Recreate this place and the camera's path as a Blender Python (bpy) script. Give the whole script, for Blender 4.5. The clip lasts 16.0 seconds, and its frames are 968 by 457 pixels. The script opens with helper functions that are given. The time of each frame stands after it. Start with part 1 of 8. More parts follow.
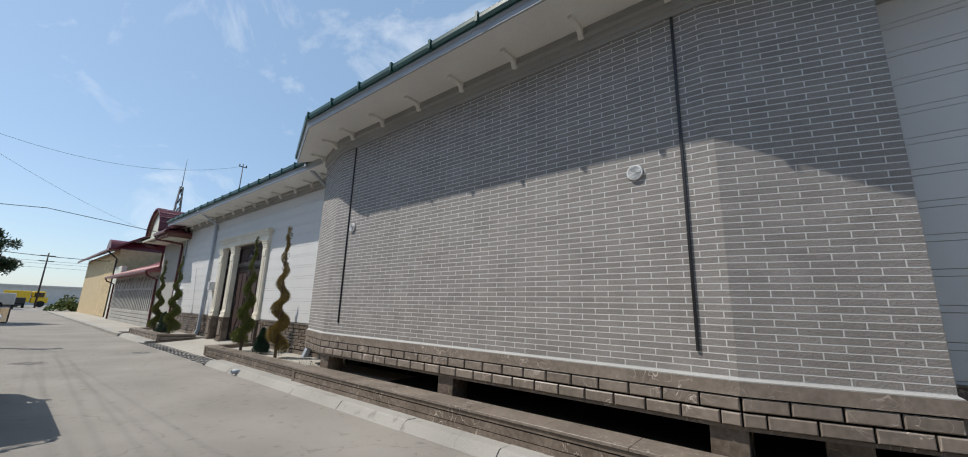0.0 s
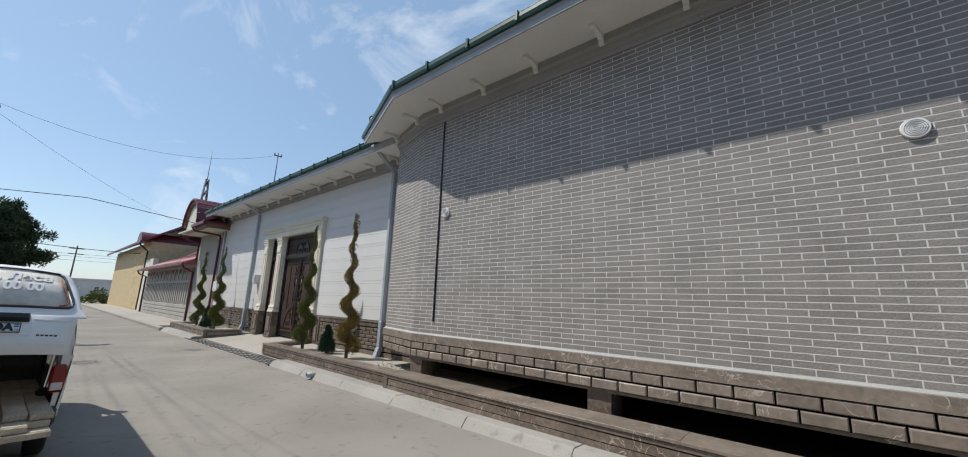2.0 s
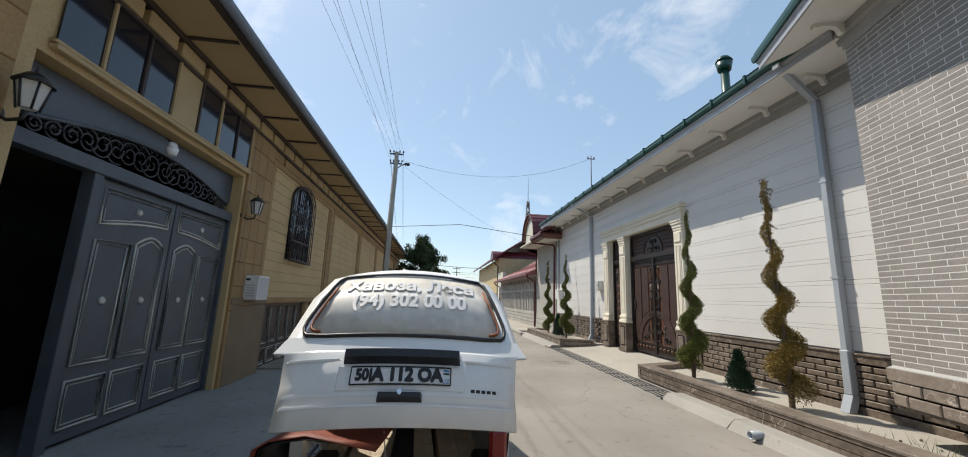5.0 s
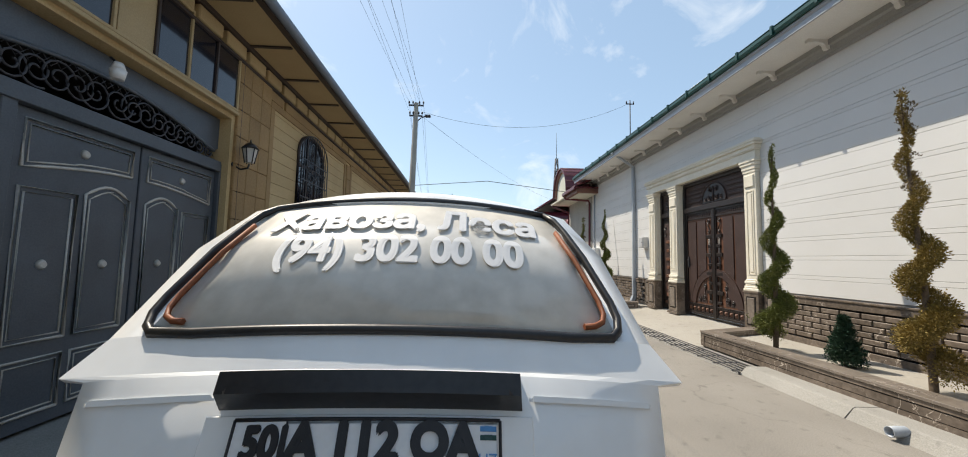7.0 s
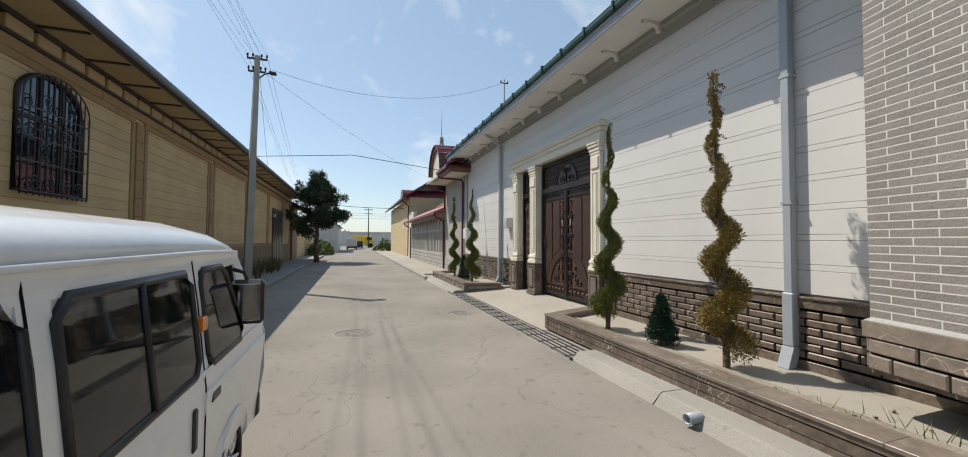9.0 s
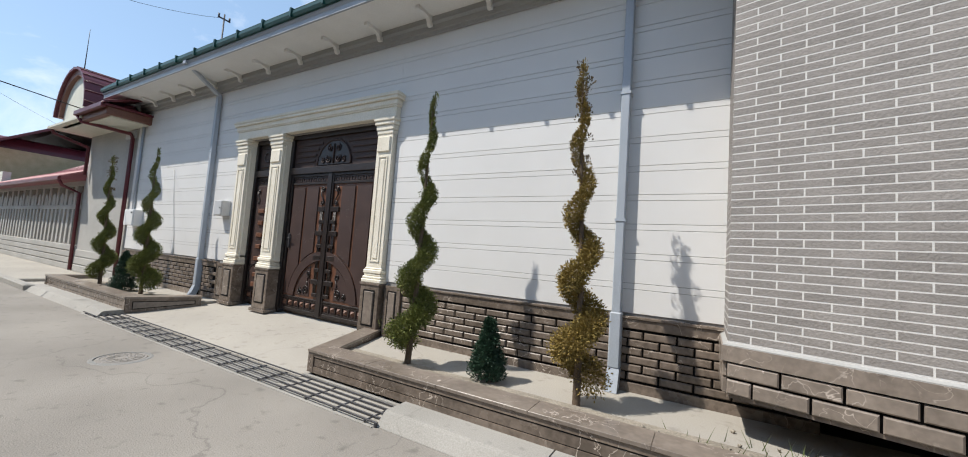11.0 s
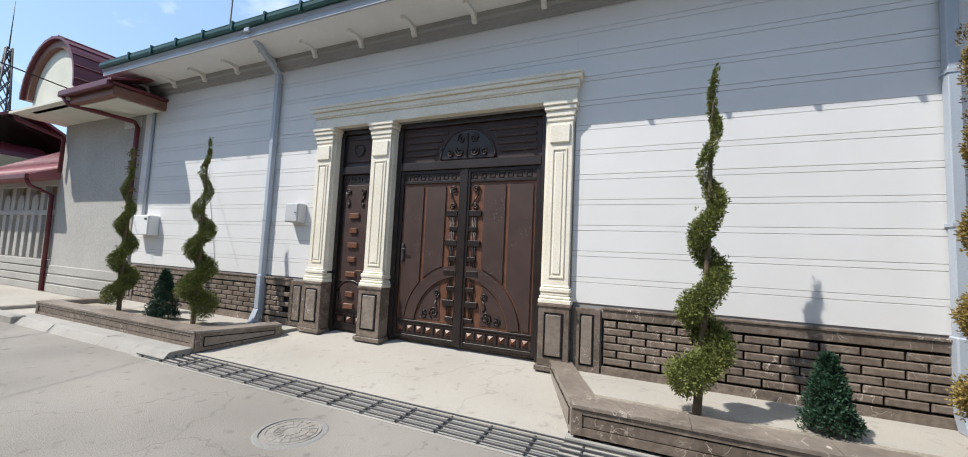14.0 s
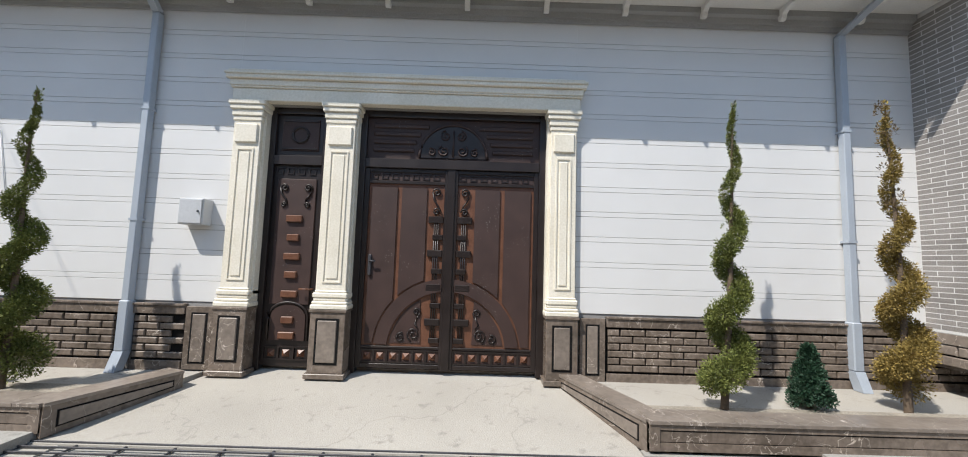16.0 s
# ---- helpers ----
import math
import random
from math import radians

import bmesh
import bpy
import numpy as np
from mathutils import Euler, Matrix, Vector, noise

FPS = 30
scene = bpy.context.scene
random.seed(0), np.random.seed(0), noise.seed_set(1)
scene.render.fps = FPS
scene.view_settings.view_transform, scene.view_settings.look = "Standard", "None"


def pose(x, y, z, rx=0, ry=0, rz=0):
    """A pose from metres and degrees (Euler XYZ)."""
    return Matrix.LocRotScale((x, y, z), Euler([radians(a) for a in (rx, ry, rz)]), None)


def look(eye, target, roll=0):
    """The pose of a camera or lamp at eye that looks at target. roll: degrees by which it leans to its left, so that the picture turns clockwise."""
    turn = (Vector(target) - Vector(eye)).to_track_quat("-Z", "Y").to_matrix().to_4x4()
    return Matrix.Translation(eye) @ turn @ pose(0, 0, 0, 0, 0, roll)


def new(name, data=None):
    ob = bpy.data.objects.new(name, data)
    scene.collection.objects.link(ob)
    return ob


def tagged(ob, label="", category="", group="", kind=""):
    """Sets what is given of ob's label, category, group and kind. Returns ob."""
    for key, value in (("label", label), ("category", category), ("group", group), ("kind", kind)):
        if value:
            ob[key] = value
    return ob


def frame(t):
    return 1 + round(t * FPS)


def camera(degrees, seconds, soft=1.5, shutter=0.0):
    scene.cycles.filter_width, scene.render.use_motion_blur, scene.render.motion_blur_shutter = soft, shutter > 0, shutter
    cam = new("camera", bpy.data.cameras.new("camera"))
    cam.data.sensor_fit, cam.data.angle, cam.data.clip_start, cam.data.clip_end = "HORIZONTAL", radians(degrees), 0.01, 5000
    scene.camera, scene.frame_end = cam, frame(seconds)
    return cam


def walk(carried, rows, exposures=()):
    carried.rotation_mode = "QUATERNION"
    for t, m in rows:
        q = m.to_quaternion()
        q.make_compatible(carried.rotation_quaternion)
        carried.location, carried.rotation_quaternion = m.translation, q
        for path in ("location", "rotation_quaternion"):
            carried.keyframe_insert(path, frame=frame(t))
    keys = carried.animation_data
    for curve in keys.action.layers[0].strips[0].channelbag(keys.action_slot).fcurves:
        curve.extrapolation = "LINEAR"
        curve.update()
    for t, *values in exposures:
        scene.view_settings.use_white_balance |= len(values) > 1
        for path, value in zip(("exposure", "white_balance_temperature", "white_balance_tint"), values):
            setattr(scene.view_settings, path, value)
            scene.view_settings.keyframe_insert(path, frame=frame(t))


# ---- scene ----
cam = camera(102.8, 16.0, 1.0)
SIZE = 1.08     # metres for one unit of the plan
PATH = [
    (0, (0.247, 0.012, 1.611), (-0.992, 1.525, 2.03), 1.8),
    (0.5, (-0.309, -0.091, 1.61), (-1.486, 1.475, 2.013), 1.8),
    (1, (-0.857, -0.206, 1.611), (-2.029, 1.367, 2.002), 1.9),
    (1.5, (-1.391, -0.285, 1.617), (-2.599, 1.263, 1.996), 1.9),
    (2, (-1.949, -0.338, 1.623), (-3.235, 1.144, 2.009), 2.1),
    (2.5, (-2.519, -0.301, 1.611), (-3.91, 1.082, 2.003), 2.2),
    (3, (-3.062, -0.337, 1.615), (-4.617, 0.86, 2.003), 2.2),
    (3.5, (-3.627, -0.305, 1.637), (-5.343, 0.648, 2.02), 2.0),
    (4, (-4.2, -0.344, 1.636), (-6.041, 0.335, 2.021), 2.2),
    (4.5, (-4.69, -0.364, 1.652), (-6.594, 0.117, 2.03), 2.1),
    (5, (-5.181, -0.414, 1.668), (-7.136, -0.19, 2.026), 2.1),
    (5.2, (-5.336, -0.389, 1.671), (-7.302, -0.24, 2.008), 2.2),
    (7.3, (-6.488, -0.396, 1.617), (-8.482, -0.312, 1.754), 1.1),
    (7.5, (-6.486, -0.254, 1.628), (-8.481, -0.187, 1.75), 0.9),
    (8, (-6.591, -0.036, 1.66), (-8.588, 0.039, 1.74), 0.2),
    (8.5, (-6.808, 0.279, 1.689), (-8.797, 0.471, 1.752), 0.1),
    (9, (-7.227, 0.719, 1.713), (-9.12, 1.36, 1.776), 0.3),
    (9.5, (-7.723, 1.007, 1.744), (-9.272, 2.27, 1.819), 0.6),
    (9.7, (-7.936, 0.972, 1.747), (-9.301, 2.431, 1.834), 1.1),
    (11.8, (-10.519, 0.92, 1.622), (-11.469, 2.674, 1.765), 3.9),
    (12, (-10.747, 0.908, 1.628), (-11.683, 2.67, 1.772), 3.7),
    (12.5, (-11.328, 0.862, 1.635), (-12.237, 2.638, 1.774), 3.5),
    (13, (-11.908, 0.741, 1.649), (-12.792, 2.53, 1.789), 3.1),
    (13.5, (-12.501, 0.608, 1.643), (-13.339, 2.418, 1.784), 2.8),
    (14, (-13.078, 0.44, 1.67), (-13.871, 2.27, 1.813), 2.7),
    (14.5, (-13.629, 0.351, 1.669), (-14.364, 2.204, 1.822), 2.5),
    (15, (-14.236, 0.334, 1.695), (-14.835, 2.236, 1.859), 2.2),
    (15.5, (-14.81, 0.377, 1.72), (-15.168, 2.337, 1.889), 2.0),
    (16, (-15.308, 0.469, 1.769), (-15.298, 2.462, 1.938), 1.8),
]
walk(cam, [(t, look(eye, target, roll)) for t, eye, target, roll in PATH],
     [(0.0, 0.14, 6500, 10), (3.5, 0.14, 6500, 10), (5.0, 0.36, 7000, 10), (7.5, 0.5, 7150, 10), (8.0, 0.4, 7150, 10), (9.0, 0.24, 7050, 10), (9.7, 0.2, 6900, 10),
      (12.0, 0.63, 6400, 11), (16.0, 0.6, 6400, 11)])

# ---- world, sun ----
SUN = Vector((1.09, 1.0, -2.12)).normalized()
world = bpy.data.worlds.new("world")
scene.world = world
world.use_nodes = True
wn, wl = world.node_tree.nodes, world.node_tree.links
wn.clear()
w_out = wn.new("ShaderNodeOutputWorld")
w_bg = wn.new("ShaderNodeBackground")
w_bg.inputs["Strength"].default_value = 0.148
w_sky = wn.new("ShaderNodeTexSky")
w_sky.sky_type = "NISHITA"
w_sky.sun_disc = False
w_sky.sun_elevation = math.asin(-SUN.z)
w_sky.sun_rotation = math.atan2(-SUN.x, -SUN.y)
w_sky.dust_density = 0.6
w_sky.ozone_density = 0.7
# thin wind-drawn clouds over the whole sky
w_tc = wn.new("ShaderNodeTexCoord")
w_map = wn.new("ShaderNodeMapping")
w_map.inputs["Rotation"].default_value = (0.25, 0.35, 0.9)
w_map.inputs["Scale"].default_value = (0.75, 3.6, 4.6)
w_n1 = wn.new("ShaderNodeTexNoise")
w_n1.inputs["Scale"].default_value = 1.3
w_n1.inputs["Detail"].default_value = 9
w_n1.inputs["Roughness"].default_value = 0.6
w_n1.inputs["Distortion"].default_value = 0.5
w_ramp = wn.new("ShaderNodeValToRGB")
w_ramp.color_ramp.elements[0].position = 0.56
w_ramp.color_ramp.elements[1].position = 0.90
w_mix = wn.new("ShaderNodeMix")
w_mix.data_type = "RGBA"
w_mix.inputs["B"].default_value = (6.0, 6.3, 6.6, 1)
wl.new(w_tc.outputs["Generated"], w_map.inputs["Vector"])
wl.new(w_map.outputs["Vector"], w_n1.inputs["Vector"])
wl.new(w_n1.outputs["Fac"], w_ramp.inputs["Fac"])
wl.new(w_ramp.outputs["Color"], w_mix.inputs["Factor"])
w_haze = wn.new("ShaderNodeMix")
w_haze.data_type = "RGBA"
w_haze.inputs["Factor"].default_value = 0.5
w_haze.inputs["B"].default_value = (2.0, 3.1, 4.4, 1)
wl.new(w_sky.outputs["Color"], w_haze.inputs["A"])
wl.new(w_haze.outputs["Result"], w_mix.inputs["A"])
wl.new(w_mix.outputs["Result"], w_bg.inputs["Color"])
wl.new(w_bg.outputs["Background"], w_out.inputs["Surface"])

sun = new("sun", bpy.data.lights.new("sun", "SUN"))
sun.data.energy = 3.85
sun.data.angle = radians(0.53)
sun.data.color = (1.0, 0.95, 0.87)
sun.matrix_world = look((0, 0, 30), Vector((0, 0, 30)) + SUN)


# ---- materials ----
def material(name, dark, light, rough=0.6, metal=0.0, coarse=1.5, fine=60.0, bump=0.15, spread=0.0, depth=0.01, spec=0.5, coat=0.0):
    """Two colours mixed by coarse and fine noise, with relief; spread: how much single pieces differ."""
    m = bpy.data.materials.new(name)
    m.use_nodes = True
    n, k = m.node_tree.nodes, m.node_tree.links
    b = n["Principled BSDF"]
    g = n.new("ShaderNodeNewGeometry")
    a, f = n.new("ShaderNodeTexNoise"), n.new("ShaderNodeTexNoise")
    for node, size, detail in ((a, coarse, 5), (f, fine, 3)):
        node.inputs["Scale"].default_value = size
        node.inputs["Detail"].default_value = detail
        k.new(g.outputs["Position"], node.inputs["Vector"])
    s = n.new("ShaderNodeMath")
    s.operation = "ADD"
    k.new(a.outputs["Fac"], s.inputs[0])
    k.new(f.outputs["Fac"], s.inputs[1])
    ramp = n.new("ShaderNodeMapRange")
    ramp.inputs["From Min"].default_value, ramp.inputs["From Max"].default_value = 0.72, 1.28
    k.new(s.outputs[0], ramp.inputs["Value"])
    mix = n.new("ShaderNodeMix")
    mix.data_type = "RGBA"
    mix.inputs["A"].default_value, mix.inputs["B"].default_value = (*dark, 1), (*light, 1)
    k.new(ramp.outputs["Result"], mix.inputs["Factor"])
    colour = mix.outputs["Result"]
    if spread:
        o = n.new("ShaderNodeObjectInfo")
        add = n.new("ShaderNodeMath")
        add.operation = "ADD"
        k.new(o.outputs["Random"], add.inputs[0])
        k.new(g.outputs["Random Per Island"], add.inputs[1])
        fr = n.new("ShaderNodeMath")
        fr.operation = "FRACT"
        k.new(add.outputs[0], fr.inputs[0])
        mr = n.new("ShaderNodeMapRange")
        mr.inputs["To Min"].default_value, mr.inputs["To Max"].default_value = 1 - spread, 1 + spread
        k.new(fr.outputs[0], mr.inputs["Value"])
        hsv = n.new("ShaderNodeHueSaturation")
        k.new(mr.outputs["Result"], hsv.inputs["Value"])
        k.new(colour, hsv.inputs["Color"])
        colour = hsv.outputs["Color"]
    k.new(colour, b.inputs["Base Color"])
    rr = n.new("ShaderNodeMapRange")
    rr.inputs["To Min"].default_value, rr.inputs["To Max"].default_value = max(0.02, rough - 0.08), min(1, rough + 0.08)
    k.new(a.outputs["Fac"], rr.inputs["Value"])
    k.new(rr.outputs["Result"], b.inputs["Roughness"])
    b.inputs["Metallic"].default_value = metal
    b.inputs["Specular IOR Level"].default_value = spec
    b.inputs["Coat Weight"].default_value = coat
    b.inputs["Coat Roughness"].default_value = 0.08
    if bump:
        bp = n.new("ShaderNodeBump")
        bp.inputs["Strength"].default_value, bp.inputs["Distance"].default_value = bump, depth
        k.new(f.outputs["Fac"], bp.inputs["Height"])
        k.new(bp.outputs["Normal"], b.inputs["Normal"])
    return m


def veined(name, dark, light, vein, rough=0.25, amount=1.0, spread=0.12):
    """Polished stone with thin pale veins."""
    m = material(name, dark, light, rough, coarse=2.5, fine=18, bump=0.03, spread=spread)
    n, k = m.node_tree.nodes, m.node_tree.links
    b = n["Principled BSDF"]
    base = b.inputs["Base Color"].links[0].from_socket
    g = n.new("ShaderNodeNewGeometry")
    w = n.new("ShaderNodeTexNoise")
    w.inputs["Scale"].default_value, w.inputs["Detail"].default_value, w.inputs["Distortion"].default_value = 4.6, 3, 0.8
    k.new(g.outputs["Position"], w.inputs["Vector"])
    sub = n.new("ShaderNodeMath")
    sub.operation = "SUBTRACT"
    sub.inputs[1].default_value = 0.5
    k.new(w.outputs["Fac"], sub.inputs[0])
    ab = n.new("ShaderNodeMath")
    ab.operation = "ABSOLUTE"
    k.new(sub.outputs[0], ab.inputs[0])
    mr = n.new("ShaderNodeMapRange")
    mr.inputs["From Min"].default_value, mr.inputs["From Max"].default_value = 0.0, 0.010
    mr.inputs["To Min"].default_value, mr.inputs["To Max"].default_value = 0.75 * amount, 0.0
    k.new(ab.outputs[0], mr.inputs["Value"])
    patch = n.new("ShaderNodeTexNoise")
    patch.inputs["Scale"].default_value = 1.7
    k.new(g.outputs["Position"], patch.inputs["Vector"])
    pr = n.new("ShaderNodeMapRange")
    pr.inputs["From Min"].default_value, pr.inputs["From Max"].default_value = 0.45, 0.62
    k.new(patch.outputs["Fac"], pr.inputs["Value"])
    mul = n.new("ShaderNodeMath")
    mul.operation = "MULTIPLY"
    k.new(mr.outputs["Result"], mul.inputs[0])
    k.new(pr.outputs["Result"], mul.inputs[1])
    mix = n.new("ShaderNodeMix")
    mix.data_type = "RGBA"
    mix.inputs["B"].default_value = (*vein, 1)
    k.new(mul.outputs[0], mix.inputs["Factor"])
    k.new(base, mix.inputs["A"])
    k.new(mix.outputs["Result"], b.inputs["Base Color"])
    return m


def road_surface(name, dark, light, crack=0.5):
    """Asphalt or concrete with stains, aggregate and hair cracks."""
    m = material(name, dark, light, 0.9, coarse=0.55, fine=85, bump=0.6, depth=0.008, spec=0.3)
    n, k = m.node_tree.nodes, m.node_tree.links
    b = n["Principled BSDF"]
    base = b.inputs["Base Color"].links[0].from_socket
    g = n.new("ShaderNodeNewGeometry")
    warp = n.new("ShaderNodeTexNoise")
    warp.inputs["Scale"].default_value, warp.inputs["Detail"].default_value = 1.1, 6
    k.new(g.outputs["Position"], warp.inputs["Vector"])
    add = n.new("ShaderNodeVectorMath")
    add.operation = "MULTIPLY_ADD"
    add.inputs[1].default_value = (1.6, 1.6, 0)
    k.new(warp.outputs["Color"], add.inputs[0])
    k.new(g.outputs["Position"], add.inputs[2])
    v = n.new("ShaderNodeTexVoronoi")
    v.feature = "DISTANCE_TO_EDGE"
    v.inputs["Scale"].default_value = 0.28
    k.new(add.outputs[0], v.inputs["Vector"])
    mr = n.new("ShaderNodeMapRange")
    mr.inputs["From Max"].default_value = 0.004
    mr.inputs["To Min"].default_value, mr.inputs["To Max"].default_value = crack, 0.0
    k.new(v.outputs["Distance"], mr.inputs["Value"])
    stain = n.new("ShaderNodeTexNoise")
    stain.inputs["Scale"].default_value, stain.inputs["Detail"].default_value = 6.5, 10
    k.new(g.outputs["Position"], stain.inputs["Vector"])
    sr = n.new("ShaderNodeMapRange")
    sr.inputs["From Min"].default_value, sr.inputs["From Max"].default_value = 0.60, 0.74
    sr.inputs["To Max"].default_value = 0.5
    k.new(stain.outputs["Fac"], sr.inputs["Value"])
    mx = n.new("ShaderNodeMath")
    mx.operation = "MAXIMUM"
    k.new(mr.outputs["Result"], mx.inputs[0])
    k.new(sr.outputs["Result"], mx.inputs[1])
    mix = n.new("ShaderNodeMix")
    mix.data_type = "RGBA"
    mix.inputs["B"].default_value = (dark[0] * 0.45, dark[1] * 0.45, dark[2] * 0.45, 1)
    k.new(mx.outputs[0], mix.inputs["Factor"])
    k.new(base, mix.inputs["A"])
    k.new(mix.outputs["Result"], b.inputs["Base Color"])
    return m


def glass(name, tint=(0.05, 0.06, 0.07), alpha=0.5, rough=0.03):
    """Tinted pane: clear by transparency, mirror-like on top."""
    m = bpy.data.materials.new(name)
    m.use_nodes = True
    b = m.node_tree.nodes["Principled BSDF"]
    b.inputs["Base Color"].default_value = (*tint, 1)
    b.inputs["Roughness"].default_value = rough
    b.inputs["Alpha"].default_value = alpha
    return m


ASPHALT = road_surface("asphalt", (0.195, 0.18, 0.16), (0.305, 0.283, 0.252), 0.4)
CONCRETE = road_surface("concrete", (0.315, 0.295, 0.26), (0.42, 0.395, 0.35), 0.34)
KERB = road_surface("kerb concrete", (0.27, 0.26, 0.235), (0.39, 0.375, 0.345), 0.25)
APRON = road_surface("grey concrete", (0.20, 0.20, 0.19), (0.32, 0.31, 0.29), 0.4)
WHITE_SIDING = material("cream white siding", (0.645, 0.64, 0.625), (0.725, 0.72, 0.705), 0.55, coarse=0.8, fine=130, bump=0.08, spread=0.012)
JOINT_GREY = material("joint grey", (0.22, 0.21, 0.20), (0.30, 0.29, 0.28), 0.8)
SLATE_BRICK = material("slate grey brick slip", (0.214, 0.198, 0.184), (0.292, 0.271, 0.253), 0.75, coarse=3, fine=55, bump=0.5, spread=0.09)
MORTAR = material("pale mortar", (0.58, 0.57, 0.55), (0.68, 0.67, 0.65), 0.9, fine=120, bump=0.3)
MARBLE = veined("brown marble", (0.110, 0.087, 0.069), (0.215, 0.172, 0.139), (0.70, 0.61, 0.52), 0.26)
MARBLE_TOP = veined("brown marble slab", (0.165, 0.137, 0.114), (0.270, 0.226, 0.188), (0.76, 0.67, 0.59), 0.3)
BLACK_JOINT = material("black joint", (0.005, 0.005, 0.005), (0.009, 0.008, 0.008), 0.8, spec=0.2)
CREAM = material("cream stone paint", (0.68, 0.63, 0.51), (0.82, 0.77, 0.66), 0.6, coarse=2, fine=40, bump=0.1)
SOFFIT = material("white soffit panel", (0.70, 0.69, 0.66), (0.80, 0.79, 0.76), 0.6, bump=0.03)
CROWN_GREY = material("grey crown paint", (0.30, 0.30, 0.29), (0.38, 0.38, 0.37), 0.6, bump=0.05)
FASCIA_GREY = material("grey coated fascia", (0.30, 0.32, 0.35), (0.36, 0.38, 0.41), 0.4, bump=0.02)
PIPE_GREY = material("blue grey coated pipe", (0.34, 0.38, 0.43), (0.40, 0.44, 0.49), 0.4, bump=0.02)
GREEN_METAL = material("dark green coated steel", (0.008, 0.045, 0.038), (0.014, 0.075, 0.062), 0.35, bump=0.02)
STEEL_DARK = material("dark rolled steel", (0.04, 0.04, 0.045), (0.085, 0.085, 0.095), 0.55, metal=0.3, bump=0.1)
BROWN_GATE = material("dark brown hammered paint", (0.032, 0.0165, 0.0135), (0.055, 0.029, 0.0235), 0.58, coarse=4, fine=90, bump=0.12)
BLACK_GATE = material("black brown frame paint", (0.011, 0.007, 0.006), (0.023, 0.0155, 0.014), 0.38, coarse=4, fine=90, bump=0.15)
COPPER_PAINT = material("copper brown paint", (0.10, 0.042, 0.024), (0.17, 0.075, 0.042), 0.4, coarse=8, fine=60, bump=0.1)
GREY_PLASTER = material("grey cement plaster", (0.32, 0.31, 0.285), (0.46, 0.45, 0.42), 0.85, coarse=0.7, fine=25, bump=0.15)
MAROON = material("maroon coated steel", (0.085, 0.012, 0.018), (0.14, 0.022, 0.03), 0.4, bump=0.02)
ROOF_RED = material("faded maroon roof sheet", (0.24, 0.075, 0.08), (0.33, 0.115, 0.12), 0.5, bump=0.05)
BROWN_EAVE = material("red brown painted boards", (0.15, 0.065, 0.045), (0.22, 0.10, 0.07), 0.55, bump=0.05)
PALE_PLASTER = material("pale lime plaster", (0.56, 0.56, 0.47), (0.68, 0.67, 0.58), 0.8, bump=0.1)
SAND_BRICK = material("sand yellow brick", (0.50, 0.38, 0.21), (0.66, 0.52, 0.31), 0.85, coarse=3, fine=40, bump=0.3, spread=0.14)
OCHRE_WALL = material("ochre stone cladding", (0.46, 0.325, 0.155), (0.585, 0.43, 0.23), 0.75, coarse=1.2, fine=45, bump=0.2, spread=0.05)
OCHRE_DARK = material("brown sandstone blocks", (0.27, 0.165, 0.07), (0.39, 0.25, 0.115), 0.8, coarse=1.5, fine=40, bump=0.25, spread=0.10)
BASE_BROWN = material("grey brown base boards", (0.165, 0.115, 0.07), (0.25, 0.18, 0.11), 0.75, bump=0.15, spread=0.06)
TAN_SOFFIT = material("tan soffit board", (0.40, 0.29, 0.15), (0.50, 0.375, 0.205), 0.65, bump=0.05)
DARK_TRIM = material("dark brown trim", (0.035, 0.022, 0.018), (0.06, 0.04, 0.032), 0.5, bump=0.05)
SLATE_GATE = material("slate blue grey gate paint", (0.062, 0.073, 0.088), (0.095, 0.11, 0.13), 0.45, coarse=3, fine=70, bump=0.08)
SILVER_TRIM = material("dull silver brushed trim", (0.46, 0.44, 0.40), (0.62, 0.59, 0.54), 0.4, metal=0.0, bump=0.05)
DARK_GLASS = material("dark tinted glass", (0.010, 0.011, 0.018), (0.016, 0.017, 0.026), 0.06, bump=0.0, spec=0.8)
POLE_GREY = material("weathered concrete pole", (0.28, 0.26, 0.23), (0.40, 0.38, 0.34), 0.9, bump=0.25)
WIRE_BLACK = material("black cable", (0.012, 0.012, 0.013), (0.02, 0.02, 0.021), 0.6, bump=0.0)
VAN_WHITE = material("white van enamel", (0.80, 0.81, 0.81), (0.86, 0.87, 0.87), 0.3, coarse=1.5, fine=12, bump=0.015, coat=0.5)
BLACK_PLASTIC = material("black plastic", (0.012, 0.012, 0.014), (0.025, 0.025, 0.028), 0.4, bump=0.05)
RUBBER = material("black rubber", (0.012, 0.012, 0.012), (0.025, 0.024, 0.023), 0.85, bump=0.2)
CHROME = material("chrome", (0.6, 0.6, 0.62), (0.72, 0.72, 0.74), 0.12, metal=1.0, bump=0.0)
RED_LAMP = material("red lamp plastic", (0.20, 0.006, 0.006), (0.30, 0.012, 0.010), 0.15, bump=0.0)
AMBER = material("amber lamp plastic", (0.65, 0.17, 0.02), (0.80, 0.24, 0.03), 0.2, bump=0.0)
VAN_GLASS = glass("smoked window glass", (0.012, 0.013, 0.014), 0.72)
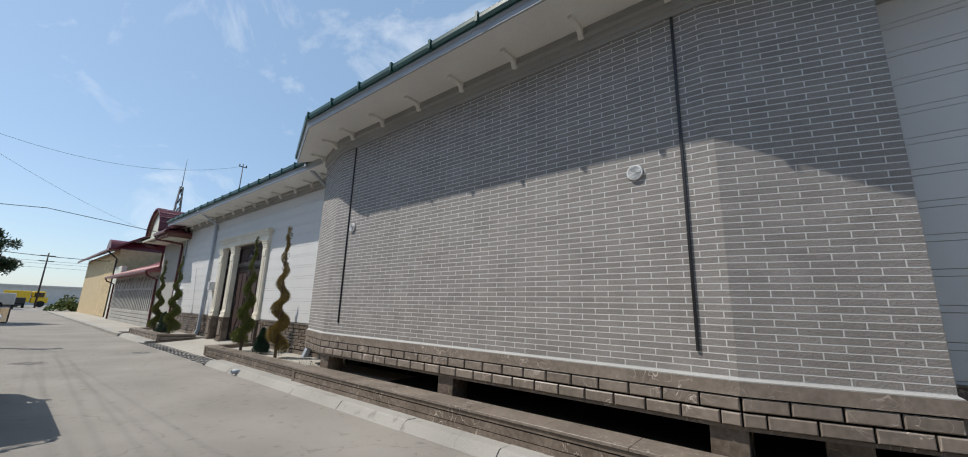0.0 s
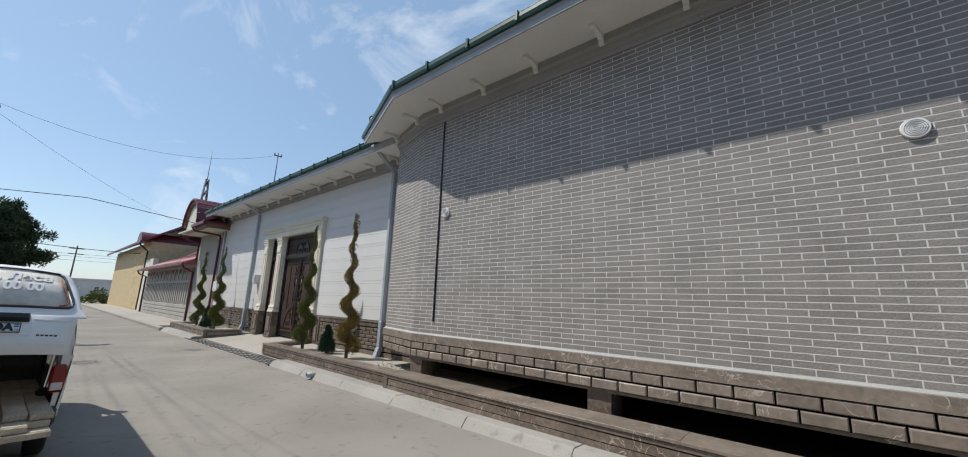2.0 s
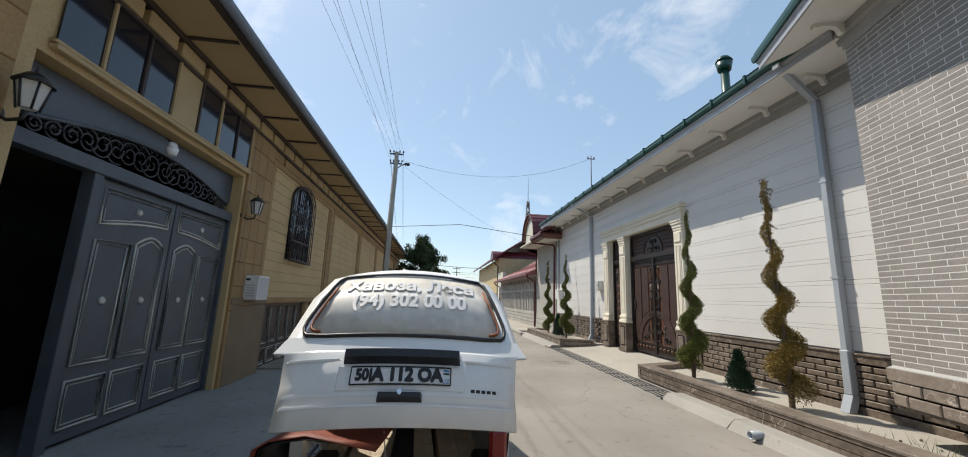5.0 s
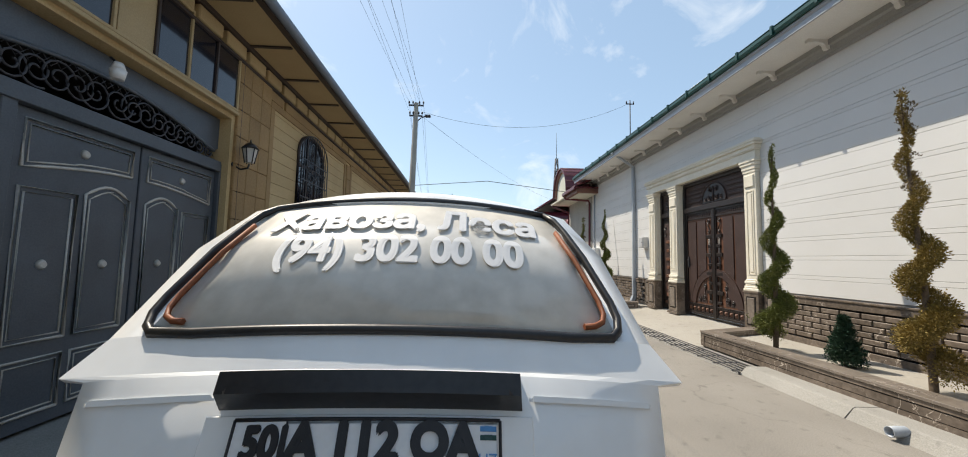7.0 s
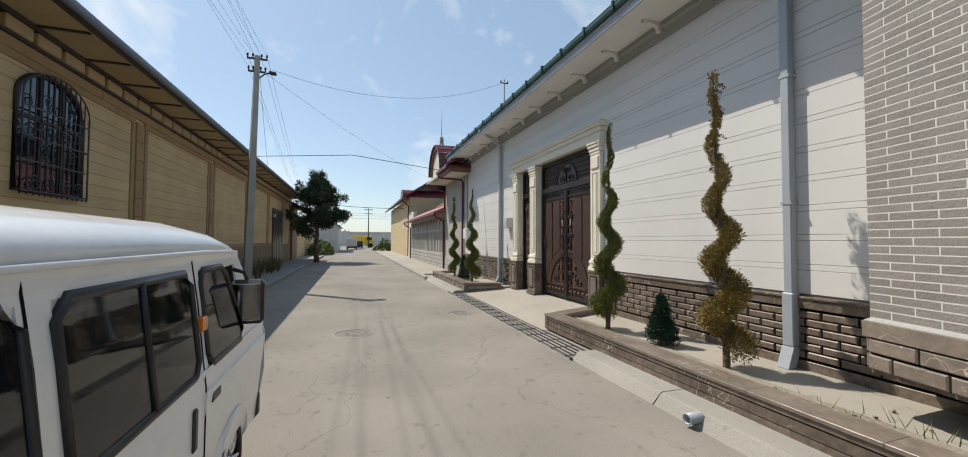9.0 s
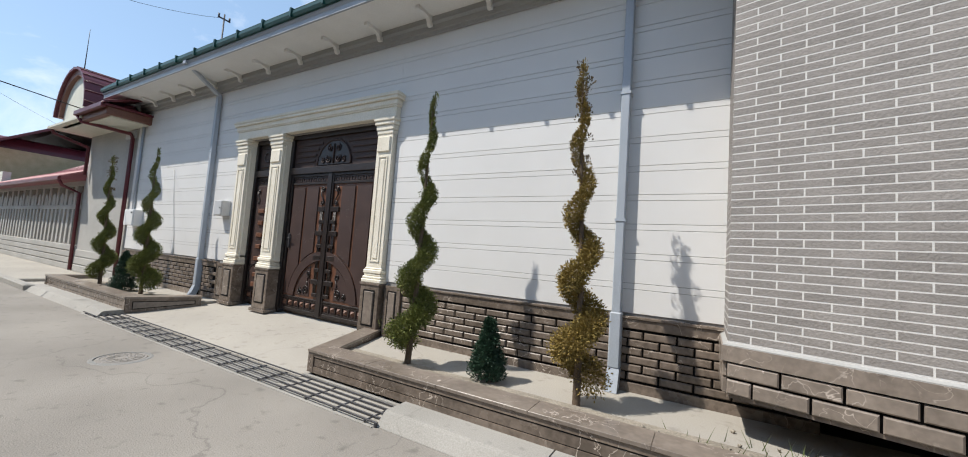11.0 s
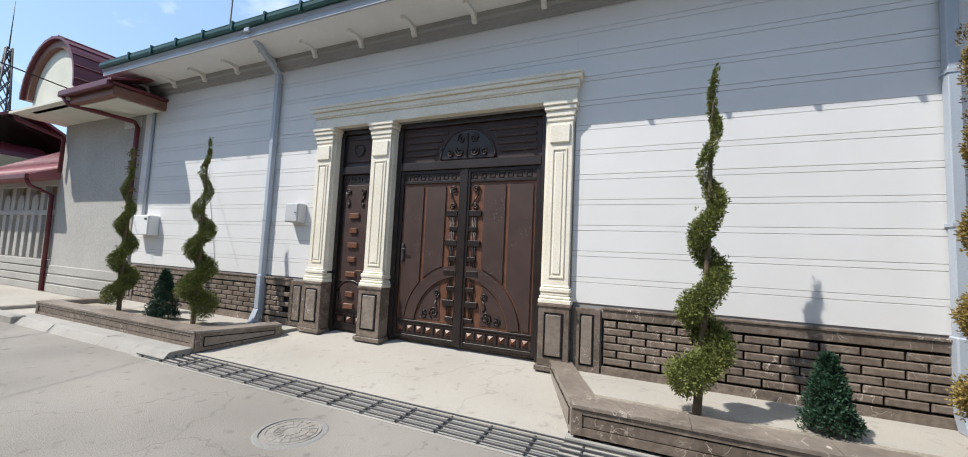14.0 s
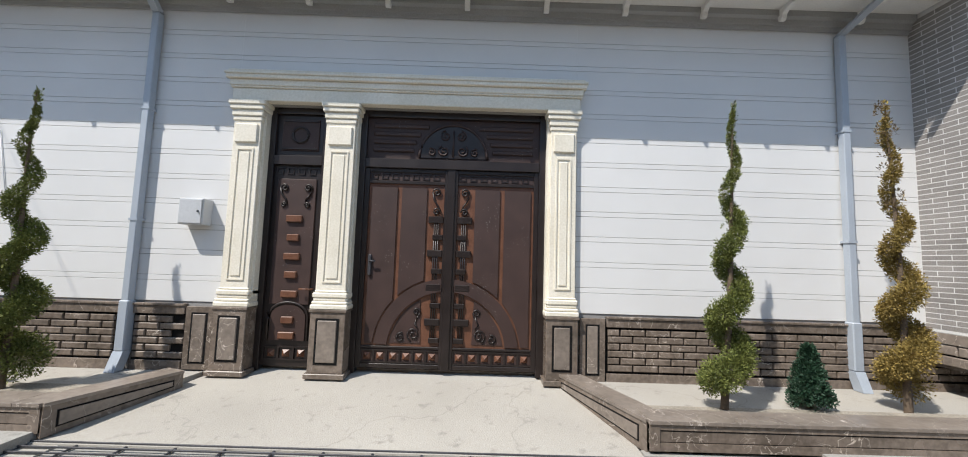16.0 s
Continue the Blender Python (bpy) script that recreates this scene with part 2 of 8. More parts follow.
# pale base colour holds the dust film and a painted sky reflection
REAR_GLASS = material("dusty rear window glass with sky reflection painted in", (0.56, 0.54, 0.49), (0.74, 0.715, 0.66), 0.5, coarse=3.5, fine=18, bump=0.0, coat=1.0)
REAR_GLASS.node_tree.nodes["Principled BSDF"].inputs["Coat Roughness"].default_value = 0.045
LETTER_WHITE = material("white vinyl letters", (0.78, 0.78, 0.78), (0.84, 0.84, 0.84), 0.5, bump=0.0)
LETTER_BLACK = material("black plate letters", (0.012, 0.012, 0.015), (0.02, 0.02, 0.024), 0.5, bump=0.0)
PLATE_WHITE = material("white number plate", (0.72, 0.73, 0.74), (0.80, 0.81, 0.82), 0.35, bump=0.0)
PLATE_BLUE = material("blue plate print", (0.05, 0.22, 0.50), (0.08, 0.28, 0.58), 0.5, bump=0.0)
TAPE = material("faded orange tape", (0.20, 0.055, 0.02), (0.32, 0.10, 0.035), 0.6, bump=0.05)
WOOD_OLD = material("weathered plank wood", (0.36, 0.295, 0.21), (0.60, 0.51, 0.39), 0.85, coarse=6, fine=70, bump=0.4, spread=0.15)
RED_RUST = material("faded red painted steel", (0.13, 0.024, 0.015), (0.26, 0.065, 0.04), 0.6, coarse=7, fine=50, bump=0.2)
SEAT_GREY = material("grey fabric", (0.05, 0.05, 0.052), (0.09, 0.09, 0.092), 0.95, bump=0.2)
TOPIARY_GREEN = material("juniper green leaf", (0.075, 0.100, 0.018), (0.185, 0.200, 0.044), 0.75, coarse=9, fine=60, bump=0.0, spread=0.35)
TOPIARY_BROWN = material("scorched juniper leaf", (0.165, 0.12, 0.024), (0.31, 0.22, 0.058), 0.8, coarse=4, fine=60, bump=0.0, spread=0.35)
CONIFER_GREEN = material("dark conifer needle", (0.010, 0.035, 0.018), (0.025, 0.07, 0.035), 0.6, coarse=9, fine=60, bump=0.0, spread=0.35)
PINE_GREEN = material("pine needle", (0.022, 0.045, 0.016), (0.05, 0.085, 0.03), 0.7, coarse=2, fine=30, bump=0.0, spread=0.35)
WEED_GREEN = material("weed green", (0.07, 0.10, 0.025), (0.14, 0.17, 0.05), 0.8, coarse=2, fine=30, bump=0.0, spread=0.35)
DRY_SHRUB = material("dry shrub twig", (0.10, 0.07, 0.035), (0.19, 0.14, 0.07), 0.9, coarse=2, fine=30, bump=0.0, spread=0.3)
BARK = material("bark", (0.085, 0.06, 0.04), (0.15, 0.11, 0.075), 0.95, coarse=4, fine=50, bump=0.5)
SOIL = material("pale dry soil", (0.17, 0.15, 0.12), (0.36, 0.32, 0.26), 0.95, coarse=3, fine=50, bump=0.5, depth=0.02)
# near black that puts the shade of closed-in spaces into the colour
PAINTED_SHADE = material("near black with shade painted in", (0.03, 0.028, 0.025), (0.055, 0.05, 0.045), 0.95, bump=0.2)
IRON = material("cast iron", (0.20, 0.185, 0.165), (0.29, 0.27, 0.245), 0.75, metal=0.0, coarse=8, fine=50, bump=0.2)
BOX_WHITE = material("white enamelled box", (0.70, 0.70, 0.69), (0.78, 0.78, 0.77), 0.4, bump=0.02)
BOX_GREY = material("light grey sheet box", (0.45, 0.46, 0.47), (0.54, 0.55, 0.56), 0.4, bump=0.02)
LAMP_GLASS = material("frosted lamp glass", (0.55, 0.55, 0.53), (0.65, 0.65, 0.63), 0.3, bump=0.0)
TRUCK_YELLOW = material("yellow truck paint", (0.70, 0.44, 0.02), (0.78, 0.50, 0.03), 0.4, bump=0.02)
FAR_WALL = material("far pale walls", (0.50, 0.49, 0.46), (0.62, 0.60, 0.57), 0.8, bump=0.05)
FAR_BLUE = material("blue grey roof sheet", (0.14, 0.17, 0.21), (0.19, 0.22, 0.27), 0.6, bump=0.05)


def speckled(m, scale=34.0):
    """Pale splashes of dried dust over a paint."""
    n, k = m.node_tree.nodes, m.node_tree.links
    b = n["Principled BSDF"]
    base = b.inputs["Base Color"].links[0].from_socket
    g = n.new("ShaderNodeNewGeometry")
    v = n.new("ShaderNodeTexVoronoi")
    v.inputs["Scale"].default_value = scale
    k.new(g.outputs["Position"], v.inputs["Vector"])
    area = n.new("ShaderNodeTexNoise")
    area.inputs["Scale"].default_value, area.inputs["Detail"].default_value = 2.6, 4
    k.new(g.outputs["Position"], area.inputs["Vector"])
    size = n.new("ShaderNodeMapRange")
    size.inputs["From Min"].default_value, size.inputs["From Max"].default_value = 0.46, 0.70
    size.inputs["To Min"].default_value, size.inputs["To Max"].default_value = 0.0, 0.22
    k.new(area.outputs["Fac"], size.inputs["Value"])
    less = n.new("ShaderNodeMath")
    less.operation = "LESS_THAN"
    k.new(v.outputs["Distance"], less.inputs[0])
    k.new(size.outputs["Result"], less.inputs[1])
    fade = n.new("ShaderNodeMath")
    fade.operation = "MULTIPLY"
    fade.inputs[1].default_value = 0.55
    k.new(less.outputs[0], fade.inputs[0])
    mix = n.new("ShaderNodeMix")
    mix.data_type = "RGBA"
    mix.inputs["B"].default_value = (0.42, 0.40, 0.37, 1)
    k.new(fade.outputs[0], mix.inputs["Factor"])
    k.new(base, mix.inputs["A"])
    k.new(mix.outputs["Result"], b.inputs["Base Color"])


speckled(BROWN_GATE)


# ---- building tools ----
def box(bm, x0, y0, z0, x1, y1, z1, soft=0.0):
    """A box between two corners, with small chamfers if soft."""
    t = bmesh.new()
    bmesh.ops.create_cube(t, size=1.0)
    sx, sy, sz = abs(x1 - x0), abs(y1 - y0), abs(z1 - z0)
    bmesh.ops.transform(t, matrix=Matrix.LocRotScale(((x0 + x1) / 2, (y0 + y1) / 2, (z0 + z1) / 2), None, (sx, sy, sz)), verts=t.verts)
    if soft:
        bmesh.ops.bevel(t, geom=list(t.edges), offset=min(soft, 0.45 * min(sx, sy, sz)), segments=1, affect="EDGES")
    merge(bm, t)
    return bm


def merge(bm, t, m=None):
    """Adds bmesh t to bm, moved by m."""
    at = {v: bm.verts.new(m @ v.co if m else v.co) for v in t.verts}
    for f in t.faces:
        nf = bm.faces.new([at[v] for v in f.verts])
        nf.smooth = f.smooth
    t.free()
    return bm


def rod(bm, a, b, r0, r1=None, sides=10, smooth=True):
    """A round bar from a to b, tapering to r1."""
    a, b = Vector(a), Vector(b)
    r1 = r0 if r1 is None else r1
    q = (b - a).to_track_quat("Z", "Y")
    rings = []
    for p, r in ((a, r0), (b, r1)):
        rings.append([bm.verts.new(p + q @ Vector((r * math.cos(2 * math.pi * i / sides), r * math.sin(2 * math.pi * i / sides), 0))) for i in range(sides)])
    for i in range(sides):
        f = bm.faces.new((rings[0][i], rings[0][(i + 1) % sides], rings[1][(i + 1) % sides], rings[1][i]))
        f.smooth = smooth
    bm.faces.new(list(reversed(rings[0])))
    bm.faces.new(rings[1])
    return bm


def tube(bm, points, r, sides=6):
    """A round bar along points."""
    points = [Vector(p) for p in points]
    rings = []
    for i, p in enumerate(points):
        d = (points[min(i + 1, len(points) - 1)] - points[max(i - 1, 0)]).normalized()
        up = Vector((0, 0, 1)) if abs(d.z) < 0.95 else Vector((1, 0, 0))
        u = d.cross(up).normalized()
        v = u.cross(d)
        rings.append([bm.verts.new(p + r * (math.cos(2 * math.pi * k / sides) * u + math.sin(2 * math.pi * k / sides) * v)) for k in range(sides)])
    for a, b in zip(rings, rings[1:]):
        for k in range(sides):
            f = bm.faces.new((a[k], a[(k + 1) % sides], b[(k + 1) % sides], b[k]))
            f.smooth = True
    bm.faces.new(list(reversed(rings[0])))
    bm.faces.new(rings[-1])
    return bm


def prism(bm, outline, depth_vec):
    """A flat outline (3D points) pushed along depth_vec into a solid."""
    d = Vector(depth_vec)
    a = [bm.verts.new(Vector(p)) for p in outline]
    b = [bm.verts.new(Vector(p) + d) for p in outline]
    n = len(a)
    bm.faces.new(a)
    bm.faces.new(list(reversed(b)))
    for i in range(n):
        bm.faces.new((a[(i + 1) % n], a[i], b[i], b[(i + 1) % n]))
    return bm


def sweep(bm, profile, stations):
    """A profile of (out, up) pairs carried along stations of (point, outward vector) with a mitre at each."""
    rings = [[bm.verts.new(Vector(p) + o * Vector(w) + Vector((0, 0, u))) for o, u in profile] for p, w in stations]
    n = len(profile)
    for a, b in zip(rings, rings[1:]):
        for i in range(n):
            bm.faces.new((a[i], a[(i + 1) % n], b[(i + 1) % n], b[i]))
    bm.faces.new(rings[0])
    bm.faces.new(list(reversed(rings[-1])))
    return bm


def finish(bm, name, mat, shift=None):
    bmesh.ops.recalc_face_normals(bm, faces=bm.faces)
    if shift is not None:
        bmesh.ops.translate(bm, vec=-Vector(shift), verts=bm.verts)
    me = bpy.data.meshes.new(name)
    bm.to_mesh(me)
    bm.free()
    me.materials.append(mat)
    return me


def whole(name, bm, mat, label, category, kind="", group=""):
    """A thing or a piece of the setting that is one mesh, with its origin at its base."""
    if kind == "structure":
        return tagged(new(name, finish(bm, name, mat)), label, category, group, kind)
    lo = Vector((min(v.co.x for v in bm.verts) + max(v.co.x for v in bm.verts), min(v.co.y for v in bm.verts) + max(v.co.y for v in bm.verts), 2 * min(v.co.z for v in bm.verts))) / 2
    ob = tagged(new(name, finish(bm, name, mat, lo)), label, category, group, kind)
    ob.location = lo
    return ob


def thing(name, at, label, category, group="", kind=""):
    """An Empty at the base of a thing, for its parts."""
    ob = new(name)
    ob.empty_display_size = 0.2
    ob.location = at
    return tagged(ob, label, category, group, kind)


def base_of(ob):
    p = Vector((0, 0, 0))
    while ob:
        p += ob.location
        ob = ob.parent
    return p


def part(name, bm, mat, parent, label=""):
    """One mesh, given in world metres, as a part of a thing or of a part."""
    ob = new(name, finish(bm, name, mat, base_of(parent)))
    ob.parent = parent
    if label:
        ob["label"] = label
    return ob


def piece(name, me, parent, m):
    """A piece that shares its mesh with others, at the world pose m."""
    ob = new(name, me)
    ob.parent = parent
    ob.matrix_basis = Matrix.Translation(-base_of(parent)) @ m
    return ob


def brick_mesh(name, w, d, h, mat, soft=0.006):
    bm = bmesh.new()
    x, z = w / 2, h / 2
    s = min(soft, 0.4 * d)
    back = [bm.verts.new(p) for p in ((-x, 0, -z), (x, 0, -z), (x, 0, z), (-x, 0, z))]
    mid = [bm.verts.new(p) for p in ((-x, -d + s, -z), (x, -d + s, -z), (x, -d + s, z), (-x, -d + s, z))]
    front = [bm.verts.new(p) for p in ((-x + s, -d, -z + s), (x - s, -d, -z + s), (x - s, -d, z - s), (-x + s, -d, z - s))]
    for a, b in ((back, mid), (mid, front)):
        for i in range(4):
            bm.faces.new((a[i], a[(i + 1) % 4], b[(i + 1) % 4], b[i]))
    bm.faces.new(front)
    return finish(bm, name, mat)


# ---- ground ----
W = 5.25          # face of the white facade
BAY = 4.24        # face of the brick bay
GATE_FLOOR = 0.22

bm = bmesh.new()
box(bm, -700, -700, -0.5, 500, 700, 0.0)
whole("ground", bm, ASPHALT, "worn grey asphalt road with stains and hair cracks", "road", "structure")


def slope(bm, pts, thick=0.3):
    """A sloping slab from four top corners."""
    return prism(bm, pts, (0, 0, -thick))


bm = bmesh.new()
slope(bm, [(-17.85, 3.78, 0.03), (-12.75, 3.78, 0.03), (-12.75, 5.5, GATE_FLOOR), (-17.3, 5.5, GATE_FLOOR)])
whole("pavement_driveway", bm, CONCRETE, "pale cracked concrete ramp in front of the gate", "driveway", "structure")
bm = bmesh.new()
box(bm, -24, 3.5, -0.2, -17.6, 5.6, 0.02)
prism(bm, [(-22.75, 4.08, 0.0), (-17.82, 4.08, 0.0), (-17.50, 4.85, 0.0), (-17.45, W + 0.012, 0.0), (-22.75, W + 0.012, 0.0)], (0, 0, 0.22))
box(bm, -12.76, 3.5, -0.2, 8, 5.6, 0.02)
prism(bm, [(-12.56, 4.08, 0.0), (-5.6, 4.08, 0.0), (-5.6, W + 0.012, 0.0), (-12.95, W + 0.012, 0.0)], (0, 0, 0.24))
box(bm, -62, 3.6, -0.2, -24.0, 6.6, 0.10, 0.02)
whole("pavement_strip", bm, CONCRETE, "pale concrete strip along the facade", "pavement", "structure")
bm = bmesh.new()
prof = [(0.0, -0.1), (0.01, 0.0), (0.10, 0.098), (0.13, 0.108), (0.44, 0.102), (0.44, -0.1)]
for a, b in ((-22.6, -17.85), (-11.25, 8.0)):
    n = round((b - a) / 1.5)
    for i in range(n):
        u0, u1 = a + (b - a) * i / n + 0.006, a + (b - a) * (i + 1) / n - 0.006
        prism(bm, [(u0, 3.44 + o, u + random.uniform(-0.006, 0.006)) for o, u in prof], (u1 - u0, 0, 0))
box(bm, -12.75, 3.80, -0.1, -11.25, 3.90, 0.06)
box(bm, -62, 3.42, -0.1, -22.2, 3.6, 0.13, 0.02)
whole("kerb_right", bm, KERB, "rough cast concrete kerb sloping to the road", "kerb", "structure")
bm = bmesh.new()
box(bm, -13.2, -5.5, -0.2, 12, -1.25, 0.025)
whole("pavement_apron", bm, APRON, "smooth grey concrete apron before the gates", "pavement", "structure")
bm = bmesh.new()
box(bm, -46, -2.10, -0.2, -13.2, -1.90, 0.16, 0.02)
box(bm, -46, -3.0, -0.2, -13.2, -2.10, 0.10)
whole("pavement_left", bm, APRON, "raised grey concrete pavement with kerb", "pavement", "structure")
bm = bmesh.new()
box(bm, -46, -5.5, -0.2, -13.2, -3.0, 0.06)
whole("ground_verge", bm, SOIL, "dry earth strip below the wall", "verge", "structure")

# ---- white house ----
PORTAL_L, PORTAL_R, PORTAL_TOP = -17.34, -13.0, 3.55
bm = bmesh.new()
box(bm, -22.75, W + 0.012, 0.0, PORTAL_L + 0.1, W + 0.35, 5.1)
box(bm, PORTAL_R - 0.1, W + 0.012, 0.0, -8.0, W + 0.35, 5.1)
box(bm, PORTAL_L + 0.1, W + 0.012, PORTAL_TOP, PORTAL_R - 0.1, W + 0.35, 5.1)
box(bm, 1.0, W + 0.012, 0.0, 9.0, W + 0.35, 5.1)
wall_white = whole("wall_white", bm, JOINT_GREY, "cream white facade of horizontal boards with paired dark joints", "wall", "structure")

def siding(x0, x1, z0, z1):
    """Boards between paired joints, each a piece."""
    k = math.ceil((z0 - 1.32) / 0.316) - 1
    while True:
        zc = 1.32 + 0.316 * k
        k += 1
        for a, b in ((zc - 0.03, zc + 0.03), (zc + 0.0345, zc + 0.2815)):
            a, b = max(a, z0), min(b, z1)
            if b - a > 0.02:
                bm = bmesh.new()
                box(bm, x0, W, a, x1, W + 0.012, b, 0.002)
                part("siding_board", bm, WHITE_SIDING, wall_white)
        if zc > z1:
            return


siding(-22.75, PORTAL_L, 1.02, 4.86)
siding(PORTAL_R, -8.64, 1.02, 4.86)
siding(PORTAL_L, PORTAL_R, 3.85, 4.86)
siding(1.04, 9.0, 0.02, 4.86)

# ---- bay ----
BL, BR, CL, CR, CY = -7.32, -0.28, -8.65, 1.05, 4.60
BZ0, BAND0 = 0.98, 0.555
corners = [(CL, W), (CL, CY), (BL, BAY), (BR, BAY), (CR, CY), (CR, W)]


def bay_ring(offset):
    """The plan of the bay, moved outwards by offset."""
    pts = [Vector((x, y, 0)) for x, y in corners]
    normals = []
    for a, b in zip(pts, pts[1:]):
        d = (b - a).normalized()
        normals.append(Vector((d.y, -d.x, 0)))
    out = []
    for i, p in enumerate(pts):
        if i == 0:
            w = normals[0]
        elif i == len(pts) - 1:
            w = normals[-1]
        else:
            w = (normals[i - 1] + normals[i]).normalized()
            w = w / w.dot(normals[i])
        out.append((p, w))
    return [(p + offset * w, w) for p, w in out]


bm = bmesh.new()
ring = bay_ring(-0.0006)
prism(bm, [(p.x, p.y, BAND0 + 0.02) for p, w in ring] + [(CR, W + 0.3, BAND0 + 0.02), (CL, W + 0.3, BAND0 + 0.02)], (0, 0, 5.0 - BAND0))
wall_bay = whole("wall_bay", bm, MORTAR, "slate grey brick bay with pale mortar joints", "wall", "structure")

# shade under the bay is painted in: near black walls, ceiling and ground
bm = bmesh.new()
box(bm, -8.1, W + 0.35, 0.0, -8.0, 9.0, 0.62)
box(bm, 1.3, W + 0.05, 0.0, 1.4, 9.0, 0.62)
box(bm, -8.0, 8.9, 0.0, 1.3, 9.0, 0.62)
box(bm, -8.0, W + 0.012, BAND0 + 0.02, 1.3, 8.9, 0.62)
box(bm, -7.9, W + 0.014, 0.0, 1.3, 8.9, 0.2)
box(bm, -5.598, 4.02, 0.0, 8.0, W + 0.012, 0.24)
whole("wall_crawl_space", bm, PAINTED_SHADE, "crawl space under the brick bay, its shade painted near black", "wall", "structure")


def eave(name, line, soffit_z, fascia_z, wall_z, label):
    """Crown moulding, soffit, fascia and roof edge along a wall line; line: (wall point, outward vector, overhang)."""
    t = thing(name, (line[0][0].x, line[0][0].y, soffit_z), label, "eaves", kind="structure")
    st = [(Vector((p.x, p.y, 0)), w) for p, w, o in line]
    over = line[0][2]
    bm = bmesh.new()
    h = soffit_z - wall_z
    sweep(bm, [(0.0, wall_z), (0.025, wall_z), (0.03, wall_z + 0.22 * h), (0.06, wall_z + 0.24 * h), (0.075, wall_z + 0.55 * h), (0.13, wall_z + 0.62 * h), (0.13, soffit_z), (-0.1, soffit_z), (-0.1, wall_z)], st)
    part("crown_moulding", bm, CROWN_GREY, t, "stepped grey crown moulding")
    bm = bmesh.new()
    sweep(bm, [(-0.2, soffit_z), (over, soffit_z), (over, soffit_z + 0.04), (-0.2, soffit_z + 0.04)], st)
    part("soffit", bm, SOFFIT, t, "white soffit")
    bm = bmesh.new()
    sweep(bm, [(over, soffit_z - 0.02), (over + 0.03, soffit_z - 0.02), (over + 0.03, soffit_z + 0.06), (over + 0.055, soffit_z + 0.09), (over + 0.055, fascia_z), (over, fascia_z)], st)
    part("fascia", bm, FASCIA_GREY, t, "grey metal fascia")
    bm = bmesh.new()
    sweep(bm, [(over + 0.03, fascia_z + 0.002), (over + 0.09, fascia_z + 0.002), (over + 0.11, fascia_z + 0.05), (over + 0.11, fascia_z + 0.10), (over + 0.095, fascia_z + 0.10), (over + 0.09, fascia_z + 0.06), (over + 0.03, fascia_z + 0.03)], st)
    part("gutter", bm, GREEN_METAL, t, "dark green gutter")
    bm = bmesh.new()
    sweep(bm, [(over + 0.02, fascia_z + 0.05), (over + 0.02, fascia_z + 0.07), (-2.2, fascia_z + 0.75), (-2.2, fascia_z + 0.70)], st)
    part("roof_edge", bm, GREEN_METAL, t, "dark green metal roof")
    return t


white_line = [(Vector((-22.80, W, 0)), Vector((0, -1, 0)), 0.78), (Vector((-8.66, W, 0)), Vector((0, -1, 0)), 0.78)]
eave_white = eave("eaves_white", white_line, 4.98, 5.10, 4.77, "white soffit with scroll brackets, grey fascia and green gutter")
# the eave line turns more sharply than the wall below it
bay_line = [(Vector((CL, CY, 0)), Vector((-1.06, -0.43, 0)), 0.83), (Vector((BL, BAY, 0)), Vector((0.02, -1.0, 0)), 0.83),
            (Vector((BR, BAY, 0)), Vector((-0.02, -1.0, 0)), 0.83), (Vector((CR, CY, 0)), Vector((1.06, -0.43, 0)), 0.83)]
eave_bay = eave("eaves_bay", bay_line, 5.10, 5.21, 4.83, "broad white soffit of the bay with scroll brackets and green gutter")
right_line = [(Vector((CR, W, 0)), Vector((0, -1, 0)), 0.70), (Vector((9.0, W, 0)), Vector((0, -1, 0)), 0.70)]
eave_right = eave("eaves_side", right_line, 4.98, 5.10, 4.77, "white soffit and green gutter beyond the bay")

bm = bmesh.new()
box(bm, -22.3, 8.2, 4.9, 9.0, 9.0, 5.8)
box(bm, -22.3, 5.6, 4.95, 9.0, 8.2, 5.05)
whole("ceiling_attic", bm, PAINTED_SHADE, "closed attic behind the eaves", "attic", "structure")

# ---- left house ----
LW = -3.72
bm = bmesh.new()
box(bm, -8.05, LW - 0.4, 0.0, 14, LW, 4.6)
box(bm, -11.5, LW - 0.4, 3.42, -8.05, LW, 4.6)
box(bm, -12.95, LW - 0.4, 0.0, -11.5, LW, 4.6)
box(bm, -15.5, LW - 0.4, 1.30, -12.95, LW, 4.6)
box(bm, -38.0, LW - 0.4, 0.0, -15.5, LW, 4.6)
wall_left = whole("wall_left", bm, OCHRE_WALL, "ochre stone clad wall with shallow framed panels", "wall", "structure")
bm = bmesh.new()
box(bm, -38.2, LW - 5, 0, -37.8, LW - 0.4, 4.6)
box(bm, 13.6, LW - 5, 0, 14, LW - 0.4, 4.6)
box(bm, -38, LW - 5.2, 0, 14, LW - 5, 6.0)
whole("wall_left_back", bm, OCHRE_WALL, "back and end walls of the ochre house", "wall", "structure")
bm = bmesh.new()
box(bm, -38.6, LW - 5, 4.60, 14, LW + 0.72, 4.64)
whole("ceiling_left_soffit", bm, TAN_SOFFIT, "tan boarded soffit with dark cross battens", "soffit", "structure")
bm = bmesh.new()
prism(bm, [(-38.7, LW + 0.80, 4.60), (-38.7, LW + 0.84, 4.72), (-38.7, LW - 4.5, 6.9), (-38.7, LW - 4.5, 6.8), (-38.7, LW + 0.72, 4.72), (-38.7, LW + 0.72, 4.60)], (52.7, 0, 0))
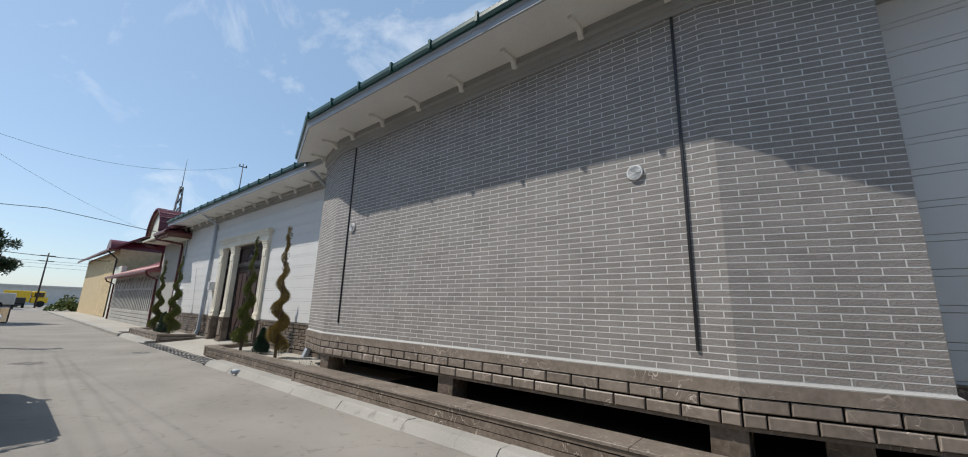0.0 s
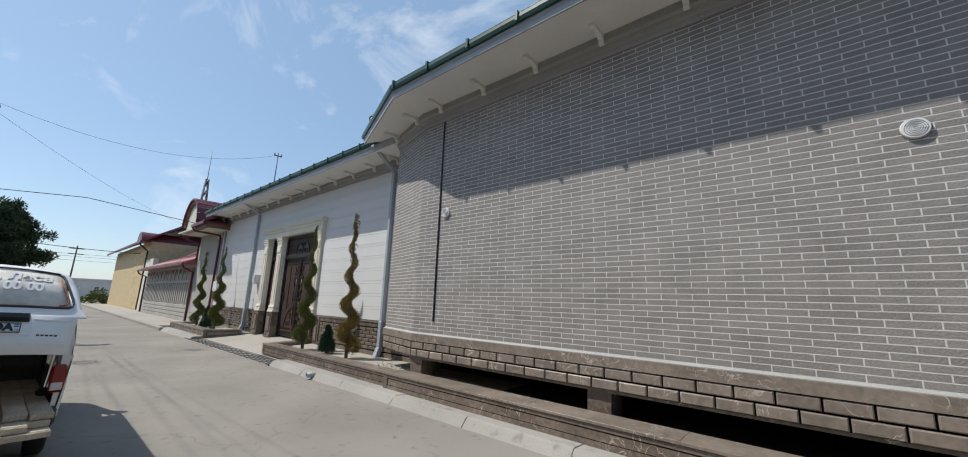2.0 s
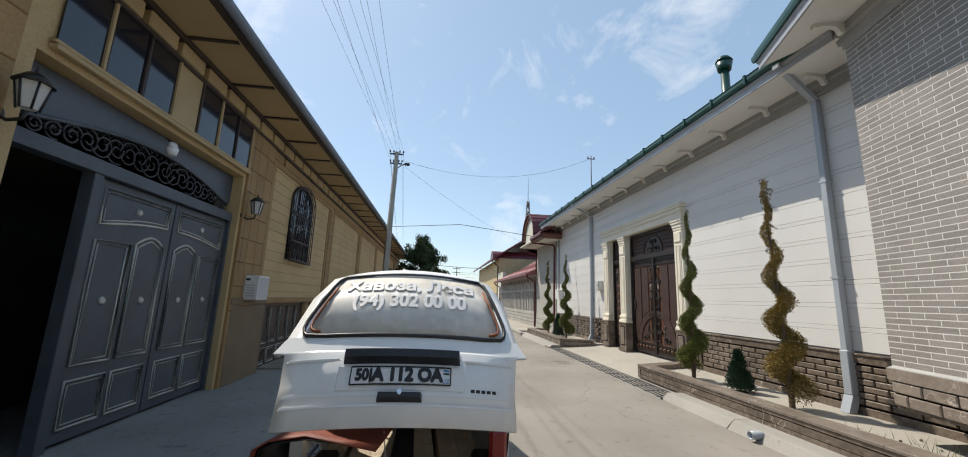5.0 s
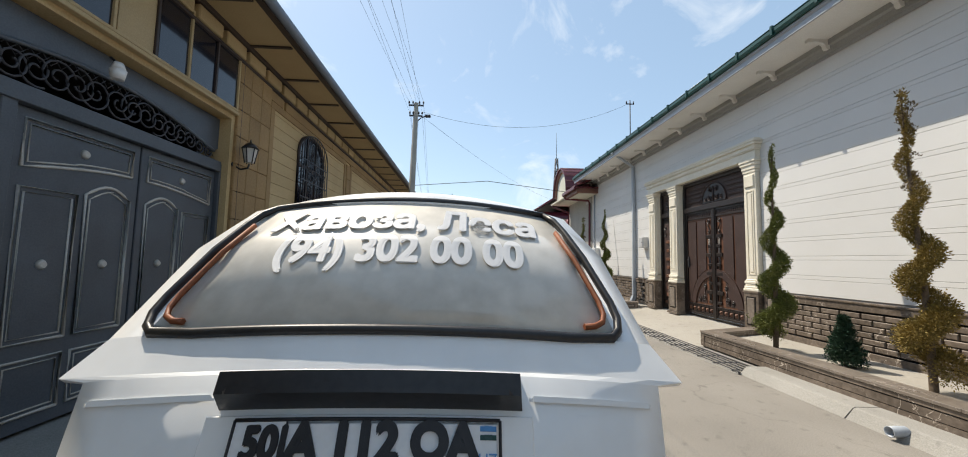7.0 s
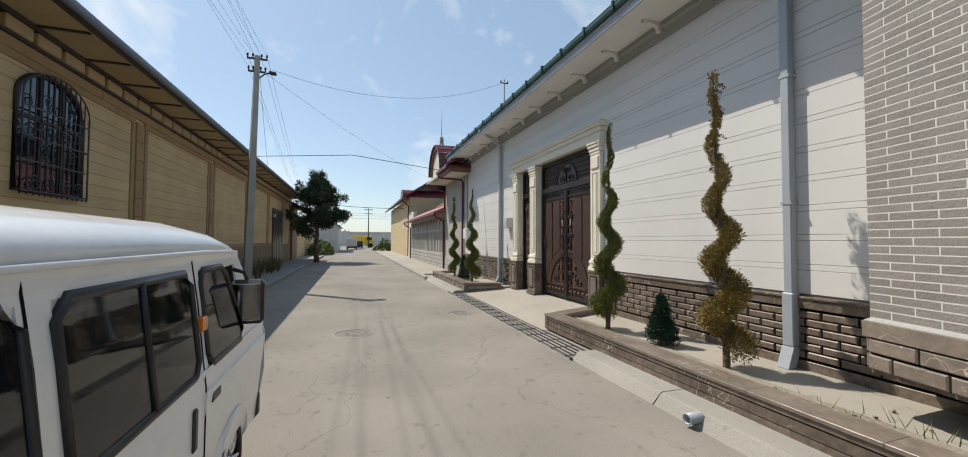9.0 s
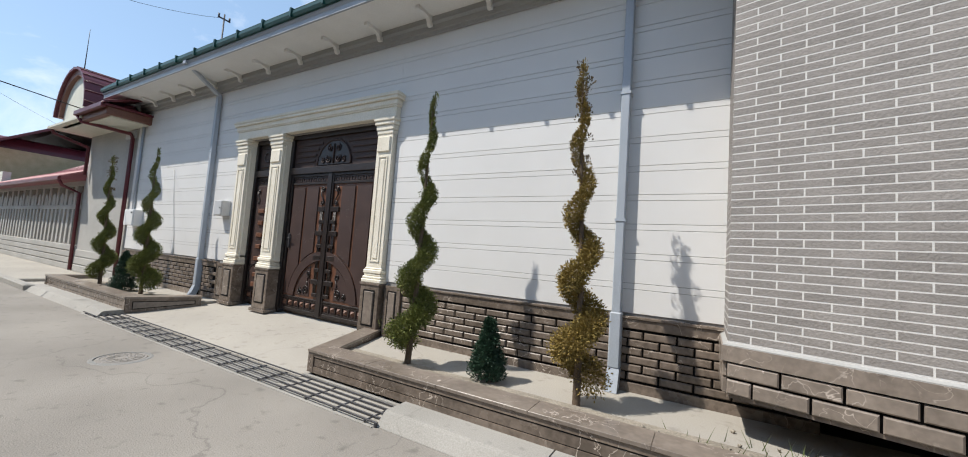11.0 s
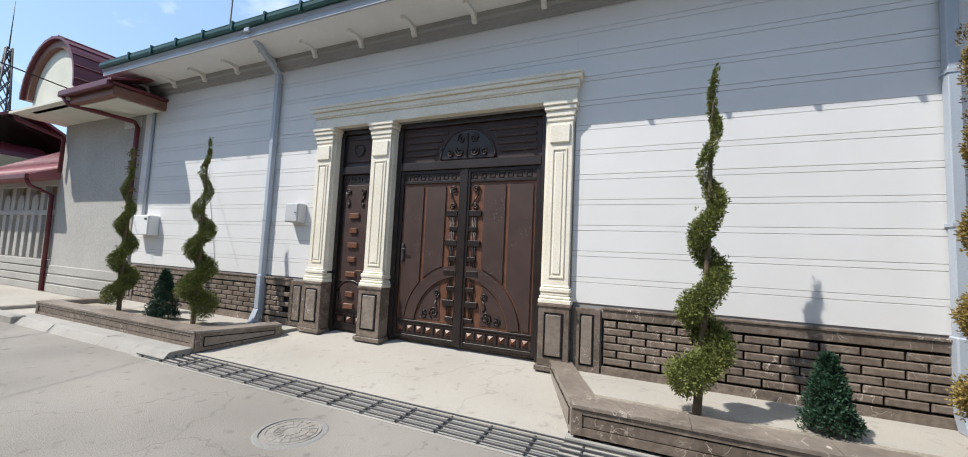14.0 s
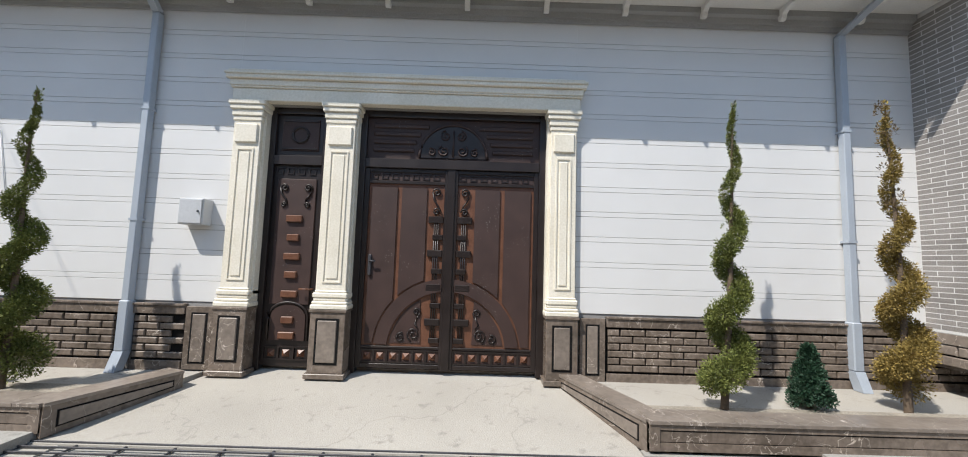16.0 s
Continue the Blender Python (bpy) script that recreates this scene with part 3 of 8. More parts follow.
whole("roof_left", bm, DARK_TRIM, "dark brown sheet roof edge and gutter", "roof", "structure")


# ---- facade of the white house ----
def bracket(t, p, w, up, over):
    """A scroll bracket from the crown to the soffit at wall point p."""
    side = Vector((-w.y, w.x, 0)).normalized()
    out = w.normalized()
    prof = [(0.10, -0.145), (0.14, -0.155), (0.165, -0.13), (0.175, -0.085), (0.215, -0.055), (0.33, -0.04), (0.40, -0.062), (0.44, -0.05), (0.44, 0.0), (0.10, 0.0)]
    bm = bmesh.new()
    o = Vector((p.x, p.y, up)) - side * 0.032
    prism(bm, [o + out * a + Vector((0, 0, b)) for a, b in prof], side * 0.064)
    part("bracket", bm, SOFFIT, t, "white scroll bracket")


def clips(t, pts, w, up, over):
    """Upright clips along the gutter edge."""
    for p in pts:
        side = Vector((-w.y, w.x, 0)).normalized() * 0.02
        bm = bmesh.new()
        o = Vector((p.x, p.y, up)) + w.normalized() * (over + 0.06)
        prism(bm, [o - side, o + side, o + side + w.normalized() * 0.07, o - side + w.normalized() * 0.07], (0, 0, 0.15))
        part("gutter_clip", bm, GREEN_METAL, t)


OUT = Vector((0, -1, 0))
for i in range(14):
    bracket(eave_white, Vector((-9.40 - 1.01 * i, W, 0)), OUT, 4.98, 0.78)
clips(eave_white, [Vector((-9.2 - 0.78 * i, W, 0)) for i in range(17)], OUT, 5.10, 0.78)
for i in range(7):
    bracket(eave_bay, Vector((-6.79 + 1.035 * i, BAY, 0)), OUT, 5.10, 0.83)
clips(eave_bay, [Vector((-7.2 + 0.9 * i, BAY, 0)) for i in range(8)], OUT, 5.21, 0.83)
for (x0, y0), (x1, y1) in (((CL, CY), (BL, BAY)), ((BR, BAY), (CR, CY))):
    d = Vector((x1 - x0, y1 - y0, 0)).normalized()
    w = Vector((d.y, -d.x, 0))
    for f in (0.10, 0.86):
        bracket(eave_bay, Vector((x0 + (x1 - x0) * f, y0 + (y1 - y0) * f, 0)), w, 5.10, 0.83)
# snow rail on clips above both gutters
bm = bmesh.new()
tube(bm, [(-22.8, W - 0.83, 5.26), (-9.6, W - 0.83, 5.26)], 0.014)
part("snow_rail", bm, GREEN_METAL, eave_white)
bm = bmesh.new()
tube(bm, [p + w * 0.89 + Vector((0, 0, 5.36)) for p, w, o in bay_line], 0.014)
part("snow_rail", bm, GREEN_METAL, eave_bay)


def downpipe(x, joint, foot, top_y, top_z, bend_z):
    """Square downpipe with a swan neck under the eaves and a wider shoe."""
    t = thing("downpipe", (x, W - 0.06, foot), "blue grey square metal downpipe fixed to the white facade", "downpipe", "downpipes of the white house")
    y = W - 0.065
    bm = bmesh.new()
    box(bm, x - 0.045, y - 0.045, joint, x + 0.045, y + 0.045, bend_z, 0.008)
    part("pipe", bm, PIPE_GREY, t)
    bm = bmesh.new()
    s = [(x - 0.045, y - 0.045, bend_z), (x + 0.045, y - 0.045, bend_z), (x + 0.045, y + 0.045, bend_z + 0.01), (x - 0.045, y + 0.045, bend_z + 0.01)]
    prism(bm, s, (0.18, top_y - y, top_z - bend_z))
    box(bm, x + 0.115, top_y - 0.065, top_z - 0.03, x + 0.245, top_y + 0.065, top_z + 0.10, 0.01)
    part("neck", bm, PIPE_GREY, t)
    bm = bmesh.new()
    box(bm, x - 0.06, y - 0.06, foot + 0.22, x + 0.06, y + 0.06, joint + 0.06, 0.012)
    prism(bm, [(x - 0.06, y - 0.06, foot + 0.22), (x + 0.06, y - 0.06, foot + 0.22), (x + 0.06, y + 0.06, foot + 0.22), (x - 0.06, y + 0.06, foot + 0.22)], (0, -0.09, -0.22))
    part("shoe", bm, PIPE_GREY, t, "wider grey shoe at the foot")
    for z in (2.0, 3.4):
        bm = bmesh.new()
        box(bm, x - 0.055, y - 0.052, z, x + 0.055, y + 0.065, z + 0.03)
        part("clamp", bm, PIPE_GREY, t)


downpipe(-9.62, 0.98, 0.245, W - 0.80, 5.06, 4.68)
downpipe(-18.42, 0.98, 0.225, W - 0.80, 5.06, 4.68)
t = thing("conduit", (-22.38, W - 0.03, 2.0), "thin blue grey conduit pipe fixed to the facade", "pipe")
bm = bmesh.new()
rod(bm, (-22.38, W - 0.035, 1.95), (-22.38, W - 0.035, 4.62), 0.032)
part("pipe", bm, PIPE_GREY, t)


# plinth of brown marble
plinth = thing("plinth", (-13, W, 0.2), "brown marble plinth of rusticated blocks between polished bands", "plinth", kind="structure")
PB = brick_mesh("plinth_block", 0.292, 0.03, 0.0725, MARBLE, 0.010)


def plinth_run(x0, x1, z0=0.27, rows=6):
    bm = bmesh.new()
    box(bm, x0, W - 0.012, z0 - 0.06, x1, W + 0.012, 0.98)
    part("backing", bm, BLACK_JOINT, plinth, "black joints")
    bm = bmesh.new()
    box(bm, x0, W - 0.045, z0 - 0.05, x1, W - 0.01, z0 + 0.065, 0.004)
    box(bm, x0, W - 0.05, 0.885, x1, W - 0.01, 0.985, 0.006)
    box(bm, x0, W - 0.065, 0.985, x1, W + 0.01, 1.012, 0.004)
    part("polished_band", bm, MARBLE, plinth)
    step = (0.865 - (z0 + 0.085)) / rows
    for r in range(rows):
        z = z0 + 0.085 + step * (r + 0.5)
        x = x0 + 0.02 + (0.155 if r % 2 else 0.0)
        if r % 2:
            piece("plinth_block", PBH, plinth, pose(x0 + 0.02 + 0.068, W - 0.012, z))
        while x + 0.31 <= x1 + 0.02:
            piece("plinth_block", PB, plinth, pose(x + 0.148, W - 0.012, z))
            x += 0.31
        if x1 - x > 0.15:
            piece("plinth_block", PBH, plinth, pose(x + 0.068, W - 0.012, z))


PBH = brick_mesh("plinth_half_block", 0.137, 0.03, 0.0725, MARBLE, 0.010)


def plinth_panel(x0, x1, y, z0, z1, parent=None):
    """A polished panel with a black groove round a raised field."""
    bm = bmesh.new()
    box(bm, x0, y, z0, x1, y + 0.05, z1, 0.004)
    p = part("panel", bm, MARBLE, parent or plinth)
    bm = bmesh.new()
    g = 0.07
    box(bm, x0 + g, y - 0.003, z0 + g, x1 - g, y + 0.01, z1 - g)
    part("groove", bm, BLACK_JOINT, p)
    bm = bmesh.new()
    box(bm, x0 + g + 0.022, y - 0.012, z0 + g + 0.022, x1 - g - 0.022, y + 0.01, z1 - g - 0.022, 0.006)
    part("field", bm, MARBLE_TOP, p)


plinth_run(-22.46, -18.48)
plinth_run(-18.36, -17.74)
plinth_run(-12.62, -7.95)
plinth_run(CR + 0.01, 8.0)
plinth_panel(-22.72, -22.48, W - 0.05, 0.24, 0.985)
plinth_panel(-17.72, -17.38, W - 0.05, 0.24, 0.985)
plinth_panel(-12.95, -12.64, W - 0.05, 0.24, 0.985)

# marble band under the bay, on posts
band = thing("bay_band", (-3.6, BAY, BAND0), "brown marble band of two block courses under the brick bay", "band", kind="structure")
bm = bmesh.new()
prism(bm, [(p.x, p.y, BAND0) for p, w in bay_ring(0.0)], (0, 0, 0.03))
part("bottom_slab", bm, MARBLE, band)
bm = bmesh.new()
sweep(bm, [(-0.02, BAND0 + 0.03), (0.002, BAND0 + 0.03), (0.002, BZ0 - 0.1), (-0.02, BZ0 - 0.1)], [(p, w) for p, w in bay_ring(0.0)])
part("backing", bm, BLACK_JOINT, band, "black joints")
bm = bmesh.new()
sweep(bm, [(-0.02, BZ0 - 0.14), (0.04, BZ0 - 0.14), (0.04, BZ0 - 0.02), (-0.02, BZ0 - 0.02)], [(p, w) for p, w in bay_ring(0.0)])
part("polished_band", bm, MARBLE_TOP, band)
bm = bmesh.new()
sweep(bm, [(-0.02, BZ0 - 0.021), (0.030, BZ0 - 0.021), (0.030, BZ0 - 0.012), (0.003, BZ0 + 0.004), (-0.02, BZ0 + 0.004)], [(p, w) for p, w in bay_ring(0.0)])
part("drip_edge", bm, CROWN_GREY, band, "stone drip edge")
for (x0, y0), (x1, y1) in zip(corners, corners[1:]):
    d = Vector((x1 - x0, y1 - y0, 0))
    turn = math.degrees(math.atan2(d.y, d.x))
    n = max(1, round(d.length / 0.325))
    step = d.length / n
    full = brick_mesh("band_block", step - 0.016, 0.035, 0.108, MARBLE_TOP, 0.010)
    half = brick_mesh("band_half_block", step / 2 - 0.012, 0.035, 0.108, MARBLE_TOP, 0.010)
    for r in range(2):
        z = BAND0 + 0.091 + 0.127 * r
        spots = [(k + 0.5, full) for k in range(n)] if r else [(0.25, half)] + [(k + 1.0, full) for k in range(n - 1)] + [(n - 0.25, half)]
        for f, me in spots:
            q = Vector((x0, y0, 0)) + d.normalized() * step * f
            piece("band_block", me, band, pose(q.x, q.y, z, 0, 0, turn))
for x in (-7.24, -3.90, -0.40, 0.40):
    bm = bmesh.new()
    box(bm, x - 0.15, 4.28 + (0.25 if x > 0 else 0), 0.2, x + 0.15, 4.6 + (0.25 if x > 0 else 0), BAND0 + 0.005, 0.006)
    whole("support_post", bm, MARBLE, "short square post clad in brown marble under the bay", "post", group="posts under the bay")

# vents and dark slots on the bay
for x in (-6.64, -1.07):
    t = thing("wall_vent", (x, BAY, 3.06 - 0.09), "round white plastic vent grille on the brick bay", "vent", "wall vents")
    bm = bmesh.new()
    rod(bm, (x, BAY - 0.008, 3.06), (x, BAY - 0.032, 3.06), 0.092, 0.084, 32)
    part("rim", bm, BOX_WHITE, t)
    for i in range(5):
        bm = bmesh.new()
        tube(bm, [(x + (0.012 + 0.014 * i) * math.cos(a * math.pi / 12), BAY - 0.034, 3.06 + (0.012 + 0.014 * i) * math.sin(a * math.pi / 12)) for a in range(25)], 0.0035, 5)
        part("ring", bm, BOX_GREY, t)
for x in (-6.81, -0.58):
    bm = bmesh.new()
    box(bm, x - 0.014, BAY - 0.022, 1.19, x + 0.014, BAY + 0.02, 4.82, 0.003)
    whole("light_channel", bm, BLACK_PLASTIC, "narrow black vertical channel set in the brick bay", "channel", group="wall channels")


# ---- portal ----
portal = thing("portal", (-15.17, W, GATE_FLOOR), "cream classical door surround with panelled pilasters on marble pedestals", "portal", kind="structure")


def pilaster(x0, x1, y):
    """Base, shaft with sunk panel, block and capital on a marble pedestal."""
    bm = bmesh.new()
    box(bm, x0, y, 1.12, x1, y + 0.34, 3.36, 0.006)
    p = part("pilaster", bm, CREAM, portal)
    bm = bmesh.new()
    for a, b, e in ((1.0, 1.06, 0.045), (1.06, 1.10, 0.035), (1.10, 1.14, 0.02), (1.14, 1.20, 0.03), (1.20, 1.23, 0.012)):
        box(bm, x0 - e, y - e, a, x1 + e, y + 0.2, b, 0.012)
    part("base", bm, CREAM, p)
    bm = bmesh.new()
    for a, b, e in ((3.30, 3.36, 0.012), (3.36, 3.44, 0.025), (3.44, 3.50, 0.045), (3.50, 3.56, 0.06)):
        box(bm, x0 - e, y - e, a, x1 + e, y + 0.2, b, 0.01)
    part("capital", bm, CREAM, p)
    m, h = 0.065, 0.012
    bm = bmesh.new()
    for a, b in ((1.32, 2.95),):
        box(bm, x0 + m, y - h, a, x0 + m + 0.018, y + 0.01, b)
        box(bm, x1 - m - 0.018, y - h, a, x1 - m, y + 0.01, b)
        box(bm, x0 + m + 0.018, y - h, a, x1 - m - 0.018, y + 0.01, a + 0.018)
        box(bm, x0 + m + 0.018, y - h, b - 0.018, x1 - m - 0.018, y + 0.01, b)
        box(bm, x0 + m + 0.045, y - h, a + 0.05, x1 - m - 0.045, y + 0.01, b - 0.05, 0.006)
    part("shaft_panel", bm, CREAM, p)
    bm = bmesh.new()
    box(bm, x0 + 0.03, y - 0.025, 3.02, x1 - 0.03, y + 0.01, 3.26, 0.012)
    part("block", bm, CREAM, p)
    bm = bmesh.new()
    box(bm, x0 - 0.06, y - 0.075, GATE_FLOOR - 0.02, x1 + 0.06, y + 0.34, GATE_FLOOR + 0.04, 0.006)
    box(bm, x0 - 0.03, y - 0.045, GATE_FLOOR + 0.04, x1 + 0.03, y + 0.34, 0.985, 0.006)
    box(bm, x0 - 0.045, y - 0.06, 0.972, x1 + 0.045, y + 0.34, 1.002, 0.004)
    part("pedestal", bm, MARBLE, p, "brown marble pedestal")
    bm = bmesh.new()
    box(bm, x0 + 0.04, y - 0.05, 0.36, x1 - 0.04, y - 0.03, 0.90)
    part("pedestal_groove", bm, BLACK_JOINT, p)
    bm = bmesh.new()
    box(bm, x0 + 0.065, y - 0.06, 0.385, x1 - 0.065, y - 0.03, 0.875, 0.008)
    part("pedestal_field", bm, MARBLE_TOP, p)


PY = W - 0.08
pilaster(-17.32, -16.98, PY)
pilaster(-16.16, -15.80, PY)
pilaster(-13.34, -13.02, PY)
bm = bmesh.new()
for z0, z1, e in ((3.56, 3.72, 0.02), (3.72, 3.745, 0.04), (3.745, 3.825, 0.05), (3.825, 3.875, 0.085), (3.875, 3.91, 0.10), (3.91, 3.945, 0.07)):
    box(bm, -17.34 - e, PY - e, z0, -13.0 + e, W + 0.02, z1, 0.008)
box(bm, -17.3, W + 0.015, 3.555, -13.0, W + 0.38, 3.75)
part("cornice", bm, CREAM, portal, "stepped cream cornice")
for x0, x1 in ((-16.982, -16.95), (-16.19, -16.155), (-15.81, -15.78), (-13.38, -13.335)):
    bm = bmesh.new()
    box(bm, x0, W - 0.02, 1.0, x1, W + 0.36, 3.555)
    part("reveal", bm, CREAM, portal)
bm = bmesh.new()
box(bm, -17.0, W + 0.22, 0.0, -13.3, W + 0.6, GATE_FLOOR + 0.035, 0.01)
whole("trim_threshold", bm, MARBLE, "dark stone threshold under the gates", "threshold", "structure")


def spiral(bm, cx, y, cz, r, turns, a0, s, thick, mirror=1):
    """A wrought scroll in the plane of the gate."""
    pts = []
    n = int(14 * turns) + 2
    for i in range(n):
        f = i / (n - 1)
        a = a0 + s * 2 * math.pi * turns * f
        rr = r * (1 - 0.82 * f)
        pts.append((cx + mirror * rr * math.cos(a), y, cz + rr * math.sin(a)))
    tube(bm, pts, thick, 6)


def studs(t, x0, x1, y, z0, z1, n):
    """A row of copper pyramids in a dark sunk band."""
    bm = bmesh.new()
    box(bm, x0, y - 0.012, z0, x1, y + 0.01, z0 + 0.018)
    box(bm, x0, y - 0.012, z1 - 0.018, x1, y + 0.01, z1)
    part("band_rail", bm, BLACK_GATE, t)
    w = (x1 - x0) / n
    for i in range(n):
        c, zc, r = x0 + w * (i + 0.5), (z0 + z1) / 2, 0.36 * min(w, z1 - z0 - 0.04)
        bm = bmesh.new()
        v = [bm.verts.new(p) for p in ((c - r, y + 0.005, zc - r), (c + r, y + 0.005, zc - r), (c + r, y + 0.005, zc + r), (c - r, y + 0.005, zc + r))]
        tip = bm.verts.new((c, y - 0.04, zc))
        for a in range(4):
            bm.faces.new((v[a], v[(a + 1) % 4], tip))
        bm.faces.new(v)
        part("stud", bm, COPPER_PAINT, t, "copper pyramid stud")
        bm = bmesh.new()
        box(bm, x0 + w * i - 0.012 + (0.012 if i == 0 else 0), y - 0.014, z0 + 0.018, x0 + w * i + 0.012, y + 0.01, z1 - 0.018)
        part("band_post", bm, BLACK_GATE, t)


def greek_key(t, x0, x1, y, z0, z1):
    """A band of small meander hooks."""
    bm = bmesh.new()
    n = max(2, round((x1 - x0) / 0.13))
    w = (x1 - x0) / n
    h = z1 - z0
    for i in range(n):
        x = x0 + w * i
        box(bm, x, y - 0.01, z1 - 0.015, x + w * 0.8, y + 0.005, z1)
        box(bm, x, y - 0.01, z0, x + 0.014, y + 0.005, z1 - 0.015)
        box(bm, x + 0.014, y - 0.01, z0, x + w * 0.62, y + 0.005, z0 + 0.014)
        box(bm, x + w * 0.62 - 0.014, y - 0.01, z0 + 0.014, x + w * 0.62, y + 0.005, z0 + h * 0.6)
    part("greek_key_band", bm, BLACK_GATE, t)


def arc_panel(x0, x1, zb, zt, cx, cz, r, y, proud):
    """A raised panel whose foot follows a circle."""
    lower = []
    n = 14
    for i in range(n + 1):
        x = x0 + (x1 - x0) * i / n
        d = r * r - (x - cx) ** 2
        lower.append((x, y, max(zb, cz + math.sqrt(d)) if d > 0 else zb))
    bm = bmesh.new()
    prism(bm, lower + [(x1, y, zt), (x0, y, zt)], (0, -proud, 0))
    return bm


def gate_leaf(parent, s, cx, xo, y):
    """One leaf of the double gate; s is +1 or -1 away from the middle."""
    z0, z1 = 0.285, 2.80
    bm = bmesh.new()
    a, b = sorted((cx + s * 0.012, xo))
    box(bm, a, y, z0, b, y + 0.045, z1, 0.004)
    leaf = part("gate_leaf", bm, COPPER_PAINT, parent, "dark brown gate leaf with copper brown field")
    bm = bmesh.new()

    def bar(u0, u1, w0, w1, d=0.022, soft=0.004):
        p, q = sorted((cx + s * u0, cx + s * u1))
        box(bm, p, y - d, w0, q, y + 0.01, w1, soft)
    wide = abs(xo - cx)
    bar(0.012, 0.085, z0, z1, 0.03)
    bar(wide - 0.06, wide, z0, z1, 0.03)
    bar(0.085, wide - 0.06, z1 - 0.05, z1, 0.024)
    bar(0.085, wide - 0.06, 2.60, 2.64, 0.024)
    bar(0.085, wide - 0.06, z0, z0 + 0.05, 0.024)
    bar(0.085, wide - 0.06, 0.52, 0.55, 0.024)
    part("leaf_frame", bm, BLACK_GATE, leaf)
    bm = bmesh.new()
    p, q = sorted((cx + s * 0.085, cx + s * (wide - 0.06)))
    box(bm, p, y - 0.006, 2.64, q, y + 0.01, 2.75)
    part("leaf_band", bm, BROWN_GATE, leaf)
    bm = bmesh.new()
    box(bm, p, y - 0.006, 0.335, q, y + 0.01, 0.52)
    part("leaf_band", bm, BROWN_GATE, leaf)
    greek_key(leaf, p + 0.02, q - 0.02, y - 0.006, 2.655, 2.735)
    studs(leaf, p, q, y - 0.008, 0.345, 0.51, 6)
    # quarter ring at the foot
    c0, zc = cx, 0.50
    ring_pts = [(0.90, 0.74)]
    for ro, ri in ring_pts:
        bm = bmesh.new()
        arc = [math.asin(0.085 / ro) + (math.pi / 2 - 0.09 - math.asin(0.085 / ro)) * i / 16 for i in range(17)]
        outer = [(c0 + s * ro * math.sin(a), y, zc + ro * math.cos(a)) for a in arc]
        inner = [(c0 + s * ri * math.sin(a), y, zc + ri * math.cos(a)) for a in arc]
        prism(bm, outer + list(reversed(inner)), (0, -0.03, 0))
        part("arch_ring", bm, BROWN_GATE, leaf)
    for u0, u1, zb in ((0.31, 0.63, 0.60), (0.69, wide - 0.10, 0.58)):
        p, q = sorted((cx + s * u0, cx + s * u1))
        part("raised_panel", arc_panel(p, q, zb, 2.55, c0, zc, 0.925, y, 0.02), BROWN_GATE, leaf)
    # ladder strip beside the middle stile
    for k, u in enumerate((0.15, 0.175, 0.20)):
        bm = bmesh.new()
        rod(bm, (cx + s * u, y - 0.018, 0.60), (cx + s * u, y - 0.018, 2.15), 0.008, sides=6)
        part("rod", bm, BLACK_GATE, leaf)
    z = 0.60
    k = 0
    while z < 2.2:
        wd = 0.19 if k % 2 else 0.13
        bm = bmesh.new()
        p, q = sorted((cx + s * 0.088, cx + s * (0.088 + wd)))
        box(bm, p, y - 0.034, z, q, y, z + (0.085 if k % 2 else 0.065), 0.006)
        part("ladder_block", bm, BLACK_GATE, leaf)
        z += 0.215
        k += 1
    bm = bmesh.new()
    spiral(bm, cx + s * 0.18, y - 0.02, 2.50, 0.055, 1.4, 0.0, 1, 0.012, s)
    spiral(bm, cx + s * 0.18, y - 0.02, 2.25, 0.05, 1.3, math.pi, -1, 0.012, s)
    tube(bm, [(cx + s * 0.235, y - 0.02, 2.50), (cx + s * 0.215, y - 0.02, 2.40), (cx + s * 0.165, y - 0.02, 2.33), (cx + s * 0.13, y - 0.02, 2.25)], 0.012)
    part("scroll", bm, BLACK_GATE, leaf)
    # sunk quarter with scrolls
    bm = bmesh.new()
    arc = [math.asin(0.32 / 0.68) + (math.pi / 2 - 0.12 - math.asin(0.32 / 0.68)) * i / 10 for i in range(11)]
    prism(bm, [(c0 + s * 0.32, y, 0.59)] + [(c0 + s * 0.715 * math.sin(a), y, zc + 0.715 * math.cos(a)) for a in arc] + [(c0 + s * 0.66, y, 0.59)], (0, -0.008, 0))
    part("quarter_panel", bm, BROWN_GATE, leaf)
    bm = bmesh.new()
    spiral(bm, cx + s * 0.41, y - 0.015, 0.70, 0.085, 1.6, -1.2, 1, 0.011, s)
    spiral(bm, cx + s * 0.57, y - 0.015, 0.66, 0.06, 1.4, 2.0, -1, 0.011, s)
    spiral(bm, cx + s * 0.38, y - 0.015, 0.98, 0.055, 1.4, -1.8, -1, 0.011, s)
    tube(bm, [(cx + s * 0.36, y - 0.015, 0.93), (cx + s * 0.40, y - 0.015, 0.83), (cx + s * 0.36, y - 0.015, 0.78)], 0.011)
    part("scroll", bm, BLACK_GATE, leaf)


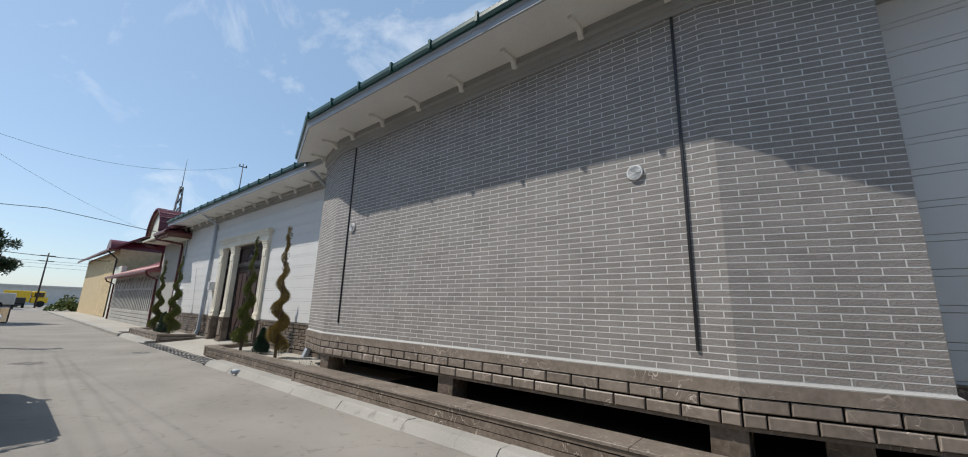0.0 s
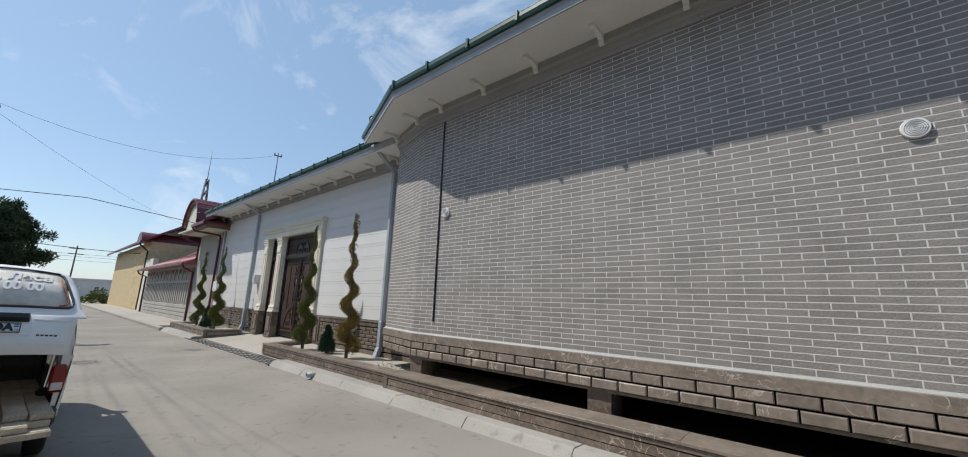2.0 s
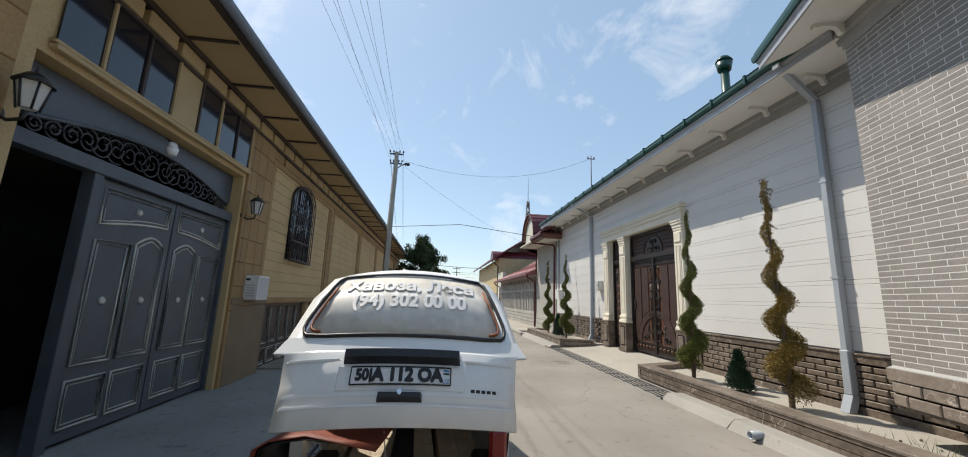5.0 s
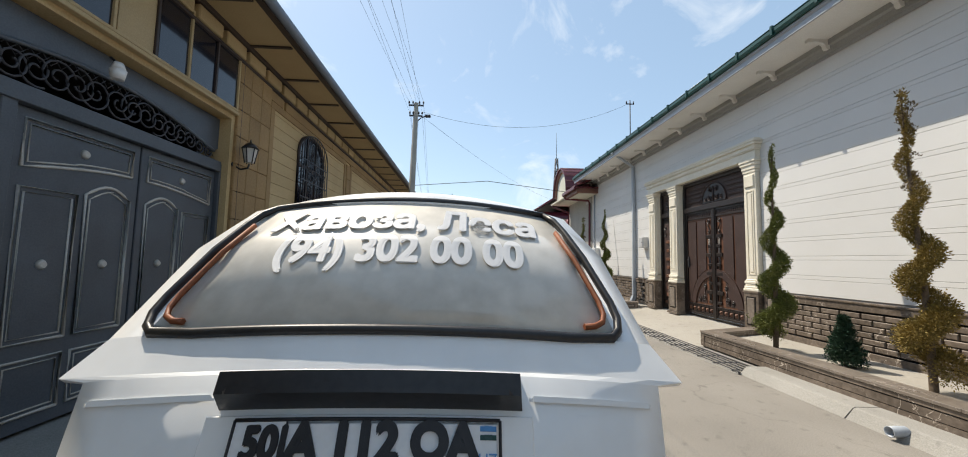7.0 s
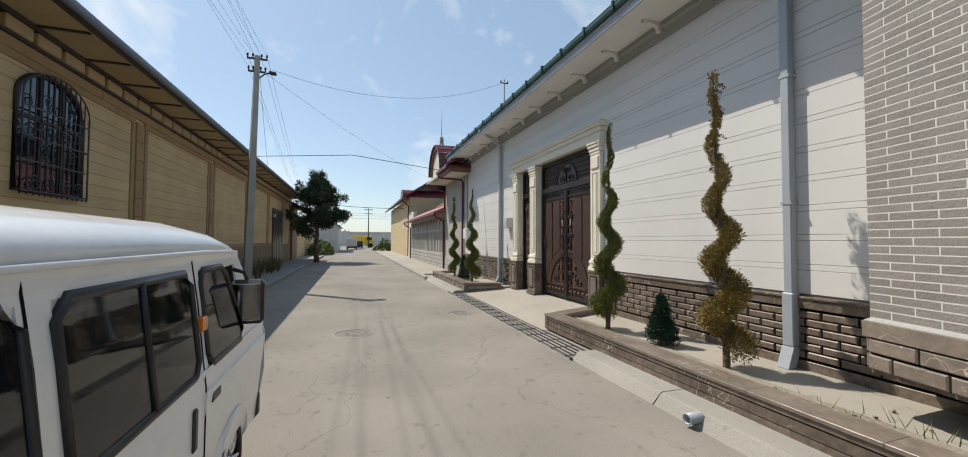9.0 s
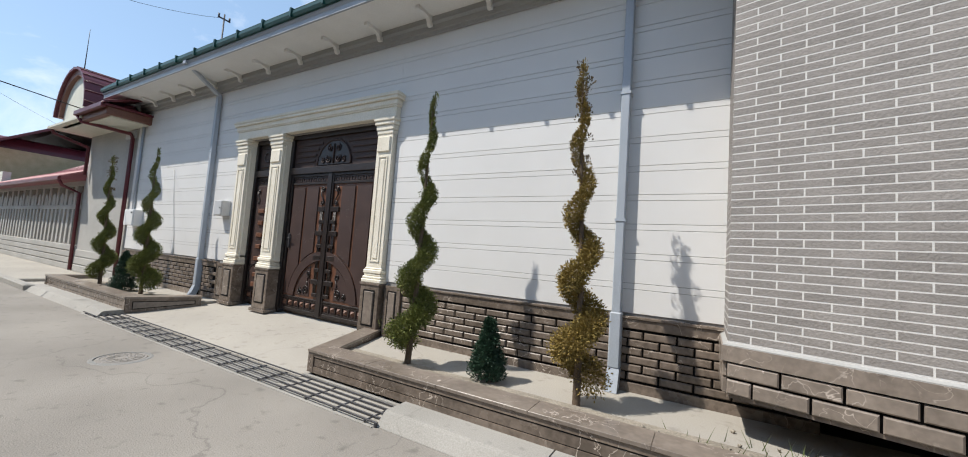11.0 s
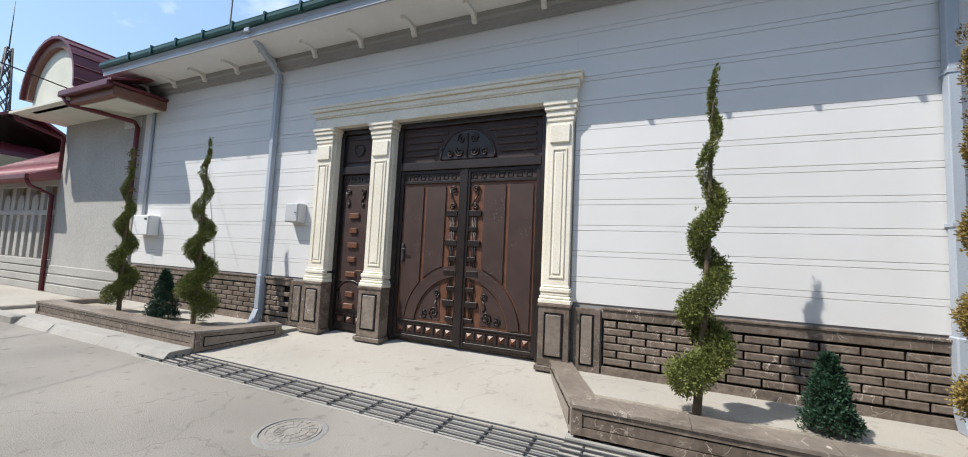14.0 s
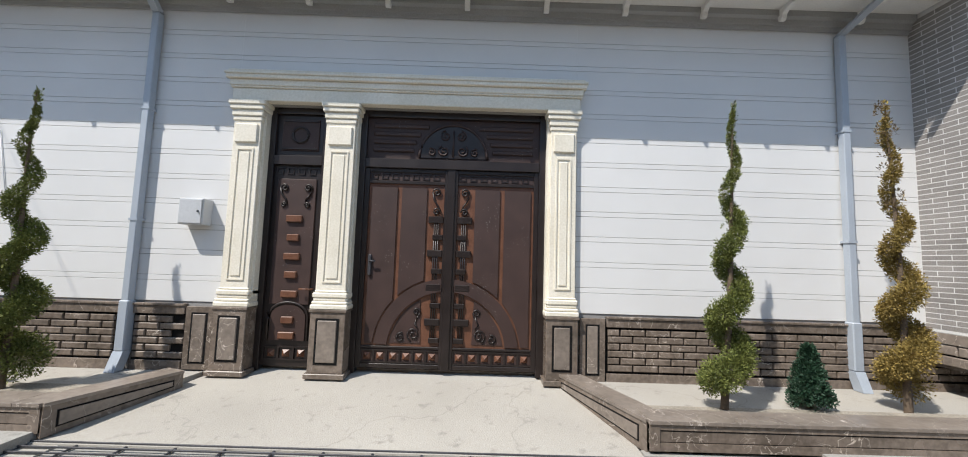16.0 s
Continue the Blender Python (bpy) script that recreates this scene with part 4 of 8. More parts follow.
GY = W + 0.13
gate = thing("double_gate", (-14.58, GY, GATE_FLOOR), "dark brown steel double gate with arch, scrolls and copper studs, shut", "gate")
bm = bmesh.new()
box(bm, -15.80, GY - 0.05, GATE_FLOOR, -15.70, GY + 0.08, 3.555, 0.005)
box(bm, -13.46, GY - 0.05, GATE_FLOOR, -13.36, GY + 0.08, 3.555, 0.005)
box(bm, -15.70, GY - 0.06, 2.80, -13.46, GY + 0.08, 2.92, 0.005)
box(bm, -15.70, GY - 0.05, 3.47, -13.46, GY + 0.08, 3.555, 0.005)
part("gate_frame", bm, BLACK_GATE, gate)
gate_leaf(gate, -1, -14.585, -15.70, GY)
gate_leaf(gate, 1, -14.585, -13.46, GY)
bm = bmesh.new()
box(bm, -14.635, GY - 0.045, 0.27, -14.535, GY - 0.028, 2.80, 0.005)
part("middle_stile", bm, BLACK_GATE, gate)
bm = bmesh.new()
box(bm, -15.70, GY, 2.92, -13.46, GY + 0.05, 3.47)
transom = part("transom", bm, BROWN_GATE, gate, "dark brown transom with fan scrolls")
for k in range(4):
    for x0, x1 in ((-15.62, -15.02), (-14.14, -13.54)):
        z = 3.02 + 0.105 * k
        cut = math.sqrt(max(0.0, 0.47 ** 2 - (z - 2.96) ** 2)) + 0.04
        p, q = (x0, -14.58 - cut) if x0 < -14.6 else (-14.58 + cut, x1)
        bm = bmesh.new()
        box(bm, p, GY - 0.022, z, q, GY, z + 0.055, 0.014)
        part("slat", bm, BROWN_GATE, transom)
bm = bmesh.new()
prism(bm, [(-14.58 + 0.42 * math.cos(math.pi * i / 24), GY, 2.955 + 0.42 * math.sin(math.pi * i / 24)) for i in range(25)], (0, -0.015, 0))
part("fan", bm, BLACK_GATE, transom)
bm = bmesh.new()
tube(bm, [(-14.58 + 0.44 * math.cos(math.pi * i / 24), GY - 0.015, 2.955 + 0.44 * math.sin(math.pi * i / 24)) for i in range(25)], 0.018)
part("fan_rim", bm, BROWN_GATE, transom)
bm = bmesh.new()
for s in (-1, 1):
    spiral(bm, -14.58 + s * 0.10, GY - 0.025, 3.25, 0.07, 1.5, 1.5, -1, 0.011, s)
    spiral(bm, -14.58 + s * 0.12, GY - 0.025, 3.05, 0.075, 1.5, 1.0, -1, 0.011, s)
    spiral(bm, -14.58 + s * 0.28, GY - 0.025, 3.03, 0.055, 1.4, 1.0, 1, 0.011, s)
tube(bm, [(-14.58, GY - 0.025, 2.97), (-14.58, GY - 0.025, 3.32)], 0.012)
part("scroll", bm, BROWN_GATE, transom)
bm = bmesh.new()
box(bm, -15.60, GY - 0.05, 1.42, -15.56, GY, 1.68, 0.006)
rod(bm, (-15.58, GY - 0.075, 1.60), (-15.50, GY - 0.075, 1.60), 0.011)
rod(bm, (-15.58, GY - 0.075, 1.60), (-15.58, GY - 0.03, 1.60), 0.011)
part("gate_handle", bm, STEEL_DARK, gate)

door = thing("side_gate", (-16.57, GY, GATE_FLOOR), "narrow dark brown steel door with copper blocks, shut", "door")
X0, X1 = -16.95, -16.19
bm = bmesh.new()
box(bm, X0, GY - 0.05, GATE_FLOOR, X0 + 0.07, GY + 0.08, 3.555, 0.005)
box(bm, X1 - 0.07, GY - 0.05, GATE_FLOOR, X1, GY + 0.08, 3.555, 0.005)
box(bm, X0 + 0.07, GY - 0.05, 2.80, X1 - 0.07, GY + 0.08, 2.92, 0.005)
box(bm, X0 + 0.07, GY - 0.05, 3.47, X1 - 0.07, GY + 0.08, 3.555, 0.005)
part("door_frame", bm, BLACK_GATE, door)
bm = bmesh.new()
box(bm, X0 + 0.07, GY, 0.27, X1 - 0.07, GY + 0.05, 3.47)
slab = part("door_leaf", bm, BLACK_GATE, door)
bm = bmesh.new()
box(bm, X0 + 0.13, GY - 0.018, 1.02, X1 - 0.13, GY, 2.62, 0.008)
part("tall_panel", bm, BROWN_GATE, slab)
bm = bmesh.new()
mid = (X0 + X1) / 2
prism(bm, [(mid - 0.22, GY, 0.58), (mid + 0.22, GY, 0.58)] + [(mid + 0.22 * math.cos(math.pi * i / 12), GY, 0.86 + 0.16 * math.sin(math.pi * i / 12)) for i in range(13)], (0, -0.018, 0))
part("arched_panel", bm, BROWN_GATE, slab)
bm = bmesh.new()
tube(bm, [(mid - 0.25, GY - 0.015, 0.58), (mid - 0.25, GY - 0.015, 0.83)] + [(mid - 0.25 * math.cos(math.pi * i / 12), GY - 0.015, 0.86 + 0.19 * math.sin(math.pi * i / 12)) for i in range(13)] + [(mid + 0.25, GY - 0.015, 0.58)], 0.016)
part("arch_moulding", bm, BLACK_GATE, slab)
for k, (z, wd) in enumerate(((2.06, .2), (1.82, .15), (1.58, .2), (1.35, .15), (1.11, .2), (0.79, .15), (0.60, .2))):
    bm = bmesh.new()
    box(bm, mid - wd / 2, GY - 0.05, z, mid + wd / 2, GY, z + 0.085, 0.008)
    part("copper_block", bm, COPPER_PAINT, slab, "copper brown raised block")
for s in (-1, 1):
    bm = bmesh.new()
    spiral(bm, mid + s * 0.15, GY - 0.028, 2.50, 0.05, 1.4, 0.0, 1, 0.012, s)
    spiral(bm, mid + s * 0.15, GY - 0.028, 2.28, 0.035, 1.3, math.pi, -1, 0.012, s)
    tube(bm, [(mid + s * 0.20, GY - 0.028, 2.50), (mid + s * 0.185, GY - 0.028, 2.42), (mid + s * 0.13, GY - 0.028, 2.36), (mid + s * 0.115, GY - 0.028, 2.28)], 0.012)
    part("scroll", bm, BLACK_GATE, slab)
greek_key(slab, X0 + 0.10, X1 - 0.10, GY - 0.002, 2.68, 2.77)
studs(slab, X0 + 0.10, X1 - 0.10, GY - 0.004, 0.34, 0.51, 3)
bm = bmesh.new()
box(bm, X0 + 0.14, GY - 0.014, 2.99, X1 - 0.14, GY, 3.41, 0.012)
part("transom_panel", bm, BROWN_GATE, slab)
bm = bmesh.new()
tube(bm, [(mid + 0.10 * math.cos(math.pi * i / 12), GY - 0.018, 3.2 + 0.10 * math.sin(math.pi * i / 12)) for i in range(25)], 0.018)
box(bm, X0 + 0.16, GY - 0.03, 3.01, X1 - 0.16, GY - 0.012, 3.025)
box(bm, X0 + 0.16, GY - 0.03, 3.375, X1 - 0.16, GY - 0.012, 3.39)
part("transom_ring", bm, BLACK_GATE, slab)
bm = bmesh.new()
rod(bm, (X1 - 0.10, GY - 0.075, 1.22), (X1 - 0.24, GY - 0.075, 1.22), 0.011)
rod(bm, (X1 - 0.10, GY - 0.075, 1.22), (X1 - 0.10, GY, 1.22), 0.011)
part("door_handle", bm, COPPER_PAINT, door)

# meter boxes on the facade
t = thing("meter_box", (-17.69, W, 1.97), "small light grey sheet metal meter box fixed to the facade", "meter box", "meter boxes")
bm = bmesh.new()
box(bm, -17.84, W - 0.17, 1.97, -17.54, W, 2.29, 0.008)
part("body", bm, BOX_GREY, t)
bm = bmesh.new()
box(bm, -17.825, W - 0.182, 1.985, -17.555, W - 0.168, 2.275, 0.004)
part("door", bm, BOX_GREY, t)
bm = bmesh.new()
rod(bm, (-17.59, W - 0.18, 2.13), (-17.59, W - 0.195, 2.13), 0.012)
part("lock", bm, LETTER_BLACK, t)
t = thing("meter_box", (-22.1, W, 1.66), "wide white gas meter cabinet fixed to the facade", "meter box", "meter boxes")
bm = bmesh.new()
box(bm, -22.40, W - 0.20, 1.66, -21.80, W, 2.08, 0.012)
part("body", bm, BOX_WHITE, t)
bm = bmesh.new()
box(bm, -22.12, W - 0.215, 1.67, -21.81, W - 0.198, 2.07, 0.01)
part("door", bm, BOX_WHITE, t)
bm = bmesh.new()
box(bm, -21.93, W - 0.222, 1.98, -21.85, W - 0.21, 2.02)
part("slot", bm, LETTER_BLACK, t)
# thin cable hanging on the facade
bm = bmesh.new()
tube(bm, [(-20.3, W - 0.012, 3.1), (-20.15, W - 0.012, 2.4), (-19.9, W - 0.012, 1.5), (-19.8, W - 0.012, 1.02)], 0.006, 5)
whole("facade_cable", bm, BOX_GREY, "thin grey cable running down the facade", "cable")
# roof vent pipe and small masts on the white house
t = thing("roof_vent", (-12.9, 6.5, 5.6), "dark green roof vent pipe with a round cap", "roof vent")
bm = bmesh.new()
rod(bm, (-12.9, 6.5, 5.3), (-12.9, 6.5, 7.45), 0.10)
part("pipe", bm, GREEN_METAL, t)
bm = bmesh.new()
rod(bm, (-12.9, 6.5, 7.42), (-12.9, 6.5, 7.62), 0.15, 0.19, 16)
rod(bm, (-12.9, 6.5, 7.66), (-12.9, 6.5, 7.78), 0.20, 0.12, 16)
rod(bm, (-12.9, 6.5, 7.6), (-12.9, 6.5, 7.68), 0.06)
part("cap", bm, GREEN_METAL, t)


# ---- planters ----
def planter_wall(t, x0, x1, y, z0, z1, deep=0.27):
    """A low marble wall along the street: slab on top, grooved front."""
    bm = bmesh.new()
    box(bm, x0, y + 0.03, z0, x1, y + deep - 0.02, z1 - 0.03)
    part("core", bm, MARBLE, t)
    h = z1 - 0.03 - z0
    for a, b, d in ((0.0, 0.30, 0.0), (0.34, 0.72, 0.008), (0.78, 0.97, 0.0)):
        bm = bmesh.new()
        box(bm, x0, y + 0.004 + d, z0 + a * h, x1, y + 0.04, z0 + b * h)
        part("front_course", bm, MARBLE, t)
    for u0, u1 in ((x0, x0 + 0.09), (x1 - 0.09, x1)):
        bm = bmesh.new()
        box(bm, u0, y, z0, u1, y + 0.05, z1 - 0.03)
        part("stile", bm, MARBLE, t)
    bm = bmesh.new()
    box(bm, x0 + 0.02, y + 0.016, z0, x1 - 0.02, y + 0.032, z1 - 0.03)
    part("joint", bm, BLACK_JOINT, t)
    x = x0
    while x < x1 - 0.01:
        e = min(x + 0.9, x1)
        bm = bmesh.new()
        box(bm, x + 0.0015, y - 0.012, z1 - 0.03, e - 0.0015, y + deep, z1 + random.uniform(-0.001, 0.001), 0.0015)
        part("coping_slab", bm, MARBLE_TOP, t)
        x = e


def planter_end(t, a, b, z0, z1, deep=0.24, flip=1):
    """The skewed end wall from the street corner a to the facade end b."""
    a, b = Vector((*a, 0)), Vector((*b, 0))
    d = (b - a).normalized()
    n = Vector((-d.y, d.x, 0)) * flip
    up = Vector((0, 0, 1))
    bm = bmesh.new()
    prism(bm, [a + up * z0, b + up * (z0 + 0.08), b + up * (z1 - 0.03), a + up * (z1 - 0.03)], n * deep)
    p = part("end_wall", bm, MARBLE, t)
    bm = bmesh.new()
    prism(bm, [a + up * (z1 - 0.03) - n * 0.012, b + up * (z1 - 0.03) - n * 0.012, b + up * z1 - n * 0.012, a + up * z1 - n * 0.012], n * (deep + 0.02))
    part("end_coping", bm, MARBLE_TOP, t)
    for g, mat, out in ((0.06, BLACK_JOINT, 0.003), (0.075, MARBLE_TOP, 0.009)):
        bm = bmesh.new()
        q, r = a + d * (g + 0.03), b - d * (g + 0.03)
        prism(bm, [q + up * (z0 + g) - n * out, r + up * (z0 + g + 0.07) - n * out, r + up * (z1 - 0.02 - g) - n * out, q + up * (z1 - 0.02 - g) - n * out], n * 0.02)
        part("end_groove" if mat is BLACK_JOINT else "end_field", bm, mat, p)


pl = thing("planter", (-9.9, 3.85, 0.12), "long low planter wall of polished brown marble beside the gate", "planter", "marble planters")
planter_wall(pl, -12.705, -7.41, 3.82, 0.09, 0.34)
planter_end(pl, (-12.71, 3.865), (-13.22, 5.18), 0.05, 0.335, flip=-1)
pl = thing("planter", (-2, 3.8, 0.12), "low stepped marble wall before the brick bay", "planter", "marble planters")
planter_wall(pl, -7.40, 6.0, 3.75, 0.09, 0.355, 0.38)
pl = thing("planter", (-19.5, 3.85, 0.12), "low planter of brown marble with skewed end", "planter", "marble planters")
planter_wall(pl, -22.55, -17.82, 3.81, 0.09, 0.335)
planter_end(pl, (-17.80, 3.815), (-17.42, 4.85), 0.05, 0.335, flip=1)
bm = bmesh.new()
box(bm, -22.55, 4.07, 0.05, -22.30, 4.72, 0.335, 0.006)
part("end_wall", bm, MARBLE_TOP, pl)
bm = bmesh.new()
prism(bm, [(-12.56, 4.07, 0.1), (-7.3, 4.07, 0.1), (-7.3, 4.42, 0.1), (-12.68, 4.42, 0.1)], (0, 0, 0.155))
box(bm, -22.3, 4.06, 0.1, -17.75, 4.58, 0.245, 0.01)
whole("ground_bed", bm, SOIL, "pale dry soil of the planting bed", "soil", "structure")
# rubble on the bed
bm = bmesh.new()
for i in range(14):
    x, y = random.uniform(-9.3, -7.4), random.uniform(4.25, 4.75)
    r = random.uniform(0.008, 0.026)
    t = bmesh.new()
    bmesh.ops.create_icosphere(t, subdivisions=1, radius=r)
    for v in t.verts:
        v.co *= random.uniform(0.6, 1.2)
    merge(bm, t, Matrix.Translation((x, y, 0.25 + r * 0.3)))
whole("rubble", bm, SOIL, "loose crumbs of mortar and earth on the bed", "rubble", "stuff")
bm = bmesh.new()
for i in range(32):
    x, y = random.gauss(-8.3, 0.35), random.gauss(4.42, 0.10)
    h, a = random.uniform(0.04, 0.16), random.uniform(0, 6.28)
    v = [bm.verts.new((x - 0.004, y, 0.24)), bm.verts.new((x + 0.004, y, 0.24)), bm.verts.new((x + 0.5 * h * math.cos(a), y + 0.5 * h * math.sin(a), 0.25 + h))]
    bm.faces.new(v)
whole("weeds", bm, WEED_GREEN, "sparse thin weeds in the planting bed", "weeds", "stuff")


# ---- plants ----
def sprigs(bm, centre, radius, n, size, up=0.4):
    """Small pointed leaf sprays over a lump."""
    for i in range(n):
        d = Vector((random.gauss(0, 1), random.gauss(0, 1), random.gauss(0, 1))).normalized()
        p = centre + d * radius * random.uniform(0.55, 1.08)
        tip = (d + Vector((0, 0, up)) + Vector((random.gauss(0, .35), random.gauss(0, .35), random.gauss(0, .35)))).normalized() * size * random.uniform(0.6, 1.5)
        side = tip.cross(Vector((random.gauss(0, 1), random.gauss(0, 1), random.gauss(0, 1)))).normalized() * size * 0.28
        a, b, c, e = p - side * 0.4, p + tip * 0.45 - side, p + tip, p + tip * 0.45 + side
        bm.faces.new([bm.verts.new(q) for q in (a, b, c, e)])


def spiral_tree(at, height, mat, turns, start, top_dry, label, full=1.0, tip=0.0):
    """A spiral-clipped juniper: bare stem and a rope of foliage that winds up it and thins."""
    at = Vector(at)
    t = thing("topiary_juniper", at, label, "topiary", "spiral junipers")
    lean = Vector((tip, random.uniform(-0.05, 0.05), 0))
    stem = [at + Vector((0.015 * math.sin(5 * f), 0.015 * math.cos(4 * f), height * f)) + lean * f for f in [i / 14 for i in range(15)]]
    bm = bmesh.new()
    rings = [[bm.verts.new(p + Vector((math.cos(a), math.sin(a), 0)) * (0.034 * (1 - i / 15) + 0.004)) for a in [2 * math.pi * j / 7 for j in range(7)]] for i, p in enumerate(stem)]
    for p, q in zip(rings, rings[1:]):
        for j in range(7):
            bm.faces.new((p[j], p[(j + 1) % 7], q[(j + 1) % 7], q[j])).smooth = True
    part("trunk", bm, BARK, t, "thin brown trunk")
    bm = bmesh.new()
    n = 150
    for i in range(n):
        f = i / (n - 1)
        z = 0.25 + (height - 0.29) * f
        a = start + turns * 2 * math.pi * f ** 0.94
        reach = (0.235 * (1 - f) ** 0.90 + 0.018) * full
        if f > 0.5 and random.random() < 0.15 + 0.5 * (f - 0.5):
            continue
        thick = reach * (0.55 + 0.07 * math.sin(2 * a)) * random.uniform(0.85, 1.2)
        off = reach * 0.46
        k = min(13, int(z / height * 14))
        c = stem[k].lerp(stem[k + 1], z / height * 14 - k) + Vector((off * math.cos(a), off * math.sin(a), 0))
        sprigs(bm, c, thick * 0.9, int(16 + 2500 * thick), 0.018 + 0.04 * thick, 0.25)
        if random.random() < 0.3:
            sprigs(bm, c + Vector((random.uniform(-1, 1), random.uniform(-1, 1), random.uniform(-.3, 1))) * thick, 0.03, 14, 0.024)
    for i in range(12):
        f = 0.86 + 0.14 * i / 11
        sprigs(bm, at + lean * f + Vector((0, 0, height * f)), 0.02, 8, 0.03, 1.6)
    part("foliage", bm, mat, t)
    if top_dry:
        bm = bmesh.new()
        for i in range(26):
            f = random.uniform(0.62, 1.0)
            a = random.uniform(0, 6.28)
            sprigs(bm, at + lean * f + Vector((0.05 * math.cos(a), 0.05 * math.sin(a), height * f)), 0.035, 22, 0.028, 0.9)
        tagged(part("dry_tip", bm, DRY_SHRUB, t, "dried brown tip"), kind="stuff")
    return t


spiral_tree((-9.80, 4.44, 0.24), 3.22, TOPIARY_BROWN, 4.7, 0.6, True, "tall spiral clipped juniper scorched yellow brown with a dry tip", 1.1, -0.08)
spiral_tree((-11.72, 4.36, 0.24), 3.12, TOPIARY_GREEN, 4.4, 2.4, False, "tall spiral clipped juniper, green with thin twisted tip", 1.1, 0.14)
spiral_tree((-18.85, 4.36, 0.24), 3.05, TOPIARY_GREEN, 4.4, 0.2, False, "tall spiral clipped juniper, dark green and full", 1.2)
spiral_tree((-20.95, 4.32, 0.24), 3.0, TOPIARY_GREEN, 4.2, 3.4, True, "thin spiral clipped juniper with a bare dry tip", 1.05)


def small_conifer(at, h, r):
    t = thing("dwarf_conifer", at, "small dense dark green cone shaped conifer", "conifer", "dwarf conifers")
    bm = bmesh.new()
    rod(bm, at, Vector(at) + Vector((0, 0, h * 0.8)), 0.02, 0.005, 6)
    part("trunk", bm, BARK, t)
    bm = bmesh.new()
    for i in range(260):
        f = random.random() ** 1.35
        a = random.uniform(0, 6.28)
        rr = r * (1 - f) ** 0.8 * random.uniform(0.55, 1.0)
        sprigs(bm, Vector(at) + Vector((rr * math.cos(a), rr * math.sin(a), 0.05 + (h - 0.08) * f)), 0.045, 44, 0.027, 0.5)
    part("foliage", bm, CONIFER_GREEN, t)


small_conifer((-10.76, 4.50, 0.25), 0.63, 0.19)
small_conifer((-19.55, 4.30, 0.245), 0.82, 0.24)

# ---- drain grating, pipe stub, manholes ----
t = thing("drain_grating", (-10.2, -1.54, 0.0), "steel bar grating in the apron beside the van", "grating")
for y in (-1.70, -1.63, -1.56, -1.49, -1.42):
    bm = bmesh.new()
    box(bm, -12.6, y - 0.012, 0.02, -7.9, y + 0.012, 0.05, 0.003)
    part("bar", bm, STEEL_DARK, t)
for i in range(10):
    bm = bmesh.new()
    box(bm, -12.5 + 0.5 * i, -1.71, 0.0, -12.476 + 0.5 * i, -1.41, 0.030, 0.003)
    part("cross_bar", bm, STEEL_DARK, t)
t = thing("drain_grating", (-14.5, 3.5, 0.0), "long welded steel bar grating over the drain channel", "grating")
for i, y in enumerate((3.44, 3.53, 3.62, 3.71, 3.80)):
    bm = bmesh.new()
    box(bm, -18.38, y - 0.006, 0.030, -11.22, y + 0.006, 0.046, 0.002)
    part("bar", bm, STEEL_DARK, t)
for i in range(18):
    x = -18.26 + 0.405 * i
    bm = bmesh.new()
    box(bm, x - 0.009, 3.43, 0.014, x + 0.009, 3.81, 0.029, 0.003)
    part("cross_bar", bm, STEEL_DARK, t)
for x in (-11.35,):
    bm = bmesh.new()
    box(bm, x + 0.10, 3.43, -0.02, x + 0.12, 3.455, 0.04)
    part("leg", bm, STEEL_DARK, t)
bm = bmesh.new()
box(bm, -18.45, 3.41, -0.1, -11.26, 3.83, 0.006)
whole("ground_channel", bm, KERB, "shallow drain channel", "channel", "structure")
bm = bmesh.new()
ring_o, ring_i, dep = 0.046, 0.039, 0.12
n = 24
for r0, y0, r1, y1 in ((ring_o, 3.53, ring_o, 3.38), (ring_o, 3.38, ring_i, 3.38), (ring_i, 3.38, ring_i, 3.49)):
    a = [bm.verts.new((-9.30 + r0 * math.cos(2 * math.pi * i / n), y0, 0.075 + r0 * math.sin(2 * math.pi * i / n))) for i in range(n)]
    b = [bm.verts.new((-9.30 + r1 * math.cos(2 * math.pi * i / n), y1, 0.075 + r1 * math.sin(2 * math.pi * i / n))) for i in range(n)]
    for i in range(n):
        bm.faces.new((a[i], a[(i + 1) % n], b[(i + 1) % n], b[i])).smooth = True
bm.faces.new([bm.verts.new((-9.30 + ring_i * math.cos(2 * math.pi * i / n), 3.49, 0.075 + ring_i * math.sin(2 * math.pi * i / n))) for i in range(n)])
bmesh.ops.remove_doubles(bm, verts=bm.verts, dist=0.0005)
whole("drain_pipe", bm, PIPE_GREY, "short grey plastic drain pipe stub in the kerb", "drain pipe")


